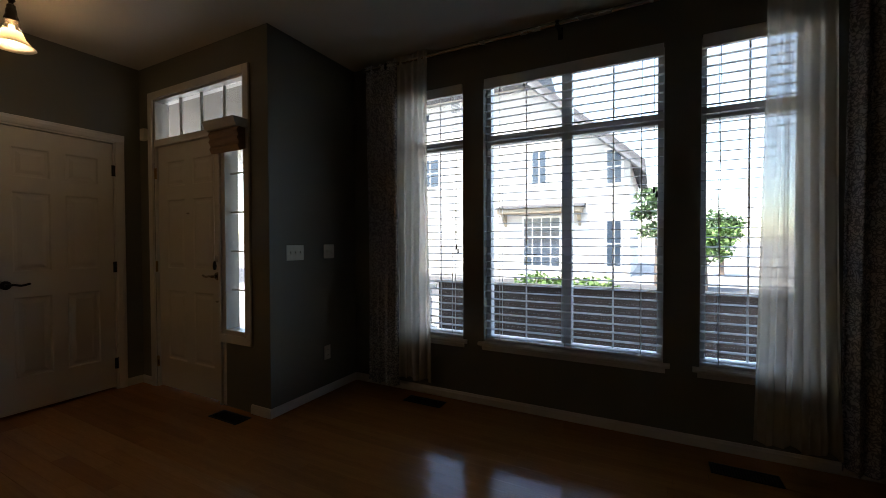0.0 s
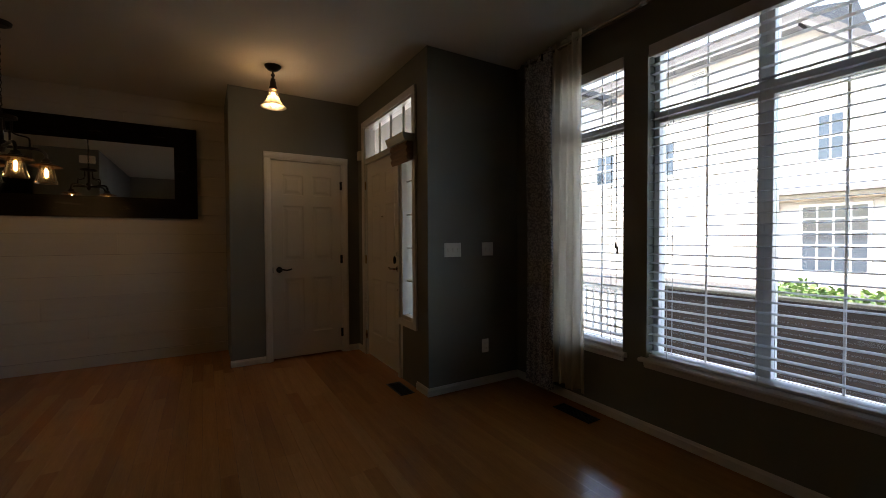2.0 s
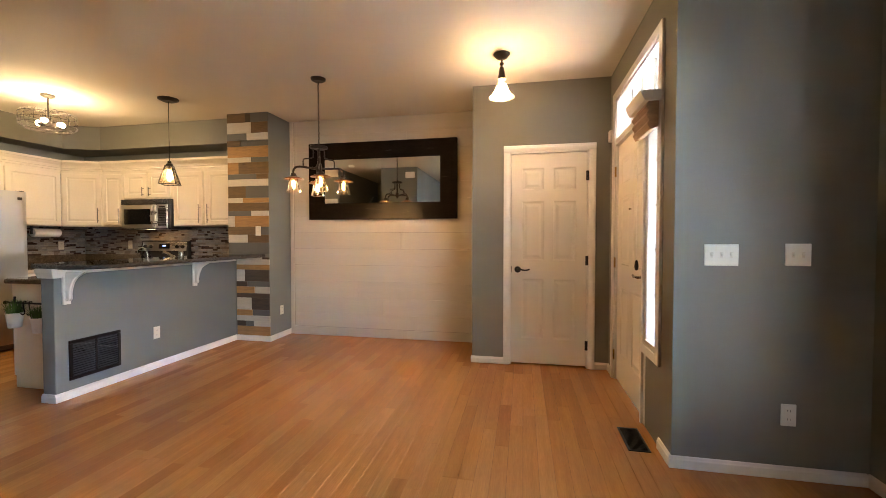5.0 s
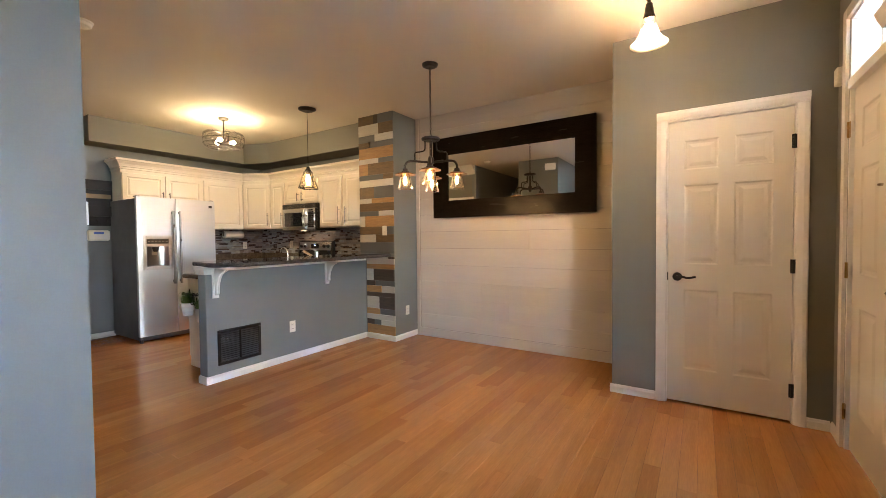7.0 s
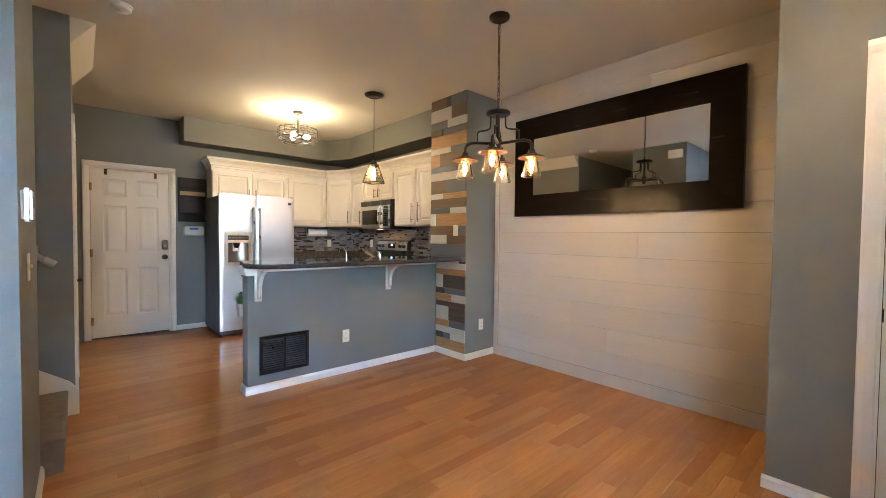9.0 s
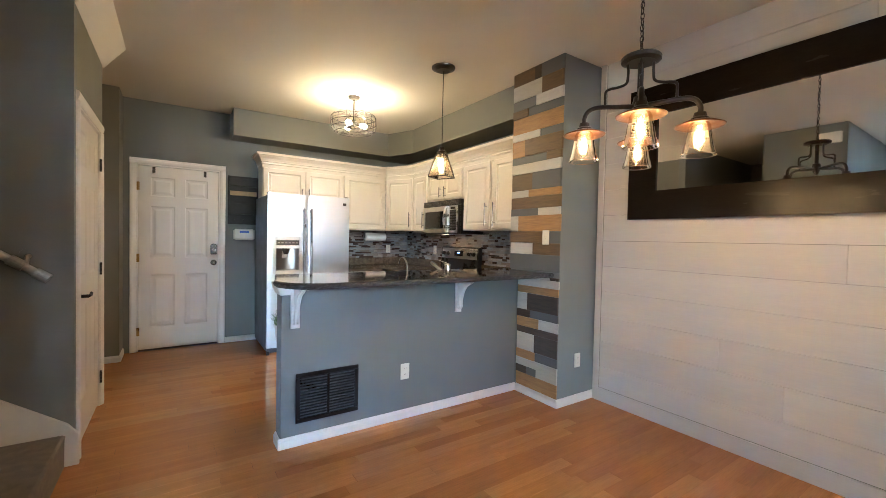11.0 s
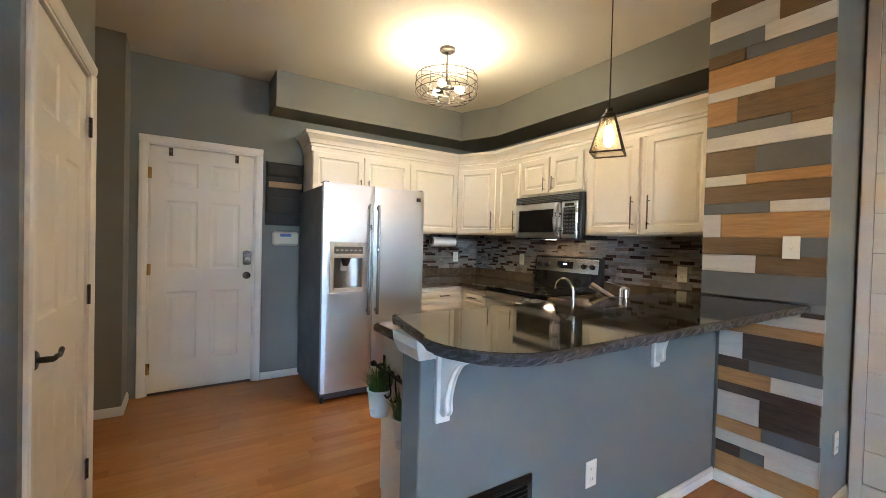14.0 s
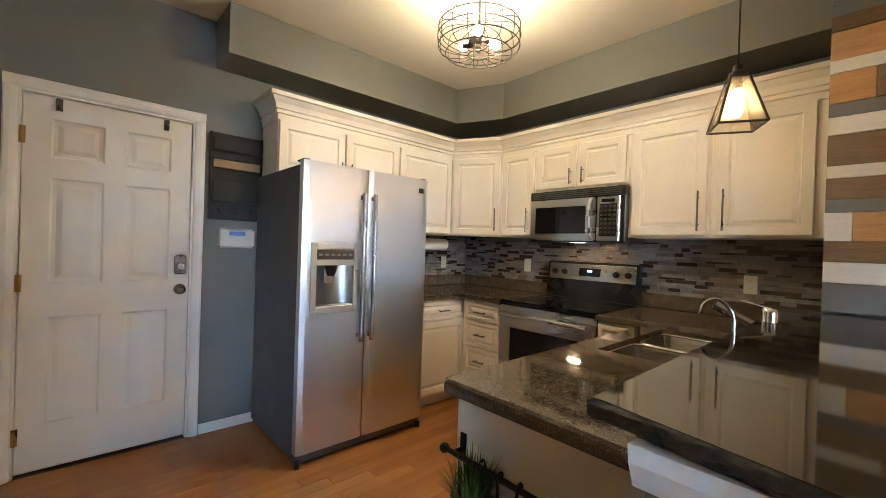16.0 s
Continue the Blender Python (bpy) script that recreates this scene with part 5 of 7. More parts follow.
part("handle", tube(B(), smooth_path([(0.150, -0.028, 1.385), (0.150, -0.058, 1.41), (0.150, -0.075, 1.53), (0.150, -0.058, 1.65), (0.150, -0.028, 1.675)], 7), 0.011, 10), M_STEEL, md, "curved steel handle", True)
cp = part("control_panel", box(B(), 0.186, 0.352, -0.028, 0.0, 1.372, 1.686, 0.006), M_STEEL, mw, "brushed steel control panel")
part("display", box(B(), 0.222, 0.318, -0.0296, -0.0275, 1.645, 1.668), M_GLOSSBLACK, cp)
part("key_field", box(B(), 0.208, 0.332, -0.0292, -0.0275, 1.405, 1.634, 0.0006), M_BLACKPL, cp)
part("edge", box(B(), 0.354, 0.387, -0.024, 0.0, 1.372, 1.686, 0.004), M_BLACKPL, mw)
bmk = box(B(), -0.0105, 0.0105, -0.0012, 0.0, -0.0075, 0.0075, 0.002)
key = mesh_of("key", bmk, M_DKGREY)
for r in range(7):
    for c in range(4):
        ob = new("key", key)
        ob.parent = cp
        ob.location = (0.2245 + c * 0.0305, -0.0293, 1.616 - r * 0.0305)
M_HOODLAMP = glow("hood lamp", (1.0, 0.75, 0.45), 0.05)
for x in (-0.055, 0.01):
    part("hood_lamp", box(B(), x, x + 0.045, 0.05, 0.07, 1.3575, 1.3615), M_HOODLAMP, mw)
hl = new("hood_light", bpy.data.lights.new("hood_light", "AREA"))
hl.data.shape, hl.data.size, hl.data.size_y = "RECTANGLE", 0.02, 0.10
hl.data.energy, hl.data.color = 0.02, WARM
hl.location = (-2.905, -2.604, 1.3555)

# ---- wall planks on the column ----
M_PK = {
    "w": material("whitewashed plank", (0.49, 0.465, 0.42), 0.6, vary=0.12, scale=4, fine=30, bump=0.25, stretch=(2, 2, 14), island=0.05, dist=0.002),
    "g": material("grey painted plank", (0.102, 0.106, 0.106), 0.6, vary=0.12, scale=4, fine=30, bump=0.25, stretch=(2, 2, 14), island=0.1, dist=0.002),
    "o": material("honey stained pine plank", (0.335, 0.181, 0.060), 0.5, vary=0.28, knots=0.55, scale=3, fine=11, bump=0.35, stretch=(1.2, 1.2, 12), island=0.12, dist=0.002),
    "b": material("walnut stained plank", (0.118, 0.073, 0.030), 0.5, vary=0.32, knots=0.5, scale=3, fine=11, bump=0.35, stretch=(1.2, 1.2, 12), island=0.18, dist=0.002),
    "d": material("dark stained plank", (0.05, 0.032, 0.022), 0.5, vary=0.5, knots=0.5, scale=3, fine=11, bump=0.35, stretch=(1.2, 1.2, 12), island=0.15, dist=0.002),
}
# tops of the courses and what each holds: stain, and how far along it reaches
UPPER = [(2.739, "b.45 d.58 g1"), (2.628, "w.60 b1"), (2.499, "g.49 w1"), (2.415, "b.33 g1"), (2.345, "o1"), (2.213, "w.58 g1"), (2.153, "o.28 b1"), (2.014, "g.72 b1"), (1.951, "w1"), (1.869, "b.45 g1"), (1.727, "w.38 o1"), (1.669, "b1"), (1.571, "g.58 w1"), (1.511, "w.17 o1"), (1.380, "b.77 g1"), (1.285, "w.48 b1"), (1.189, "g1"), (1.056, "")]
LOWER = [(1.013, "w.80 d1"), (0.988, "w1"), (0.924, "o1"), (0.863, "w.26 d1"), (0.722, "d.33 g1"), (0.658, "o.55 w1"), (0.578, "d1"), (0.523, "w.45 d1"), (0.378, "o.48 g1"), (0.307, "w1"), (0.243, "d.27 g.52 w1"), (0.178, "o1"), (0.068, "")]
pk = thing("plank_cladding", pose(COLX, 0, 0), "mixed white, grey and brown reclaimed wood planks", "wall cladding")
rng = random.Random(5)
def lay(rows, y0, y1):
    for (z, spec), (z1, _) in zip(rows, rows[1:]):
        h = z - z1
        u = 0.0
        for s in spec.split():
            u1 = float(s[1:])
            a, b = y0 + (y1 - y0) * u, y0 + (y1 - y0) * u1
            t = rng.uniform(0.009, 0.017)
            ov = rng.uniform(-0.002, 0.006) if u1 == 1 else -0.0006
            bm = box(B(), 0.0005, t, -(b - a) / 2 + 0.0006, (b - a) / 2 + ov, -h / 2 + 0.0006, h / 2 - 0.0006, 0.0015)
            ob = part("plank", bm, M_PK[s[0]], pk)
            ob.location = (0, (a + b) / 2, z - h / 2)
            u = u1
lay(UPPER, COLY0, COLY1)
lay(LOWER, BARY + 0.02, COLY1)
# white strip along the underside of the bar
setting("trim_bar_strip", box(B(), COLX + 0.02, -0.801, BARY + 0.0005, BARY + 0.03, 0.988, 1.0135, 0.002), M_TRIM, "white strip under the bar top", "trim")
# ---- outside ----
M_GROUND = material("pale concrete and gravel ground", (0.36, 0.345, 0.32), 0.9, vary=0.2, scale=0.4, fine=8, bump=0.2)
M_STUCCO = material("white stucco siding", (0.50, 0.485, 0.455), 0.85, vary=0.06, scale=0.6, fine=20, bump=0.2)
M_BEIGE = material("beige house trim", (0.22, 0.185, 0.13), 0.7, vary=0.06, scale=1, fine=20, bump=0.05)
M_ROOF = material("grey roof shingles", (0.07, 0.07, 0.075), 0.85, vary=0.2, scale=2, fine=12, bump=0.4)
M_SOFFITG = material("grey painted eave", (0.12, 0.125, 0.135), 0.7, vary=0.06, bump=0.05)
M_DARKPANE = material("dark house pane", (0.03, 0.045, 0.065), 0.1, vary=0.2, scale=1, bump=0)
M_LEAF = material("green leaves", (0.075, 0.14, 0.03), 0.55, vary=0.3, scale=5, fine=30, bump=0.1, island=0.35)
M_LEAFD = material("dark green leaves", (0.05, 0.095, 0.03), 0.55, vary=0.3, scale=5, fine=30, bump=0.1, island=0.35)
M_BARK = material("grey brown bark", (0.12, 0.09, 0.07), 0.9, vary=0.3, scale=8, fine=40, bump=0.6, stretch=(1, 1, 0.3))
M_ASPH = material("asphalt street", (0.06, 0.06, 0.062), 0.9, vary=0.15, scale=1, fine=60, bump=0.2)
bm = B()
bmesh.ops.create_grid(bm, x_segments=8, y_segments=8, size=900)
bmesh.ops.translate(bm, vec=(0, 0, -0.35), verts=bm.verts)
setting("ground", bm, M_GROUND, "pale sunlit concrete drive and ground", "ground")
setting("road", box(B(), -80, 80, 11.5, 17.5, -0.45, -0.342), M_ASPH, "grey asphalt street in front of the houses", "road")
# porch deck, its boarded parapet, ceiling, posts and beam
setting("pavement_porch", box(B(), -4.2, 4.4, YN + 0.16, 6.2, -0.349, -0.06), M_GROUND, "concrete porch slab outside the door", "porch")
setting("pavement_entry", box(B(), -4.2, -0.85, YD + 0.13, YN + 0.155, -0.349, -0.06), M_GROUND, "concrete porch slab outside the door", "porch")
pf = thing("porch_parapet", pose(0, 6.02, 0), "dark brown boarded porch parapet with pale cap", "parapet")
pbm = box(B(), -2.75, 2.75, -0.012, 0.012, 0, 0.105, 0.003)
pmesh = mesh_of("board", pbm, M_FENCE)
for k in range(7):
    ob = new("board", pmesh)
    ob.parent = pf
    ob.location = (1.8, (-0.002, 0.002)[k % 2], -0.058 + k * 0.106)
part("cap", box(B(), -0.98, 4.6, -0.06, 0.06, 0.685, 0.715, 0.004), M_BEIGE, pf)
for x in (-0.9, 0.1, 1.2, 2.8, 4.45):
    part("post", box(B(), x - 0.045, x + 0.045, 0.014, 0.1, -0.058, 0.684, 0.003), M_FENCE, pf)
rl_ = thing("porch_railing", pose(0, 6.02, 0), "white baluster railing beside the porch parapet", "railing")
part("top_rail", box(B(), -2.9, -1.0, -0.03, 0.03, 0.60, 0.65, 0.004), M_TRIM, rl_)
part("bottom_rail", box(B(), -2.9, -1.0, -0.025, 0.025, 0.03, 0.07, 0.004), M_TRIM, rl_)
bal = mesh_of("baluster", box(B(), -0.015, 0.015, -0.015, 0.015, 0.0705, 0.5995, 0.002), M_TRIM)
for k in range(17):
    ob = new("baluster", bal)
    ob.parent = rl_
    ob.location = (-2.84 + k * 0.11, 0, 0)
for x in (-2.95, -1.95):
    part("post", box(B(), x - 0.04, x + 0.04, 0.0305, 0.1, -0.059, 0.72, 0.004), M_TRIM, rl_)
pr = thing("porch_roof", pose(0, 0, 0), "white boarded porch ceiling with beam above the entry", "porch roof")
# ceiling boards: the shade under the roof is put into their base colour
part("soffit_board", box(B(), -4.2, -0.842, YD + 0.125, 5.3, 2.62, 2.72), material("porch ceiling boards, shade in colour", (0.22, 0.20, 0.17), 0.7, vary=0.08, bump=0.05), pr)
part("beam", box(B(), -4.2, -0.85, 5.05, 5.25, 2.36, 2.619, 0.005), M_TRIM, pr)
part("side_beam", box(B(), -1.05, -0.85, YN + 0.16, 5.049, 2.36, 2.619, 0.005), M_TRIM, pr)
part("post", box(B(), -1.62, -1.42, 4.95, 5.15, -0.06, 2.359, 0.008), M_TRIM, pr)
part("roof_deck", box(B(), -4.4, -0.80, YD + 0.125, 5.5, 2.721, 2.78), M_ROOF, pr)
setting("wall_upper_house", box(B(), XW - 0.35, XE + 0.2, YS - 0.2, YN + 0.15, CEIL + 0.2, 5.6), M_STUCCO, "white upper storey of the house itself", "wall")
setting("wall_entry_outside", box(B(), -4.2, XC - 0.125, YD, YD + 0.12, -0.05, CEIL), M_STUCCO, "white outside wall beside the porch", "wall")


def house_window(parent, x, z, w, h, y, grid=(2, 2)):
    f = part("window", box(B(), x - w / 2 - 0.08, x + w / 2 + 0.08, y - 0.06, y + 0.02, z - 0.08, z + h + 0.08, 0.01), M_TRIM, parent)
    nx, nz = grid
    bmp = box(B(), -w / nx / 2 + 0.03, w / nx / 2 - 0.03, -0.075, -0.058, 0.03, h / nz - 0.03)
    me = mesh_of("pane", bmp, M_DARKPANE)
    for i in range(nx):
        for j in range(nz):
            ob = new("pane", me)
            ob.parent = f
            ob.location = (x - w / 2 + (i + 0.5) * w / nx, y, z + j * h / nz)


def house(name, x0, x1, y0, y1, eave, ridge, wins, label):
    h = thing(name, pose(0, 0, 0), label, "house")
    part("wall", box(B(), x0, x1, y0, y1, -0.36, eave), M_STUCCO, h)
    xm = (x0 + x1) / 2
    for s in (-1, 1):
        ex = x0 - 0.6 if s < 0 else x1 + 0.6
        drop = (ridge - eave) * 0.6 / ((x1 - x0) / 2)
        prof = [(ex, eave - drop), (xm, ridge), (xm, ridge + 0.22), (ex, eave - drop + 0.22)]
        part("roof", extrude_profile(B(), prof, y0 - 0.7, y1 + 0.5, "y"), M_ROOF, h)
    part("gable", extrude_profile(B(), [(x0, eave + 0.001), (x1, eave + 0.001), (xm, ridge - 0.25)], y0, y1, "y"), M_STUCCO, h)
    for w in wins:
        house_window(h, *w)
    return h


def street_house():
    """White two-storey front: level eave that turns down a long slope, glazed door under a deep hood."""
    y0, y1 = 20.5, 31.0
    h = thing("white_house", pose(0, 0, 0), "white two-storey house across the street", "house")
    part("wall", extrude_profile(B(), [(-15, -0.36), (0.75, -0.36), (0.75, 4.75), (-3.9, 8.95), (-15, 8.95)], y0, y1, "y"), M_STUCCO, h)
    sl = part("roof", extrude_profile(B(), [(1.35, 4.28), (-3.9, 9.02), (-3.9, 9.32), (1.35, 4.58)], y0 - 0.75, y1 + 0.3, "y"), M_ROOF, h)
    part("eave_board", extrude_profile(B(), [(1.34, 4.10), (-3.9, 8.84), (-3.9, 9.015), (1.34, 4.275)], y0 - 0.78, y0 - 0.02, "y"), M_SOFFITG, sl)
    tp_ = part("roof", extrude_profile(B(), [(y0 - 0.75, 9.02), (y0 - 0.75, 9.30), (25.7, 11.4), (y1 + 0.3, 9.30), (y1 + 0.3, 9.02)], -15.5, -3.91), M_ROOF, h)
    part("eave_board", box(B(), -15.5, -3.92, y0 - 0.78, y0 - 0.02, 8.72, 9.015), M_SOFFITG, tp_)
    for k in range(22):
        z = 0.05 + k * 0.40
        x1 = 0.74 if z < 4.7 else 0.75 - (z - 4.75) * 4.65 / 4.2
        part("siding_lap", box(B(), -15, x1, y0 - 0.022, y0 - 0.001, z, z + 0.03), M_STUCCO, h)
    for w in ((-3.22, 3.98, 0.70, 1.60), (0.10, 3.78, 0.62, 1.5), (0.10, 0.10, 0.62, 2.05), (-9.2, 4.2, 1.1, 1.5), (-12.4, 4.2, 1.1, 1.5)):
        house_window(h, *w, y0, (2, 2))
    vent = part("gable_vent", box(B(), -7.95, -7.35, y0 - 0.05, y0 + 0.02, 8.0, 8.6, 0.01), M_TRIM, h)
    slat = mesh_of("slat", box(B(), -0.26, 0.26, -0.075, -0.051, 0.0, 0.035), M_SOFFITG)
    for k in range(7):
        ob = new("slat", slat)
        ob.parent = vent
        ob.location = (-7.65, y0, 8.05 + k * 0.074)
    hood = part("door_hood", box(B(), -5.1, -1.2, y0 - 0.78, y0 + 0.02, 2.56, 2.78, 0.02), M_BEIGE, h)
    part("hood_roof", extrude_profile(B(), [(y0 - 0.86, 2.785), (y0 + 0.01, 2.785), (y0 + 0.01, 3.02)], -5.2, -1.1), M_ROOF, hood)
    for x in (-4.95, -1.4):
        part("hood_bracket", extrude_profile(B(), [(y0 - 0.6, 2.555), (y0 - 0.02, 1.95), (y0 - 0.02, 2.555)], x, x + 0.12), M_BEIGE, hood)
    house_window(h, -3.1, 0.05, 1.75, 2.32, y0, (4, 5))
    return h


street_house()
house("pale_house", 22, 34, 48, 60, 5.6, 8.6, [(25, 1.0, 1.2, 1.3, 48, (2, 2)), (30, 1.0, 1.2, 1.3, 48, (2, 2))], "pale house far down the street")


def leaf_cloud(bm, centre, radius, n, size, rng, flat=0.8):
    for _ in range(n):
        d = Vector((rng.gauss(0, 1), rng.gauss(0, 1), rng.gauss(0, 1))).normalized() * radius * rng.uniform(0.35, 1.0) ** 0.6
        d.z *= flat
        c = Vector(centre) + d
        m = Euler((rng.uniform(-1.2, 1.2), rng.uniform(-1.2, 1.2), rng.uniform(0, 6.28))).to_matrix()
        L, W = size * rng.uniform(0.7, 1.4), size * rng.uniform(0.3, 0.5)
        v = [bm.verts.new(c + m @ Vector(p)) for p in ((0, 0, 0), (W, L * 0.5, 0.1 * L), (0, L, 0), (-W, L * 0.5, 0.1 * L))]
        bm.faces.new(v)


def tree(x, y, h, r, mat, label, seed, leaf=0.22, n=1500):
    rng = random.Random(seed)
    t = thing("tree", pose(x, y, -0.35), label, "tree", "street trees")
    bm = cyl(B(), (0, 0, 0), (0, 0, h * 0.55), r * 0.09, r * 0.05, 10)
    for k in range(6):
        an = k * 1.05 + rng.uniform(-0.2, 0.2)
        tube(bm, smooth_path([(0, 0, h * (0.35 + 0.03 * k)), (r * 0.3 * math.cos(an), r * 0.3 * math.sin(an), h * (0.52 + 0.03 * k)), (r * 0.6 * math.cos(an), r * 0.6 * math.sin(an), h * (0.66 + 0.03 * k))], 3), r * 0.022, 6)
    part("trunk", bm, M_BARK, t)
    bm = B()
    for k in range(13):
        an, rr = k * 2.4, r * 0.62 * math.sqrt(rng.uniform(0.05, 1))
        leaf_cloud(bm, (rr * math.cos(an), rr * math.sin(an), h * rng.uniform(0.5, 0.9)), r * rng.uniform(0.3, 0.5), n // 13, leaf, rng)
    part("crown", bm, mat, t)


tree(1.75, 17.2, 3.7, 0.85, M_LEAFD, "small leafy street tree in sun", 31, 0.13, 1900)
tree(4.4, 23.0, 3.0, 1.1, M_LEAFD, "small green street tree", 32, 0.16)
tree(3.1, 16.2, 2.1, 0.95, M_LEAF, "low bushy green street tree", 35, 0.12, 1900)
tree(-15.0, 18.5, 6.0, 2.2, M_LEAFD, "tall green street tree", 33)
tree(16.0, 40.0, 6.5, 3.0, M_LEAFD, "tall green street tree", 34, 0.4)
for i, (x, y, r) in enumerate(((-0.6, 9.6, 0.42), (0.75, 8.3, 0.55), (0.15, 8.6, 0.42))):
    rng = random.Random(60 + i)
    s = thing("shrub", pose(x, y, -0.35), "bright green leafy shrub beyond the porch", "shrub", "front shrubs")
    bm = B()
    for k in range(7):
        an = k * 0.9
        tube(bm, [(0.03 * math.cos(an), 0.03 * math.sin(an), 0), (r * 0.5 * math.cos(an), r * 0.5 * math.sin(an), 0.7)], 0.012, 5)
    part("stems", bm, M_BARK, s)
    bm = B()
    leaf_cloud(bm, (0, 0, 0.62), r, 420, 0.10, rng, 0.75)
    part("leaves", bm, M_LEAF, s)
# parked car down the street
M_CAR = material("dark blue car paint", (0.03, 0.05, 0.09), 0.2, 0.3, vary=0.05, bump=0, coat=0.5)
car = thing("parked_car", pose(11.0, 20.0, -0.342), "dark blue car parked by the street", "car")
prof = [(-2.2, 0.35), (-2.2, 0.75), (-1.6, 0.9), (-1.0, 1.4), (0.7, 1.42), (1.5, 0.95), (2.15, 0.8), (2.2, 0.35)]
part("body", extrude_profile(B(), prof, -0.85, 0.85, "y"), M_CAR, car)
part("window", extrude_profile(B(), [(-0.9, 0.95), (-0.85, 1.32), (0.65, 1.34), (1.2, 0.97)], -0.86, 0.86, "y"), M_DARKPANE, car)
for x in (-1.35, 1.35):
    for y in (-0.8, 0.8):
        part("wheel", cyl(B(), (x, y - 0.1, 0.32), (x, y + 0.1, 0.32), 0.32, n=20), M_BLACKPL, car)
# ---- boarded wall and mirror ----
sw = tagged(new("wall_boarded"), "white painted horizontal board wall", "wall", kind="structure")
sw.matrix_world = pose(XW - 0.0195, 0, 0)
zj = [0.1055] + [0.281 + 0.2062 * k for k in range(12)]
zj = [z for z in zj if z < CEIL - 0.03] + [CEIL]
splits = {1: 0.59, 2: 0.25, 5: 0.83, 8: -0.1, 11: 0.9}
for k, (a, b) in enumerate(zip(zj, zj[1:])):
    ys = [-0.6145] + ([splits[k]] if k in splits else []) + [YC - 0.001]
    for c, d in zip(ys, ys[1:]):
        part("board", box(B(), 0.0, 0.019, c + 0.0008, d - 0.0008, a + 0.0014, b - 0.0014, 0.0012), M_SHIP, sw)
mr = thing("mirror", pose(XW, 0.576, 1.954, 0, 0, 90), "long mirror in a wide espresso wood frame", "mirror")
W, H, F = 0.953, 0.478, 0.205
for nm, pts in (("frame_rail", [(-W, H), (W, H), (W - F, H - F), (-W + F, H - F)]), ("frame_rail", [(-W, -H), (-W + F, -H + F), (W - F, -H + F), (W, -H)]), ("frame_stile", [(-W, -H), (-W, H), (-W + F, H - F), (-W + F, -H + F)]), ("frame_stile", [(W, -H), (W - F, -H + F), (W - F, H - F), (W, H)])):
    bm = B()
    cx, cz = sum(p[0] for p in pts) / 4, sum(p[1] for p in pts) / 4
    fr_ = [bm.verts.new((x, -0.050 if abs(x) > W - 0.01 or abs(z) > H - 0.01 else -0.040, z)) for x, z in pts]
    bk = [bm.verts.new((x, -0.001, z)) for x, z in pts]
    bm.faces.new(fr_)
    bm.faces.new(bk[::-1])
    for k in range(4):
        bm.faces.new((fr_[k], bk[k], bk[(k + 1) % 4], fr_[(k + 1) % 4]))
    bmesh.ops.recalc_face_normals(bm, faces=bm.faces)
    part(nm, bm, M_ESPRESSO, mr)
part("mirror_glass", box(B(), -W + F - 0.01, W - F + 0.01, -0.030, -0.024, -H + F - 0.01, H - F + 0.01), M_MIRROR, mr)


# ---- lamps ----
M_BULB = glow("filament glow", (1.0, 0.58, 0.23), 5.2)
M_BULBP = glow("pendant bulb glow", (1.0, 0.60, 0.25), 0.8)
M_BULBE = glow("entry bulb glow", (1.0, 0.68, 0.38), 4.7)
M_BULBW = glow("warm bulb glow", (1.0, 0.74, 0.42), 5.0)
def thin_glass(name, tint, ior, haze):
    """A thin clear wall: straight through, slightly hazed, with a Fresnel gloss."""
    m = bpy.data.materials.new(name)
    m.use_nodes = True
    n, l = m.node_tree.nodes, m.node_tree.links
    n.remove(n["Principled BSDF"])
    tr, tl, gl = n.new("ShaderNodeBsdfTransparent"), n.new("ShaderNodeBsdfTranslucent"), n.new("ShaderNodeBsdfGlossy")
    m1, m2, fz = n.new("ShaderNodeMixShader"), n.new("ShaderNodeMixShader"), n.new("ShaderNodeFresnel")
    tr.inputs[0].default_value = (*tint, 1)
    tl.inputs[0].default_value = (0.95, 0.86, 0.68, 1)
    gl.inputs["Roughness"].default_value = 0.04
    fz.inputs["IOR"].default_value = ior
    m1.inputs[0].default_value = haze
    l.new(tr.outputs[0], m1.inputs[1])
    l.new(tl.outputs[0], m1.inputs[2])
    l.new(fz.outputs[0], m2.inputs[0])
    l.new(m1.outputs[0], m2.inputs[1])
    l.new(gl.outputs[0], m2.inputs[2])
    l.new(m2.outputs[0], n["Material Output"].inputs[0])
    return m


M_LGLASS = thin_glass("clear lamp glass", (0.99, 0.98, 0.96), 1.3, 0.006)
M_BGLASS = thin_glass("amber bulb glass", (1.0, 0.96, 0.88), 1.2, 0.02)
M_PGLASS = thin_glass("seeded pendant glass", (0.98, 0.95, 0.90), 1.5, 0.05)
M_COPPER = material("copper inside of lamp disc", (0.15, 0.072, 0.035), 0.40, 0.9, vary=0.1, bump=0.03)
M_BRONZE = material("dark bronze metal", (0.045, 0.038, 0.034), 0.4, 0.8, vary=0.2, fine=90, bump=0.1, dist=0.001)
M_AMBER = bpy.data.materials.new("frosted white lamp glass")
M_AMBER.use_nodes = True
_n, _l = M_AMBER.node_tree.nodes, M_AMBER.node_tree.links
_t, _x = _n.new("ShaderNodeBsdfTranslucent"), _n.new("ShaderNodeMixShader")
_t.inputs[0].default_value = (0.96, 0.90, 0.76, 1)
_n["Principled BSDF"].inputs["Base Color"].default_value = (0.98, 0.94, 0.86, 1)
_n["Principled BSDF"].inputs["Transmission Weight"].default_value = 0.0
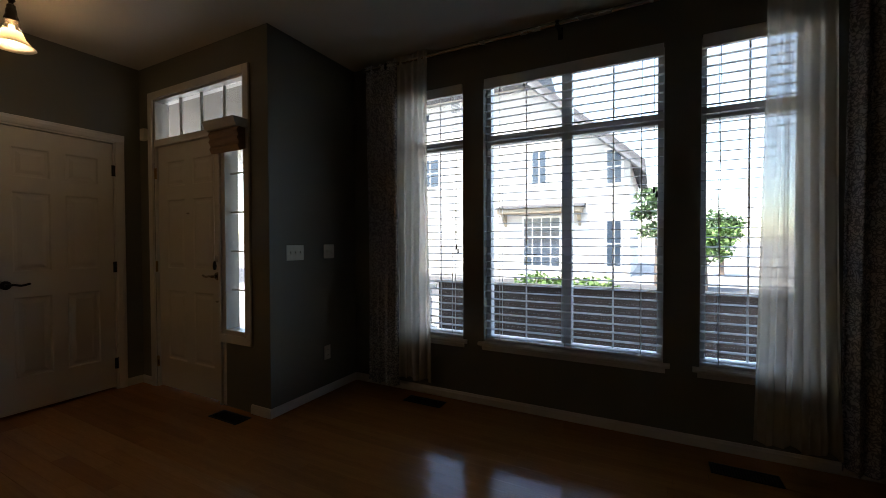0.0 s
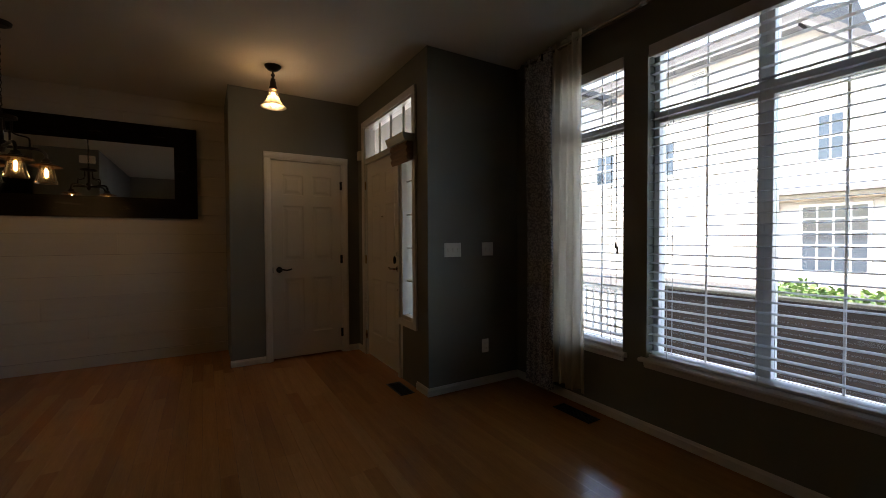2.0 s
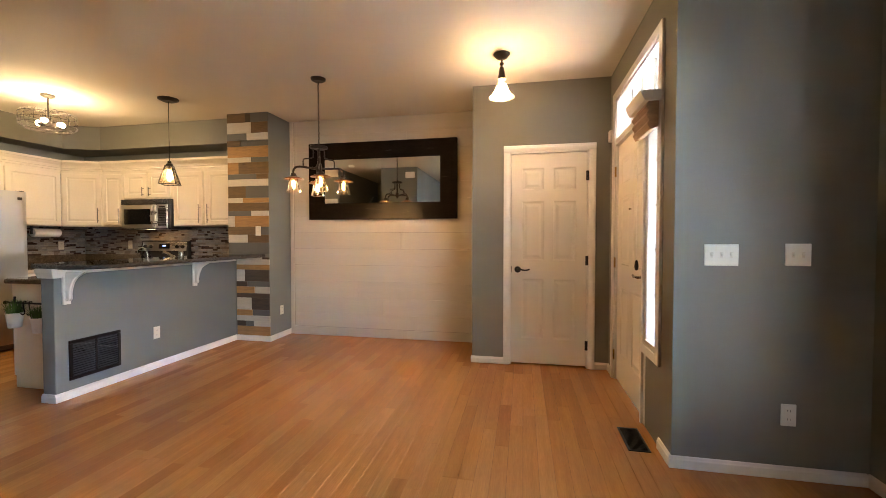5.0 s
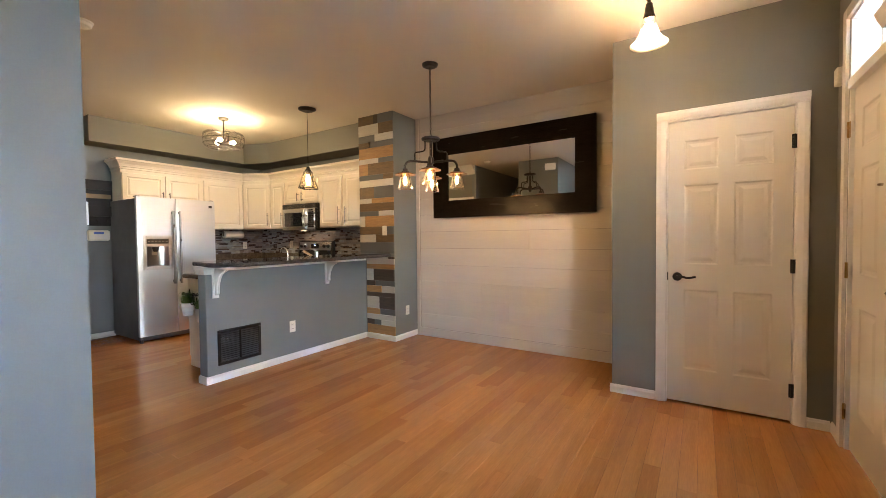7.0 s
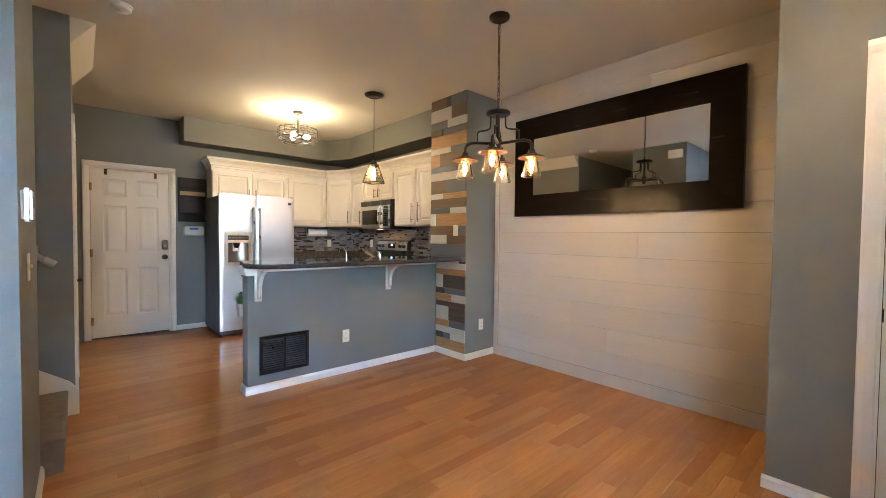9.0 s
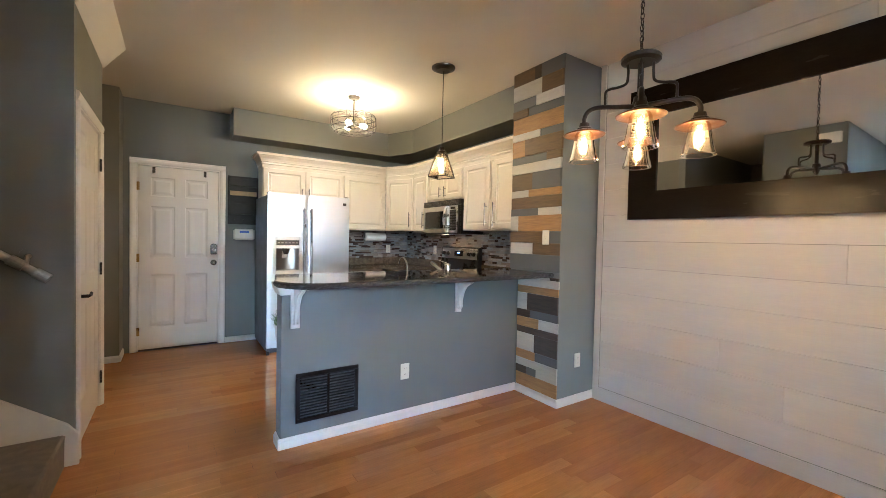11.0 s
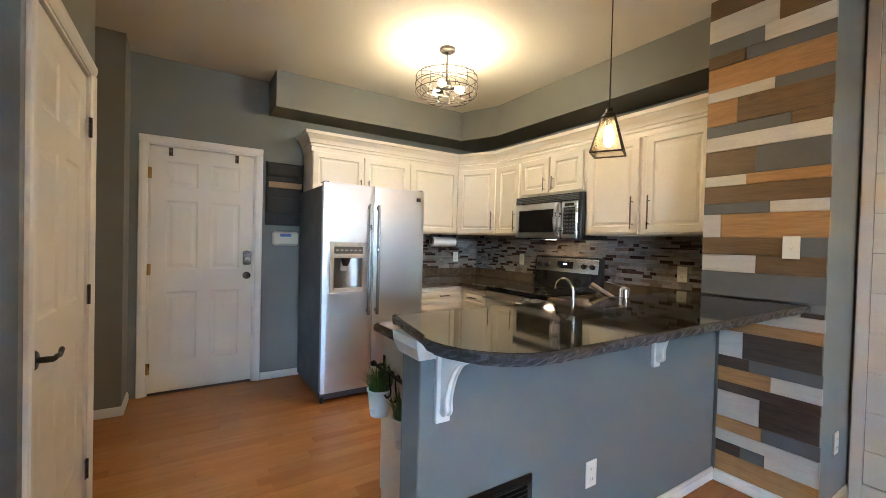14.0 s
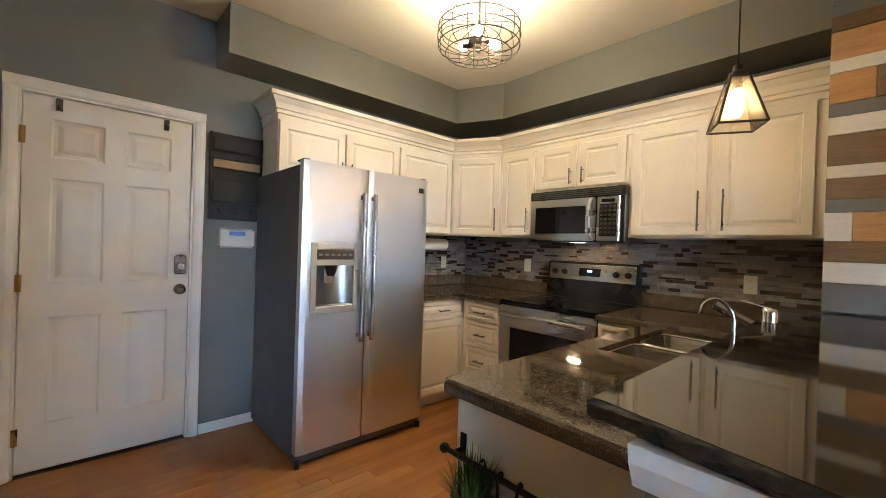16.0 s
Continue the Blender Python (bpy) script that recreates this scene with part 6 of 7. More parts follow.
_n["Principled BSDF"].inputs["Roughness"].default_value = 0.30
_n["Principled BSDF"].inputs["IOR"].default_value = 1.3
_x.inputs[0].default_value = 0.45
_l.new(_n["Principled BSDF"].outputs[0], _x.inputs[1])
_l.new(_t.outputs[0], _x.inputs[2])
_l.new(_x.outputs[0], _n["Material Output"].inputs[0])


def clear(ob):
    ob.visible_shadow = False
    return ob


def edison(parent, at, s=1.0, mat=None, clear_glass=False):
    """A hanging pear-shaped bulb; with clear glass its filament cage is a mesh of its own."""
    prof = [(0.010, 0.0), (0.014, -0.02), (0.019, -0.05), (0.020, -0.07), (0.016, -0.09), (0.008, -0.102), (0.0, -0.105)]
    bm = lathe(B(), [(q * s, z * s) for q, z in prof], 16, at)
    bmesh.ops.recalc_face_normals(bm, faces=bm.faces)
    if not clear_glass:
        return part("bulb", bm, mat, parent, "glowing filament bulb", True)
    bulb = clear(part("bulb", bm, M_BGLASS, parent, "clear pear-shaped filament bulb", True))
    bm = lathe(B(), [(q * s, z * s) for q, z in ((0.004, -0.022), (0.008, -0.030), (0.010, -0.050), (0.010, -0.068), (0.006, -0.082), (0.0, -0.084))], 12, at)
    bmesh.ops.recalc_face_normals(bm, faces=bm.faces)
    fil = new("filament", mesh_of("filament", bm, mat or M_BULB, True))
    fil.parent = parent
    return bulb


# entry lamp: bronze canopy, chain links, bell shade
en = thing("entry_lamp", pose(-1.709, 2.118, CEIL), "bronze ceiling lamp with frosted white bell glass shade", "ceiling lamp")
part("canopy", lathe(B(), [(0.0, -0.046), (0.022, -0.045), (0.042, -0.036), (0.058, -0.020), (0.068, -0.008), (0.068, -0.0005), (0.0, -0.0005)], 28), M_BRONZE, en, "", True)
bm = cyl(B(), (0, 0, -0.03), (0, 0, -0.15), 0.008)
lathe(bm, [(0.0, -0.065), (0.016, -0.070), (0.019, -0.082), (0.010, -0.094), (0.012, -0.105), (0.020, -0.112), (0.020, -0.124), (0.024, -0.140), (0.026, -0.165), (0.034, -0.19), (0.036, -0.205), (0.0, -0.205)], 20)
part("stem", bm, M_BRONZE, en)
bm = lathe(B(), [(0.046, -0.262), (0.060, -0.30), (0.088, -0.335), (0.106, -0.350), (0.104, -0.352), (0.086, -0.339), (0.057, -0.304), (0.043, -0.264)], 28)
shd = part("shade", bm, M_AMBER, en, "frosted white bell glass", True)
bm = lathe(B(), [(0.034, -0.196), (0.040, -0.22), (0.0455, -0.2615), (0.043, -0.2615), (0.037, -0.222), (0.031, -0.198)], 28)
clear(part("neck", bm, M_LGLASS, shd, "clear glass neck", True))
edison(en, (0, 0, -0.228), 1.15, M_BULBE)

# chandelier: oval plate on a chain, four arms with discs, clear shades
ch = thing("chandelier", pose(-1.882, 0.402, CEIL), "dark bronze four-light chandelier with clear glass shades", "chandelier")
part("canopy", lathe(B(), [(0.0, -0.028), (0.045, -0.028), (0.066, -0.016), (0.07, -0.0005), (0.0, -0.0005)], 24), M_BRONZE, ch)
link = B()
ringpts = [(0.008 * math.cos(a), 0, 0.016 * math.sin(a)) for a in [k * math.pi / 5 for k in range(11)]]
tube(link, ringpts, 0.0022, 5)
lm = mesh_of("chain_link", link, M_BRONZE)
for k in range(24):
    ob = new("chain_link", lm)
    ob.parent = ch
    ob.matrix_local = pose(0, 0, -0.043 - k * 0.0245, 0, 0, 90 * (k % 2))
part("power_cord", tube(B(), [(0.006 * math.sin(k * 1.1), 0.006 * math.cos(k * 1.1), -0.03 - k * 0.0305) for k in range(20)], 0.002, 5), M_BLACK, ch)
bm = lathe(B(), [(0.0, -0.630), (0.05, -0.630), (0.078, -0.634), (0.082, -0.640), (0.080, -0.652), (0.06, -0.660), (0.0, -0.660)], 28)
tube(bm, [(0.014 * math.cos(a), 0, -0.622 + 0.016 * math.sin(a)) for a in [k * math.pi / 6 for k in range(7)]], 0.004, 6)
part("top_plate", bm, M_BRONZE, ch)
bm = cyl(B(), (0, 0, -0.660), (0, 0, -0.86), 0.012)
lathe(bm, [(0.0, -0.80), (0.024, -0.805), (0.03, -0.83), (0.022, -0.86), (0.012, -0.885), (0.0, -0.89)], 18)
part("centre_post", bm, M_BRONZE, ch)
R = 0.226
for k in range(4):
    an = radians(32 + 90 * k)
    c, s = math.cos(an), math.sin(an)
    def at(r, z):
        return (r * c, r * s, z)
    arm = part("arm", tube(B(), smooth_path([at(0.012, -0.845), at(0.09, -0.838), at(0.165, -0.832), at(0.207, -0.842), at(R, -0.872), at(R, -0.905)], 5), 0.0105, 9), M_BRONZE, ch, "", True)
    part("brace", tube(B(), smooth_path([at(0.050, -0.66), at(0.050, -0.71), at(0.056, -0.74), at(0.085, -0.752), at(0.125, -0.757), at(0.140, -0.772), at(0.140, -0.83)], 4), 0.006, 7), M_BRONZE, arm, "", True)
    o = (R * c, R * s, 0)
    part("socket", lathe(B(), [(0.0, -0.895), (0.022, -0.898), (0.026, -0.915), (0.034, -0.922), (0.034, -0.935), (0.0, -0.935)], 16, o), M_BRONZE, arm)
    part("disc", lathe(B(), [(0.03, -0.928), (0.06, -0.935), (0.092, -0.950), (0.090, -0.953), (0.06, -0.940), (0.03, -0.934)], 24, o), M_COPPER, arm, "copper-coloured shade disc", True)
    clear(part("shade", lathe(B(), [(0.034, -0.940), (0.040, -0.952), (0.046, -0.985), (0.055, -1.035), (0.064, -1.066), (0.065, -1.072), (0.063, -1.075), (0.060, -1.071), (0.052, -1.036), (0.043, -0.986), (0.037, -0.954), (0.031, -0.942)], 28, o), M_LGLASS, arm, "clear tapered glass shade", True))
    edison(arm, (R * c, R * s, -0.942), 1.08, M_BULB, True)

# pendant over the bar: open bronze frame with glass sides
pd = thing("pendant_lamp", pose(-2.073, -1.452, CEIL, 0, 0, 28), "black pendant lamp with tapered glass cage", "pendant lamp")
part("canopy", lathe(B(), [(0.0, -0.03), (0.06, -0.03), (0.098, -0.012), (0.10, -0.0005), (0.0, -0.0005)], 28), M_BRONZE, pd)
part("power_cord", cyl(B(), (0, 0, -0.03), (0, 0, -0.68), 0.0035, n=8), M_BLACK, pd)
bm = lathe(B(), [(0.0, -0.665), (0.018, -0.668), (0.02, -0.69), (0.034, -0.70), (0.034, -0.715), (0.0, -0.715)], 18)
box(bm, -0.038, 0.038, -0.038, 0.038, -0.725, -0.716, 0.002)
part("cap", bm, M_BRONZE, pd)
T0, T1, ZT, ZBm = 0.033, 0.082, -0.725, -0.918
corners = [(-1, -1), (1, -1), (1, 1), (-1, 1)]
for k in range(4):
    a, b = corners[k], corners[(k + 1) % 4]
    part("cage_bar", tube(B(), [(a[0] * T0, a[1] * T0, ZT), (a[0] * T1, a[1] * T1, ZBm)], 0.005, 6), M_BRONZE, pd)
    part("cage_bar", tube(B(), [(a[0] * T1, a[1] * T1, ZBm), (b[0] * T1, b[1] * T1, ZBm)], 0.005, 6), M_BRONZE, pd)
    q = 0.96
    bm = B()
    vs = [bm.verts.new(p) for p in ((a[0] * T0 * q, a[1] * T0 * q, ZT), (b[0] * T0 * q, b[1] * T0 * q, ZT), (b[0] * T1 * q, b[1] * T1 * q, ZBm), (a[0] * T1 * q, a[1] * T1 * q, ZBm))]
    f0 = bm.faces.new(vs)
    ex = bmesh.ops.extrude_face_region(bm, geom=[f0])
    inn = Vector((-(a[0] + b[0]) / 2, -(a[1] + b[1]) / 2, 0)) * 0.002
    bmesh.ops.translate(bm, vec=inn, verts=[v for v in ex["geom"] if isinstance(v, bmesh.types.BMVert)])
    bmesh.ops.recalc_face_normals(bm, faces=bm.faces)
    clear(part("glass_side", bm, M_PGLASS, pd))
part("socket", cyl(B(), (0, 0, -0.725), (0, 0, -0.765), 0.018), M_BRONZE, pd)
edison(pd, (0, 0, -0.755), 1.2, M_BULBP)

# caged ceiling lamp in the kitchen, like an old fan guard
fl = thing("cage_ceiling_lamp", pose(-1.725, -2.582, CEIL), "bronze wire-cage ceiling lamp with three bulbs", "ceiling lamp")
part("canopy", lathe(B(), [(0.0, -0.03), (0.04, -0.03), (0.058, -0.02), (0.06, -0.0005), (0.0, -0.0005)], 24), M_BRONZE, fl)
bm = cyl(B(), (0, 0, -0.03), (0, 0, -0.30), 0.007)
lathe(bm, [(0.0, -0.235), (0.03, -0.24), (0.034, -0.275), (0.02, -0.30), (0.0, -0.302)], 18)
part("stem", bm, M_BRONZE, fl)
RC = 0.23
def hoop(r, z, w=0.003):
    return tube(B(), [(r * math.cos(k * math.pi / 18), r * math.sin(k * math.pi / 18), z) for k in range(37)], w, 6)
for r, z in ((RC, -0.27), (RC * 0.985, -0.215), (RC * 0.985, -0.325), (RC * 0.80, -0.365), (RC * 0.25, -0.372)):
    part("cage_hoop", hoop(r, z), M_BRONZE, fl)
for k in range(16):
    an = k * math.pi / 8
    def at(r, z, tw=0.0):
        return (r * math.cos(an + tw), r * math.sin(an + tw), z)
    part("cage_wire", tube(B(), smooth_path([at(0.03, -0.19), at(RC * 0.6, -0.178, 0.05), at(RC * 0.93, -0.195, 0.1), at(RC, -0.27, 0.1), at(RC * 0.93, -0.345, 0.1), at(RC * 0.6, -0.37, 0.05), at(0.055, -0.372)], 3), 0.0022, 5), M_BRONZE, fl, "", True)
for k in range(3):
    an = radians(40 + 120 * k)
    c, s = math.cos(an), math.sin(an)
    part("socket", cyl(B(), (0.02 * c, 0.02 * s, -0.275), (0.065 * c, 0.065 * s, -0.285), 0.014), M_BRONZE, fl)
    bm = lathe(B(), [(0.012, 0.0), (0.017, 0.016), (0.025, 0.040), (0.024, 0.054), (0.014, 0.065), (0.0, 0.068)], 16)
    bmesh.ops.transform(bm, matrix=Matrix.Translation((0.065 * c, 0.065 * s, -0.285)) @ Vector((c, s, -0.15)).to_track_quat("Z", "Y").to_matrix().to_4x4(), verts=bm.verts)
    bmesh.ops.recalc_face_normals(bm, faces=bm.faces)
    part("bulb", bm, M_BULBW, fl, "glowing round bulb", True)

for k in range(5):
    an = radians(10 + 72 * k)
    c, s = math.cos(an), math.sin(an)
    bm = box(B(), 0.03, 0.10, -0.016, 0.016, -0.0015, 0.0015, 0.001)
    bmesh.ops.transform(bm, matrix=Matrix.Translation((0, 0, -0.31)) @ Matrix.Rotation(an, 4, "Z") @ Matrix.Rotation(radians(28), 4, "X"), verts=bm.verts)
    part("fan_blade", bm, M_BRONZE, fl)
# ---- plates and small wall fittings ----
def plate(kind, m, gangs=1, toggles=True, label="ivory light switch plate on the wall", h=0.114):
    w = 0.070 + 0.046 * (gangs - 1)
    p = thing(kind, m, label, "switch" if toggles else "outlet", "wall plates")
    part("cover", box(B(), -w / 2, w / 2, -0.006, -0.0004, -h / 2, h / 2, 0.0025), M_PLATE, p)
    for g in range(gangs):
        x = (g - (gangs - 1) / 2) * 0.046
        if toggles:
            part("toggle", box(B(), x - 0.005, x + 0.005, -0.016, -0.0055, -0.004, 0.012, 0.002), M_PLATE, p)
            part("slot", box(B(), x - 0.006, x + 0.006, -0.0068, -0.0058, -0.014, 0.014), M_CEIL, p)
        else:
            for z in (-0.022, 0.022):
                part("socket", box(B(), x - 0.017, x + 0.017, -0.008, -0.0058, z - 0.014, z + 0.014, 0.003), M_PLATE, p)
                for dx in (-0.006, 0.006):
                    part("slot", box(B(), x + dx - 0.001, x + dx + 0.001, -0.0086, -0.0079, z - 0.004, z + 0.006), M_BLACKPL, p)
    for z in (-h * 0.38, h * 0.38):
        part("screw", cyl(B(), (0, -0.0058, z), (0, -0.0068, z), 0.003, n=8), M_PLATE, p)
    return p


plate("light_switch", pose(XS, 3.315, 1.154, 0, 0, 90), 3)
plate("light_switch", pose(XS, 3.665, 1.157, 0, 0, 90), 2)
out = "white duplex outlet on the wall"
plate("outlet", pose(XS, 3.638, 0.332, 0, 0, 90), 1, False, out)
plate("outlet", pose(-1.586, BARY, 0.341, 0, 0, 180), 1, False, out)
plate("outlet", pose(-2.916, COLY1, 0.343, 0, 0, 180), 1, False, out)
plate("light_switch", pose(COLX + 0.0175, -0.812, 1.33, 0, 0, 90), 1, True, "ivory plate on the wood planks")
plate("outlet", pose(XK + 0.008, -3.247, 1.15, 0, 0, 90), 1, False, "ivory outlet on the mosaic tiles")
plate("outlet", pose(XK + 0.008, -1.584, 1.123, 0, 0, 90), 1, False, "ivory outlet on the mosaic tiles")
plate("outlet", pose(-2.852, YS + 0.008, 1.14, 0, 0, 180), 1, False, "ivory outlet on the mosaic tiles")
plate("light_switch", pose(XT, -0.20, 1.115, 0, 0, -90), 1)
tm = thing("thermostat", pose(XT, -0.02, 1.363, 0, 0, -90), "silver wall thermostat with dark screen", "thermostat")
part("case", box(B(), -0.055, 0.055, -0.032, -0.0004, -0.063, 0.063, 0.010, 3), material("silver plastic", (0.42, 0.43, 0.44), 0.35, 0.7, vary=0.03, bump=0), tm)
part("screen", box(B(), -0.035, 0.035, -0.0335, -0.0315, -0.01, 0.035), M_DKGREY, tm)
cm = thing("door_chime", pose(-2.262, YD, 2.165), "small white plastic box beside the door", "door chime")
part("case", box(B(), -0.032, 0.032, -0.035, -0.0004, -0.05, 0.05, 0.004), M_PLATE, cm)
sd = thing("smoke_detector", pose(0.012, -1.186, CEIL), "round white smoke detector on the ceiling", "smoke detector")
part("base", lathe(B(), [(0.0, -0.012), (0.062, -0.012), (0.066, -0.0005), (0.0, -0.0005)], 28), M_PLATE, sd)
part("cover", lathe(B(), [(0.0, -0.04), (0.03, -0.04), (0.035, -0.034), (0.046, -0.036), (0.056, -0.028), (0.058, -0.0121)], 28), M_PLATE, sd, "", True)


def register(x0, x1, y0, y1):
    r = thing("floor_register", pose((x0 + x1) / 2, (y0 + y1) / 2, 0.001), "dark bronze slotted floor register", "floor register", "floor registers")
    a, b = (x1 - x0) / 2, (y1 - y0) / 2
    bm = box(B(), -a, a, -b, -b + 0.014, 0, 0.005, 0.002)
    box(bm, -a, a, b - 0.014, b, 0, 0.005, 0.002)
    box(bm, -a, -a + 0.014, -b + 0.0142, b - 0.0142, 0, 0.005, 0.002)
    box(bm, a - 0.014, a, -b + 0.0142, b - 0.0142, 0, 0.005, 0.002)
    part("frame", bm, M_BLACK, r)
    part("well", box(B(), -a + 0.012, a - 0.012, -b + 0.012, b - 0.012, 0.0002, 0.0008), M_BLACKPL, r)
    n = int((2 * a - 0.03) / 0.013)
    sm = mesh_of("slat", box(B(), -0.003, 0.003, -b + 0.0145, b - 0.0145, 0.001, 0.004), M_BLACK)
    for k in range(n):
        ob = new("slat", sm)
        ob.parent = r
        ob.location = (-a + 0.02 + k * (2 * a - 0.04) / (n - 1), 0, 0)


register(-1.146, -0.846, 2.905, 3.03)
register(-0.075, 0.247, 3.775, 3.895)
register(1.92, 2.23, 3.70, 3.82)
gr = thing("return_air_grille", pose(-1.027, BARY, 0.294, 0, 0, 180), "black louvred return-air grille in the bar wall", "grille")
a, b = 0.203, 0.155
bm = box(B(), -a, a, -0.012, -0.0005, b - 0.026, b, 0.003)
box(bm, -a, a, -0.012, -0.0005, -b, -b + 0.026, 0.003)
box(bm, -a, -a + 0.026, -0.0118, -0.0005, -b + 0.0262, b - 0.0262, 0.002)
box(bm, a - 0.026, a, -0.0118, -0.0005, -b + 0.0262, b - 0.0262, 0.002)
box(bm, -0.008, 0.008, -0.0116, -0.0005, -b + 0.0264, b - 0.0264, 0.002)
part("frame", bm, M_BLACK, gr)
part("backing", box(B(), -a + 0.02, a - 0.02, -0.0018, -0.0008, -b + 0.02, b - 0.02), M_BLACKPL, gr)
bm = box(B(), -0.083, 0.083, -0.001, 0.001, -0.008, 0.008)
bmesh.ops.rotate(bm, cent=(0, 0, 0), matrix=Matrix.Rotation(radians(40), 3, "X"), verts=bm.verts)
M_LOUVRE = material("black enamelled louvre", (0.05, 0.05, 0.052), 0.4, vary=0.1, bump=0.02)
lv = mesh_of("louvre", bm, M_LOUVRE)
for k in range(14):
    for x in (-0.0925, 0.0925):
        ob = new("louvre", lv)
        ob.parent = gr
        ob.location = (x, -0.007, -b + 0.036 + k * 0.0183)

# door chime high on the wall end, seen in the mirror
ch = thing("door_chime", pose(XT - 0.0005, -0.03, 2.57, 0, 0, -90), "cream plastic door chime box on the wall", "door chime")
part("base", box(B(), -0.092, 0.092, -0.012, 0.0, -0.057, 0.057, 0.002), M_TRIM, ch)
part("cover", box(B(), -0.1, 0.1, -0.05, -0.0125, -0.062, 0.062, 0.006, 2), M_TRIM, ch)

# ---- stairs ----
M_CARPET = material("brown grey looped carpet", (0.20, 0.165, 0.13), 0.95, vary=0.35, scale=25, fine=260, bump=0.9, dist=0.006)
st = thing("stairs", pose(0.33, 0, 0), "carpeted stairs with white skirting board", "stairs", kind="structure")
prof = [(-0.028, 0), (-0.03, 0.15), (-0.034, 0.172), (-0.02, 0.18), (0.255, 0.18), (0.255, 0)]
for k in range(8):
    bm = extrude_profile(B(), [(z[0], z[1]) for z in prof], -1.555, -0.681, "y")
    ob = part("step", bm, M_CARPET, st)
    ob.location = (0.25 * k, 0, 0.18 * k + 0.001)
    if k:
        part("step_base", box(B(), 0.25 * k, 0.25 * k + 0.255, -1.555, -0.681, 0.001, 0.18 * k), M_SUB, st)
bm = extrude_profile(B(), [(-0.088, 0.002), (-0.088, 0.17), (-0.04, 0.235), (1.95, 1.66), (1.95, 1.3), (0.03, 0.002)], -1.579, -1.556, "y")
part("skirting", bm, M_TRIM, st, "white sloping skirting board")
M_GALV = material("galvanised pipe", (0.42, 0.43, 0.44), 0.38, 1.0, vary=0.18, scale=18, fine=90, bump=0.1, dist=0.001)
hr = thing("handrail", pose(0, 0, 0), "grey galvanised pipe handrail on the stair wall", "handrail")
rl = part("rail", tube(B(), [(0.365, -1.515, 1.055), (1.2, -1.515, 1.66), (2.1, -1.515, 2.31)], 0.02, 12), M_GALV, hr, "", True)
bm = lathe(B(), [(0.0, 0.012), (0.03, 0.011), (0.042, 0.004), (0.043, 0.0)], 22)
bmesh.ops.transform(bm, matrix=pose(0.44, -1.5795, 1.165, 90) @ pose(0, 0, 0, 180), verts=bm.verts)
bmesh.ops.transform(bm, matrix=Matrix.Translation((0.44, -1.5795, 1.165)) @ Matrix.Diagonal((1, -1, 1, 1)) @ Matrix.Translation((-0.44, 1.5795, -1.165)), verts=bm.verts)
bmesh.ops.recalc_face_normals(bm, faces=bm.faces)
part("rosette", bm, M_GALV, hr, "", True)
part("end_cap", cyl(B(), (0.352, -1.515, 1.046), (0.405, -1.515, 1.084), 0.026, n=16), M_GALV, hr)
part("coupling", cyl(B(), (0.445, -1.515, 1.113), (0.50, -1.515, 1.153), 0.027, n=16), M_GALV, hr)
part("bracket", tube(B(), smooth_path([(0.44, -1.578, 1.165), (0.44, -1.54, 1.16), (0.44, -1.516, 1.112)], 4), 0.011, 8), M_GALV, hr)

# ---- wall organiser, notice box, paper towels ----
M_NAVY = material("black painted wood", (0.012, 0.013, 0.016), 0.65, vary=0.2, scale=6, fine=40, bump=0.15, dist=0.001)
M_KRAFT = material("kraft paper envelopes", (0.32, 0.22, 0.13), 0.8, vary=0.15, bump=0.1)
og = thing("wall_organizer", pose(-0.892, YS, 1.43, 0, 0, 180), "black wooden mail organiser with letter pockets and hooks", "organizer")
part("back_board", box(B(), -0.165, 0.165, -0.012, -0.0005, 0.0, 0.58, 0.002), M_NAVY, og)
for x in (-0.165, 0.151):
    part("side_rail", box(B(), x, x + 0.014, -0.03, -0.0122, 0.0, 0.58, 0.002), M_NAVY, og)
part("pocket", box(B(), -0.150, 0.150, -0.055, -0.040, 0.46, 0.545, 0.002), M_NAVY, og)
part("pocket", box(B(), -0.150, 0.150, -0.062, -0.046, 0.12, 0.25, 0.002), M_NAVY, og)
part("shelf", box(B(), -0.150, 0.150, -0.060, -0.0125, 0.40, 0.412, 0.001), M_NAVY, og)
part("shelf", box(B(), -0.150, 0.150, -0.0455, -0.0125, 0.12, 0.132, 0.001), M_NAVY, og)
part("shelf", box(B(), -0.150, 0.150, -0.0395, -0.0125, 0.455, 0.465, 0.001), M_NAVY, og)
part("envelopes", box(B(), -0.145, 0.145, -0.045, -0.030, 0.345, 0.399, 0.001), M_KRAFT, og, "bundle of brown envelopes")
for x in (-0.1, 0.0, 0.1):
    part("hook", tube(B(), smooth_path([(x, -0.012, 0.075), (x, -0.022, 0.06), (x, -0.035, 0.045), (x, -0.04, 0.06)], 4), 0.005, 7), M_BLACK, og)
nb = thing("wall_box", pose(-0.905, YS, 1.307, 0, 0, 180), "white plastic control box with a blue label", "control box")
part("case", box(B(), -0.117, 0.117, -0.03, -0.0005, -0.068, 0.068, 0.02, 3), M_PLATE, nb)
M_LBL = material("blue label", (0.10, 0.18, 0.55), 0.4, vary=0.05, bump=0)
part("label_strip", box(B(), -0.05, 0.05, -0.0312, -0.0302, 0.018, 0.045), M_LBL, nb, "blue printed label")
part("lower_panel", box(B(), -0.085, 0.085, -0.0318, -0.0302, -0.045, 0.010, 0.001), M_TRIM, nb)
pt = thing("paper_towel", pose(-2.57, -3.90, 1.315), "white paper towel roll under the cabinet", "paper towel")
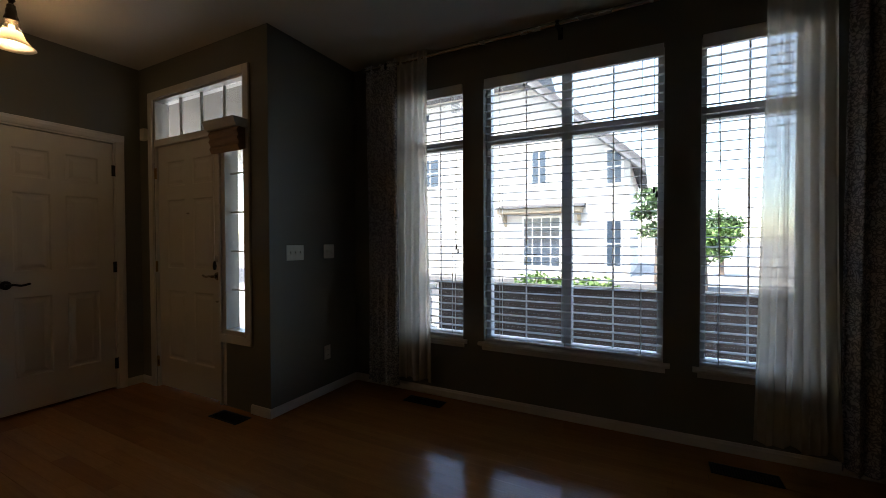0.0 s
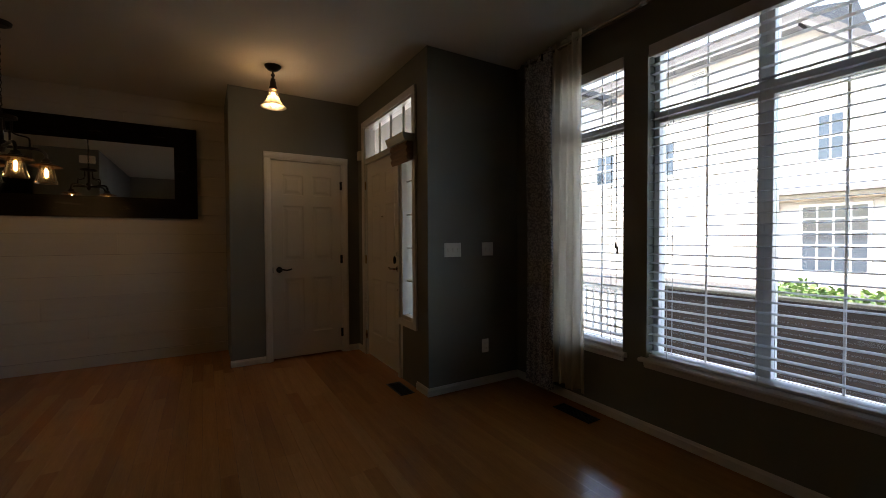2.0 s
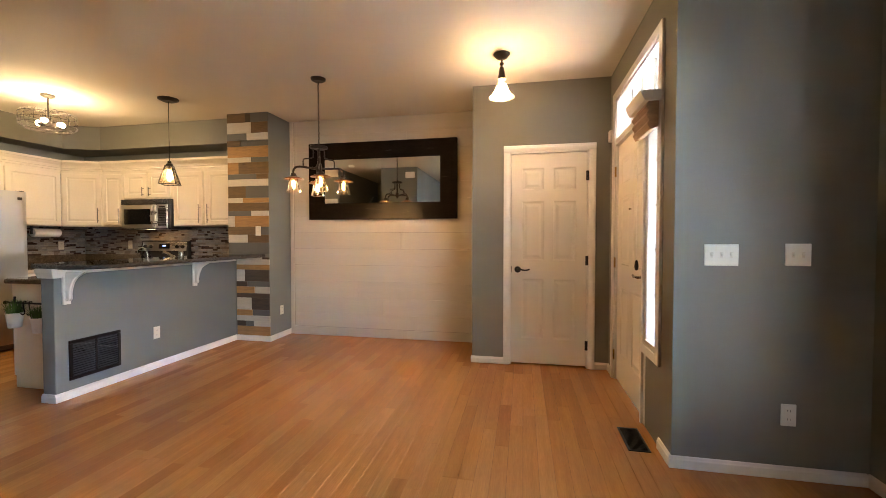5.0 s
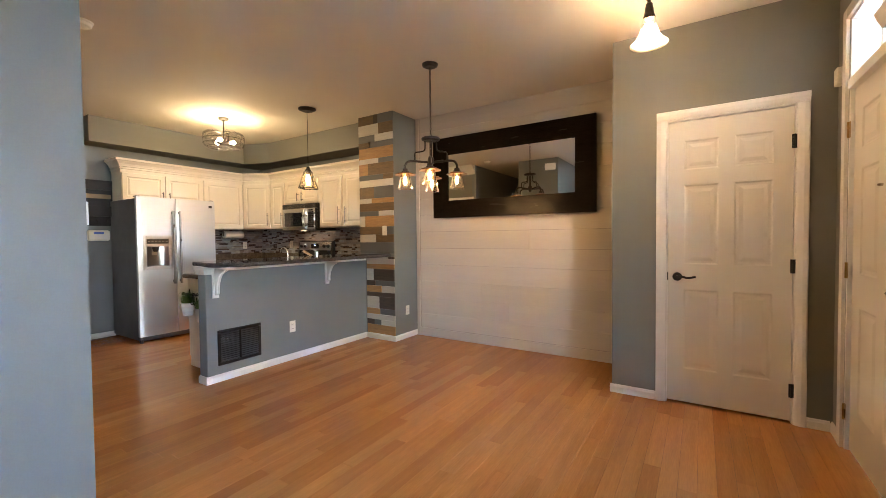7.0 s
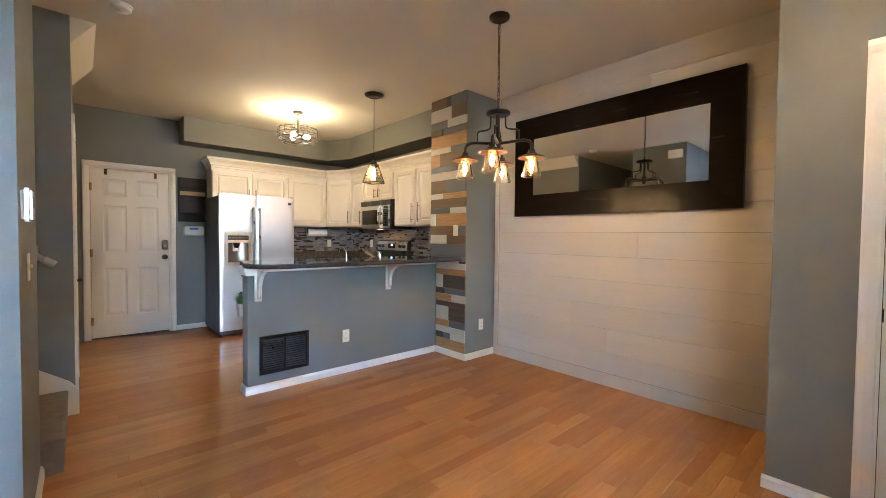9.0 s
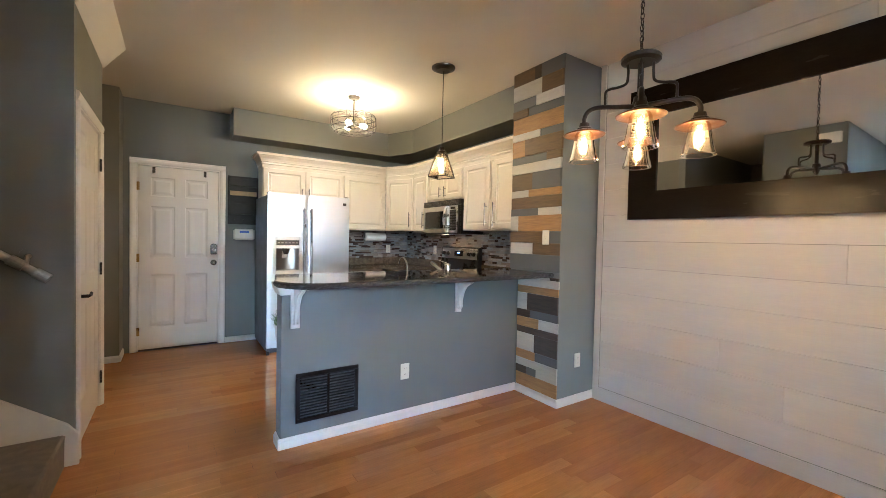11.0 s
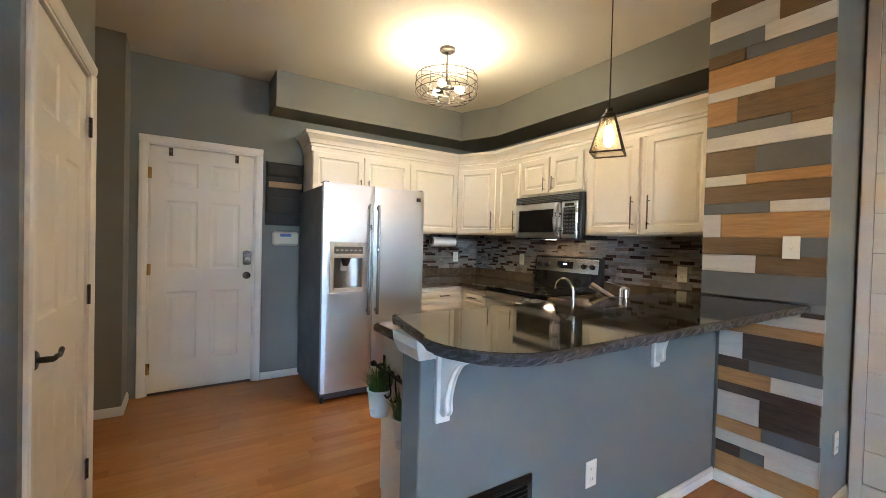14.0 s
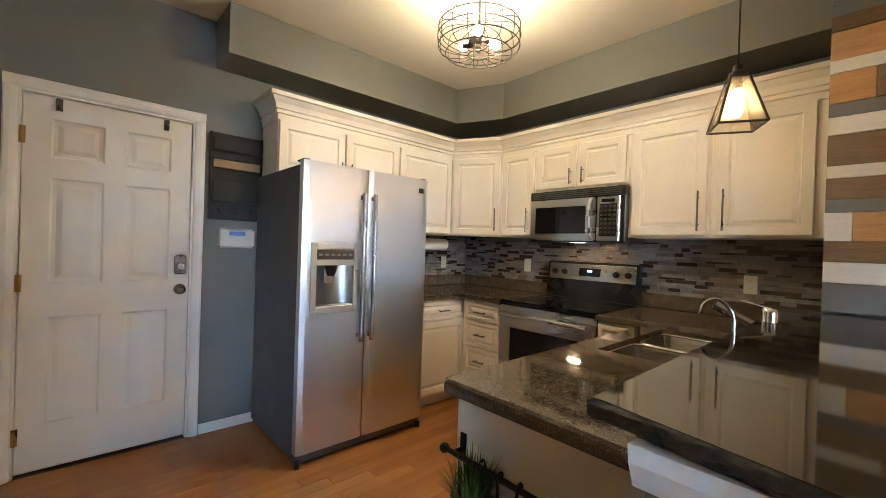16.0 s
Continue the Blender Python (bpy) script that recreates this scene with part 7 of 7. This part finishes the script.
M_PAPER = material("white paper", (0.8, 0.8, 0.79), 0.9, vary=0.04, fine=120, bump=0.3, dist=0.002)
part("roll", cyl(B(), (-0.15, 0, 0), (0.15, 0, 0), 0.055, n=24), M_PAPER, pt, "", False)
for x in (-0.158, 0.158):
    bm = box(B(), x - 0.004, x + 0.004, -0.02, 0.02, -0.02, 0.084, 0.001)
    part("holder", bm, M_ROD, pt)

# ---- rail with hanging pots on the peninsula's end ----
tr = thing("hanging_rail", pose(-0.9345, 0, 0.715), "black iron rail with hooks on the cabinet end", "rail")
part("rail", cyl(B(), (0.042, -1.866, 0), (0.042, -1.29, 0), 0.008, n=10), M_BLACK, tr)
for y in (-1.832, -1.32):
    bm = cyl(B(), (0.001, y, 0.0), (0.042, y, 0.0), 0.007)
    box(bm, 0.0005, 0.006, y - 0.012, y + 0.012, -0.035, 0.045, 0.002)
    part("bracket", bm, M_BLACK, tr)
for y in (-1.869, -1.287):
    part("finial", lathe(B(), [(0, -0.016), (0.012, -0.01), (0.016, 0), (0.012, 0.01), (0, 0.016)], 12, (0.042, y, 0)), M_BLACK, tr)
for y in (-1.66, -1.60, -1.40, -1.36):
    part("hook", tube(B(), smooth_path([(0.036, y, 0.008), (0.042, y, 0.018), (0.054, y, 0.01), (0.054, y, -0.03), (0.050, y + 0.004, -0.075), (0.068, y + 0.01, -0.09), (0.08, y + 0.008, -0.075)], 4), 0.004, 7), M_BLACK, tr)
M_POT = material("white glazed pot", (0.75, 0.75, 0.74), 0.3, vary=0.03, bump=0.02)
M_GRASS = material("artificial grass blades", (0.055, 0.12, 0.02), 0.5, vary=0.3, scale=10, fine=60, bump=0.1, island=0.4)
M_SOIL = material("dark potting soil", (0.03, 0.022, 0.016), 0.95, vary=0.4, fine=120, bump=0.8)
for i, (y, z) in enumerate(((-1.735, 0.520), (-1.48, 0.490))):
    pp = thing("potted_grass", pose(-0.868, y, z), "white hanging pot with green grass plant", "potted plant", "hanging pots")
    part("pot", lathe(B(), [(0.0, 0.0), (0.040, 0.0), (0.042, 0.004), (0.055, 0.112), (0.059, 0.114), (0.059, 0.121), (0.053, 0.121), (0.049, 0.10)], 28), M_POT, pp, "", True)
    part("soil", lathe(B(), [(0.0, 0.103), (0.0495, 0.102)], 20), M_SOIL, pp)
    part("hanger", tube(B(), smooth_path([(-0.056, 0, 0.117), (-0.060, 0, 0.15), (-0.045, 0, 0.205 + i * 0.03), (-0.028, 0, 0.207 + i * 0.03)], 4), 0.003, 6), M_BLACK, pp)
    rng = random.Random(80 + i)
    bm = B()
    for _ in range(260):
        a, r = rng.uniform(0, 6.28), 0.045 * math.sqrt(rng.random())
        h = rng.uniform(0.06, 0.135)
        le = rng.uniform(0.01, 0.06)
        d = Vector((math.cos(a + rng.uniform(-.6, .6)), math.sin(a + rng.uniform(-.6, .6)), 0))
        p = Vector((r * math.cos(a), r * math.sin(a), 0.102))
        s = Vector((-d.y, d.x, 0)) * 0.0022
        q1, q2 = p + d * le * 0.35 + Vector((0, 0, h * 0.6)), p + d * le + Vector((0, 0, h))
        v = [bm.verts.new(x) for x in (p - s, p + s, q1 + s * 0.8, q1 - s * 0.8, q2)]
        bm.faces.new(v[:4])
        bm.faces.new((v[3], v[2], v[4]))
    gr_ = part("grass", bm, M_GRASS, pp)
# ---- floor: oak strips laid east to west, over a dark bed ----
bm = B()
box(bm, XW - 0.02, XC, YS, YD, -0.05, -0.003)
box(bm, XC, 1.6, YS, YD, -0.05, -0.003)
box(bm, XS, XE, YL, YN, -0.05, -0.004)
floor = setting("floor", bm, M_SUB, "honey oak strip floor with satin finish", "floor")
PW = 0.0826
rng = random.Random(11)
LENS = [0.45, 0.6, 0.75, 0.9, 1.05, 1.2, 1.4]
board_mesh = {}
for L in LENS:
    for w in (PW,):
        bm = box(B(), 0, L - 0.0008, 0.0004, w - 0.0004, -0.012, 0.0, 0.0005)
        board_mesh[L] = mesh_of("board", bm, M_OAK)
rest = bmesh.new()
count = 0
y = YS
spans = []
while y < YN - 0.001:
    spans.append(y)
    y += PW
for y in spans:
    if y < YD - 0.02:
        x_lo, x_hi = XW - 0.02, 1.6 if y < YL else XE
    else:
        x_lo, x_hi = XS, XE
    x = x_lo - rng.uniform(0, 0.6)
    while x < x_hi:
        L = rng.choice(LENS)
        if -2.7 < x < 1.4 and -3.3 < y < 2.4 and count < 300 and x + L <= x_hi and x > x_lo and ((y < -2.0 and x > -1.6) or (y > -1.2 and x < 0.9)):
            ob = new("board", board_mesh[L])
            ob.parent = floor
            ob.location = (x, y, 0)
            count += 1
        else:
            a, b = max(x, x_lo), min(x + L, x_hi)
            if b - a > 0.02:
                m = Matrix.LocRotScale(((a + b) / 2 - 0.0006, y + PW / 2, -0.006), None, (b - a - 0.0008, PW - 0.0008, 0.012))
                bmesh.ops.create_cube(rest, size=1, matrix=m)
        x += L
ob = part("boards", rest, M_OAK, floor)
ob["kind"] = "stuff"
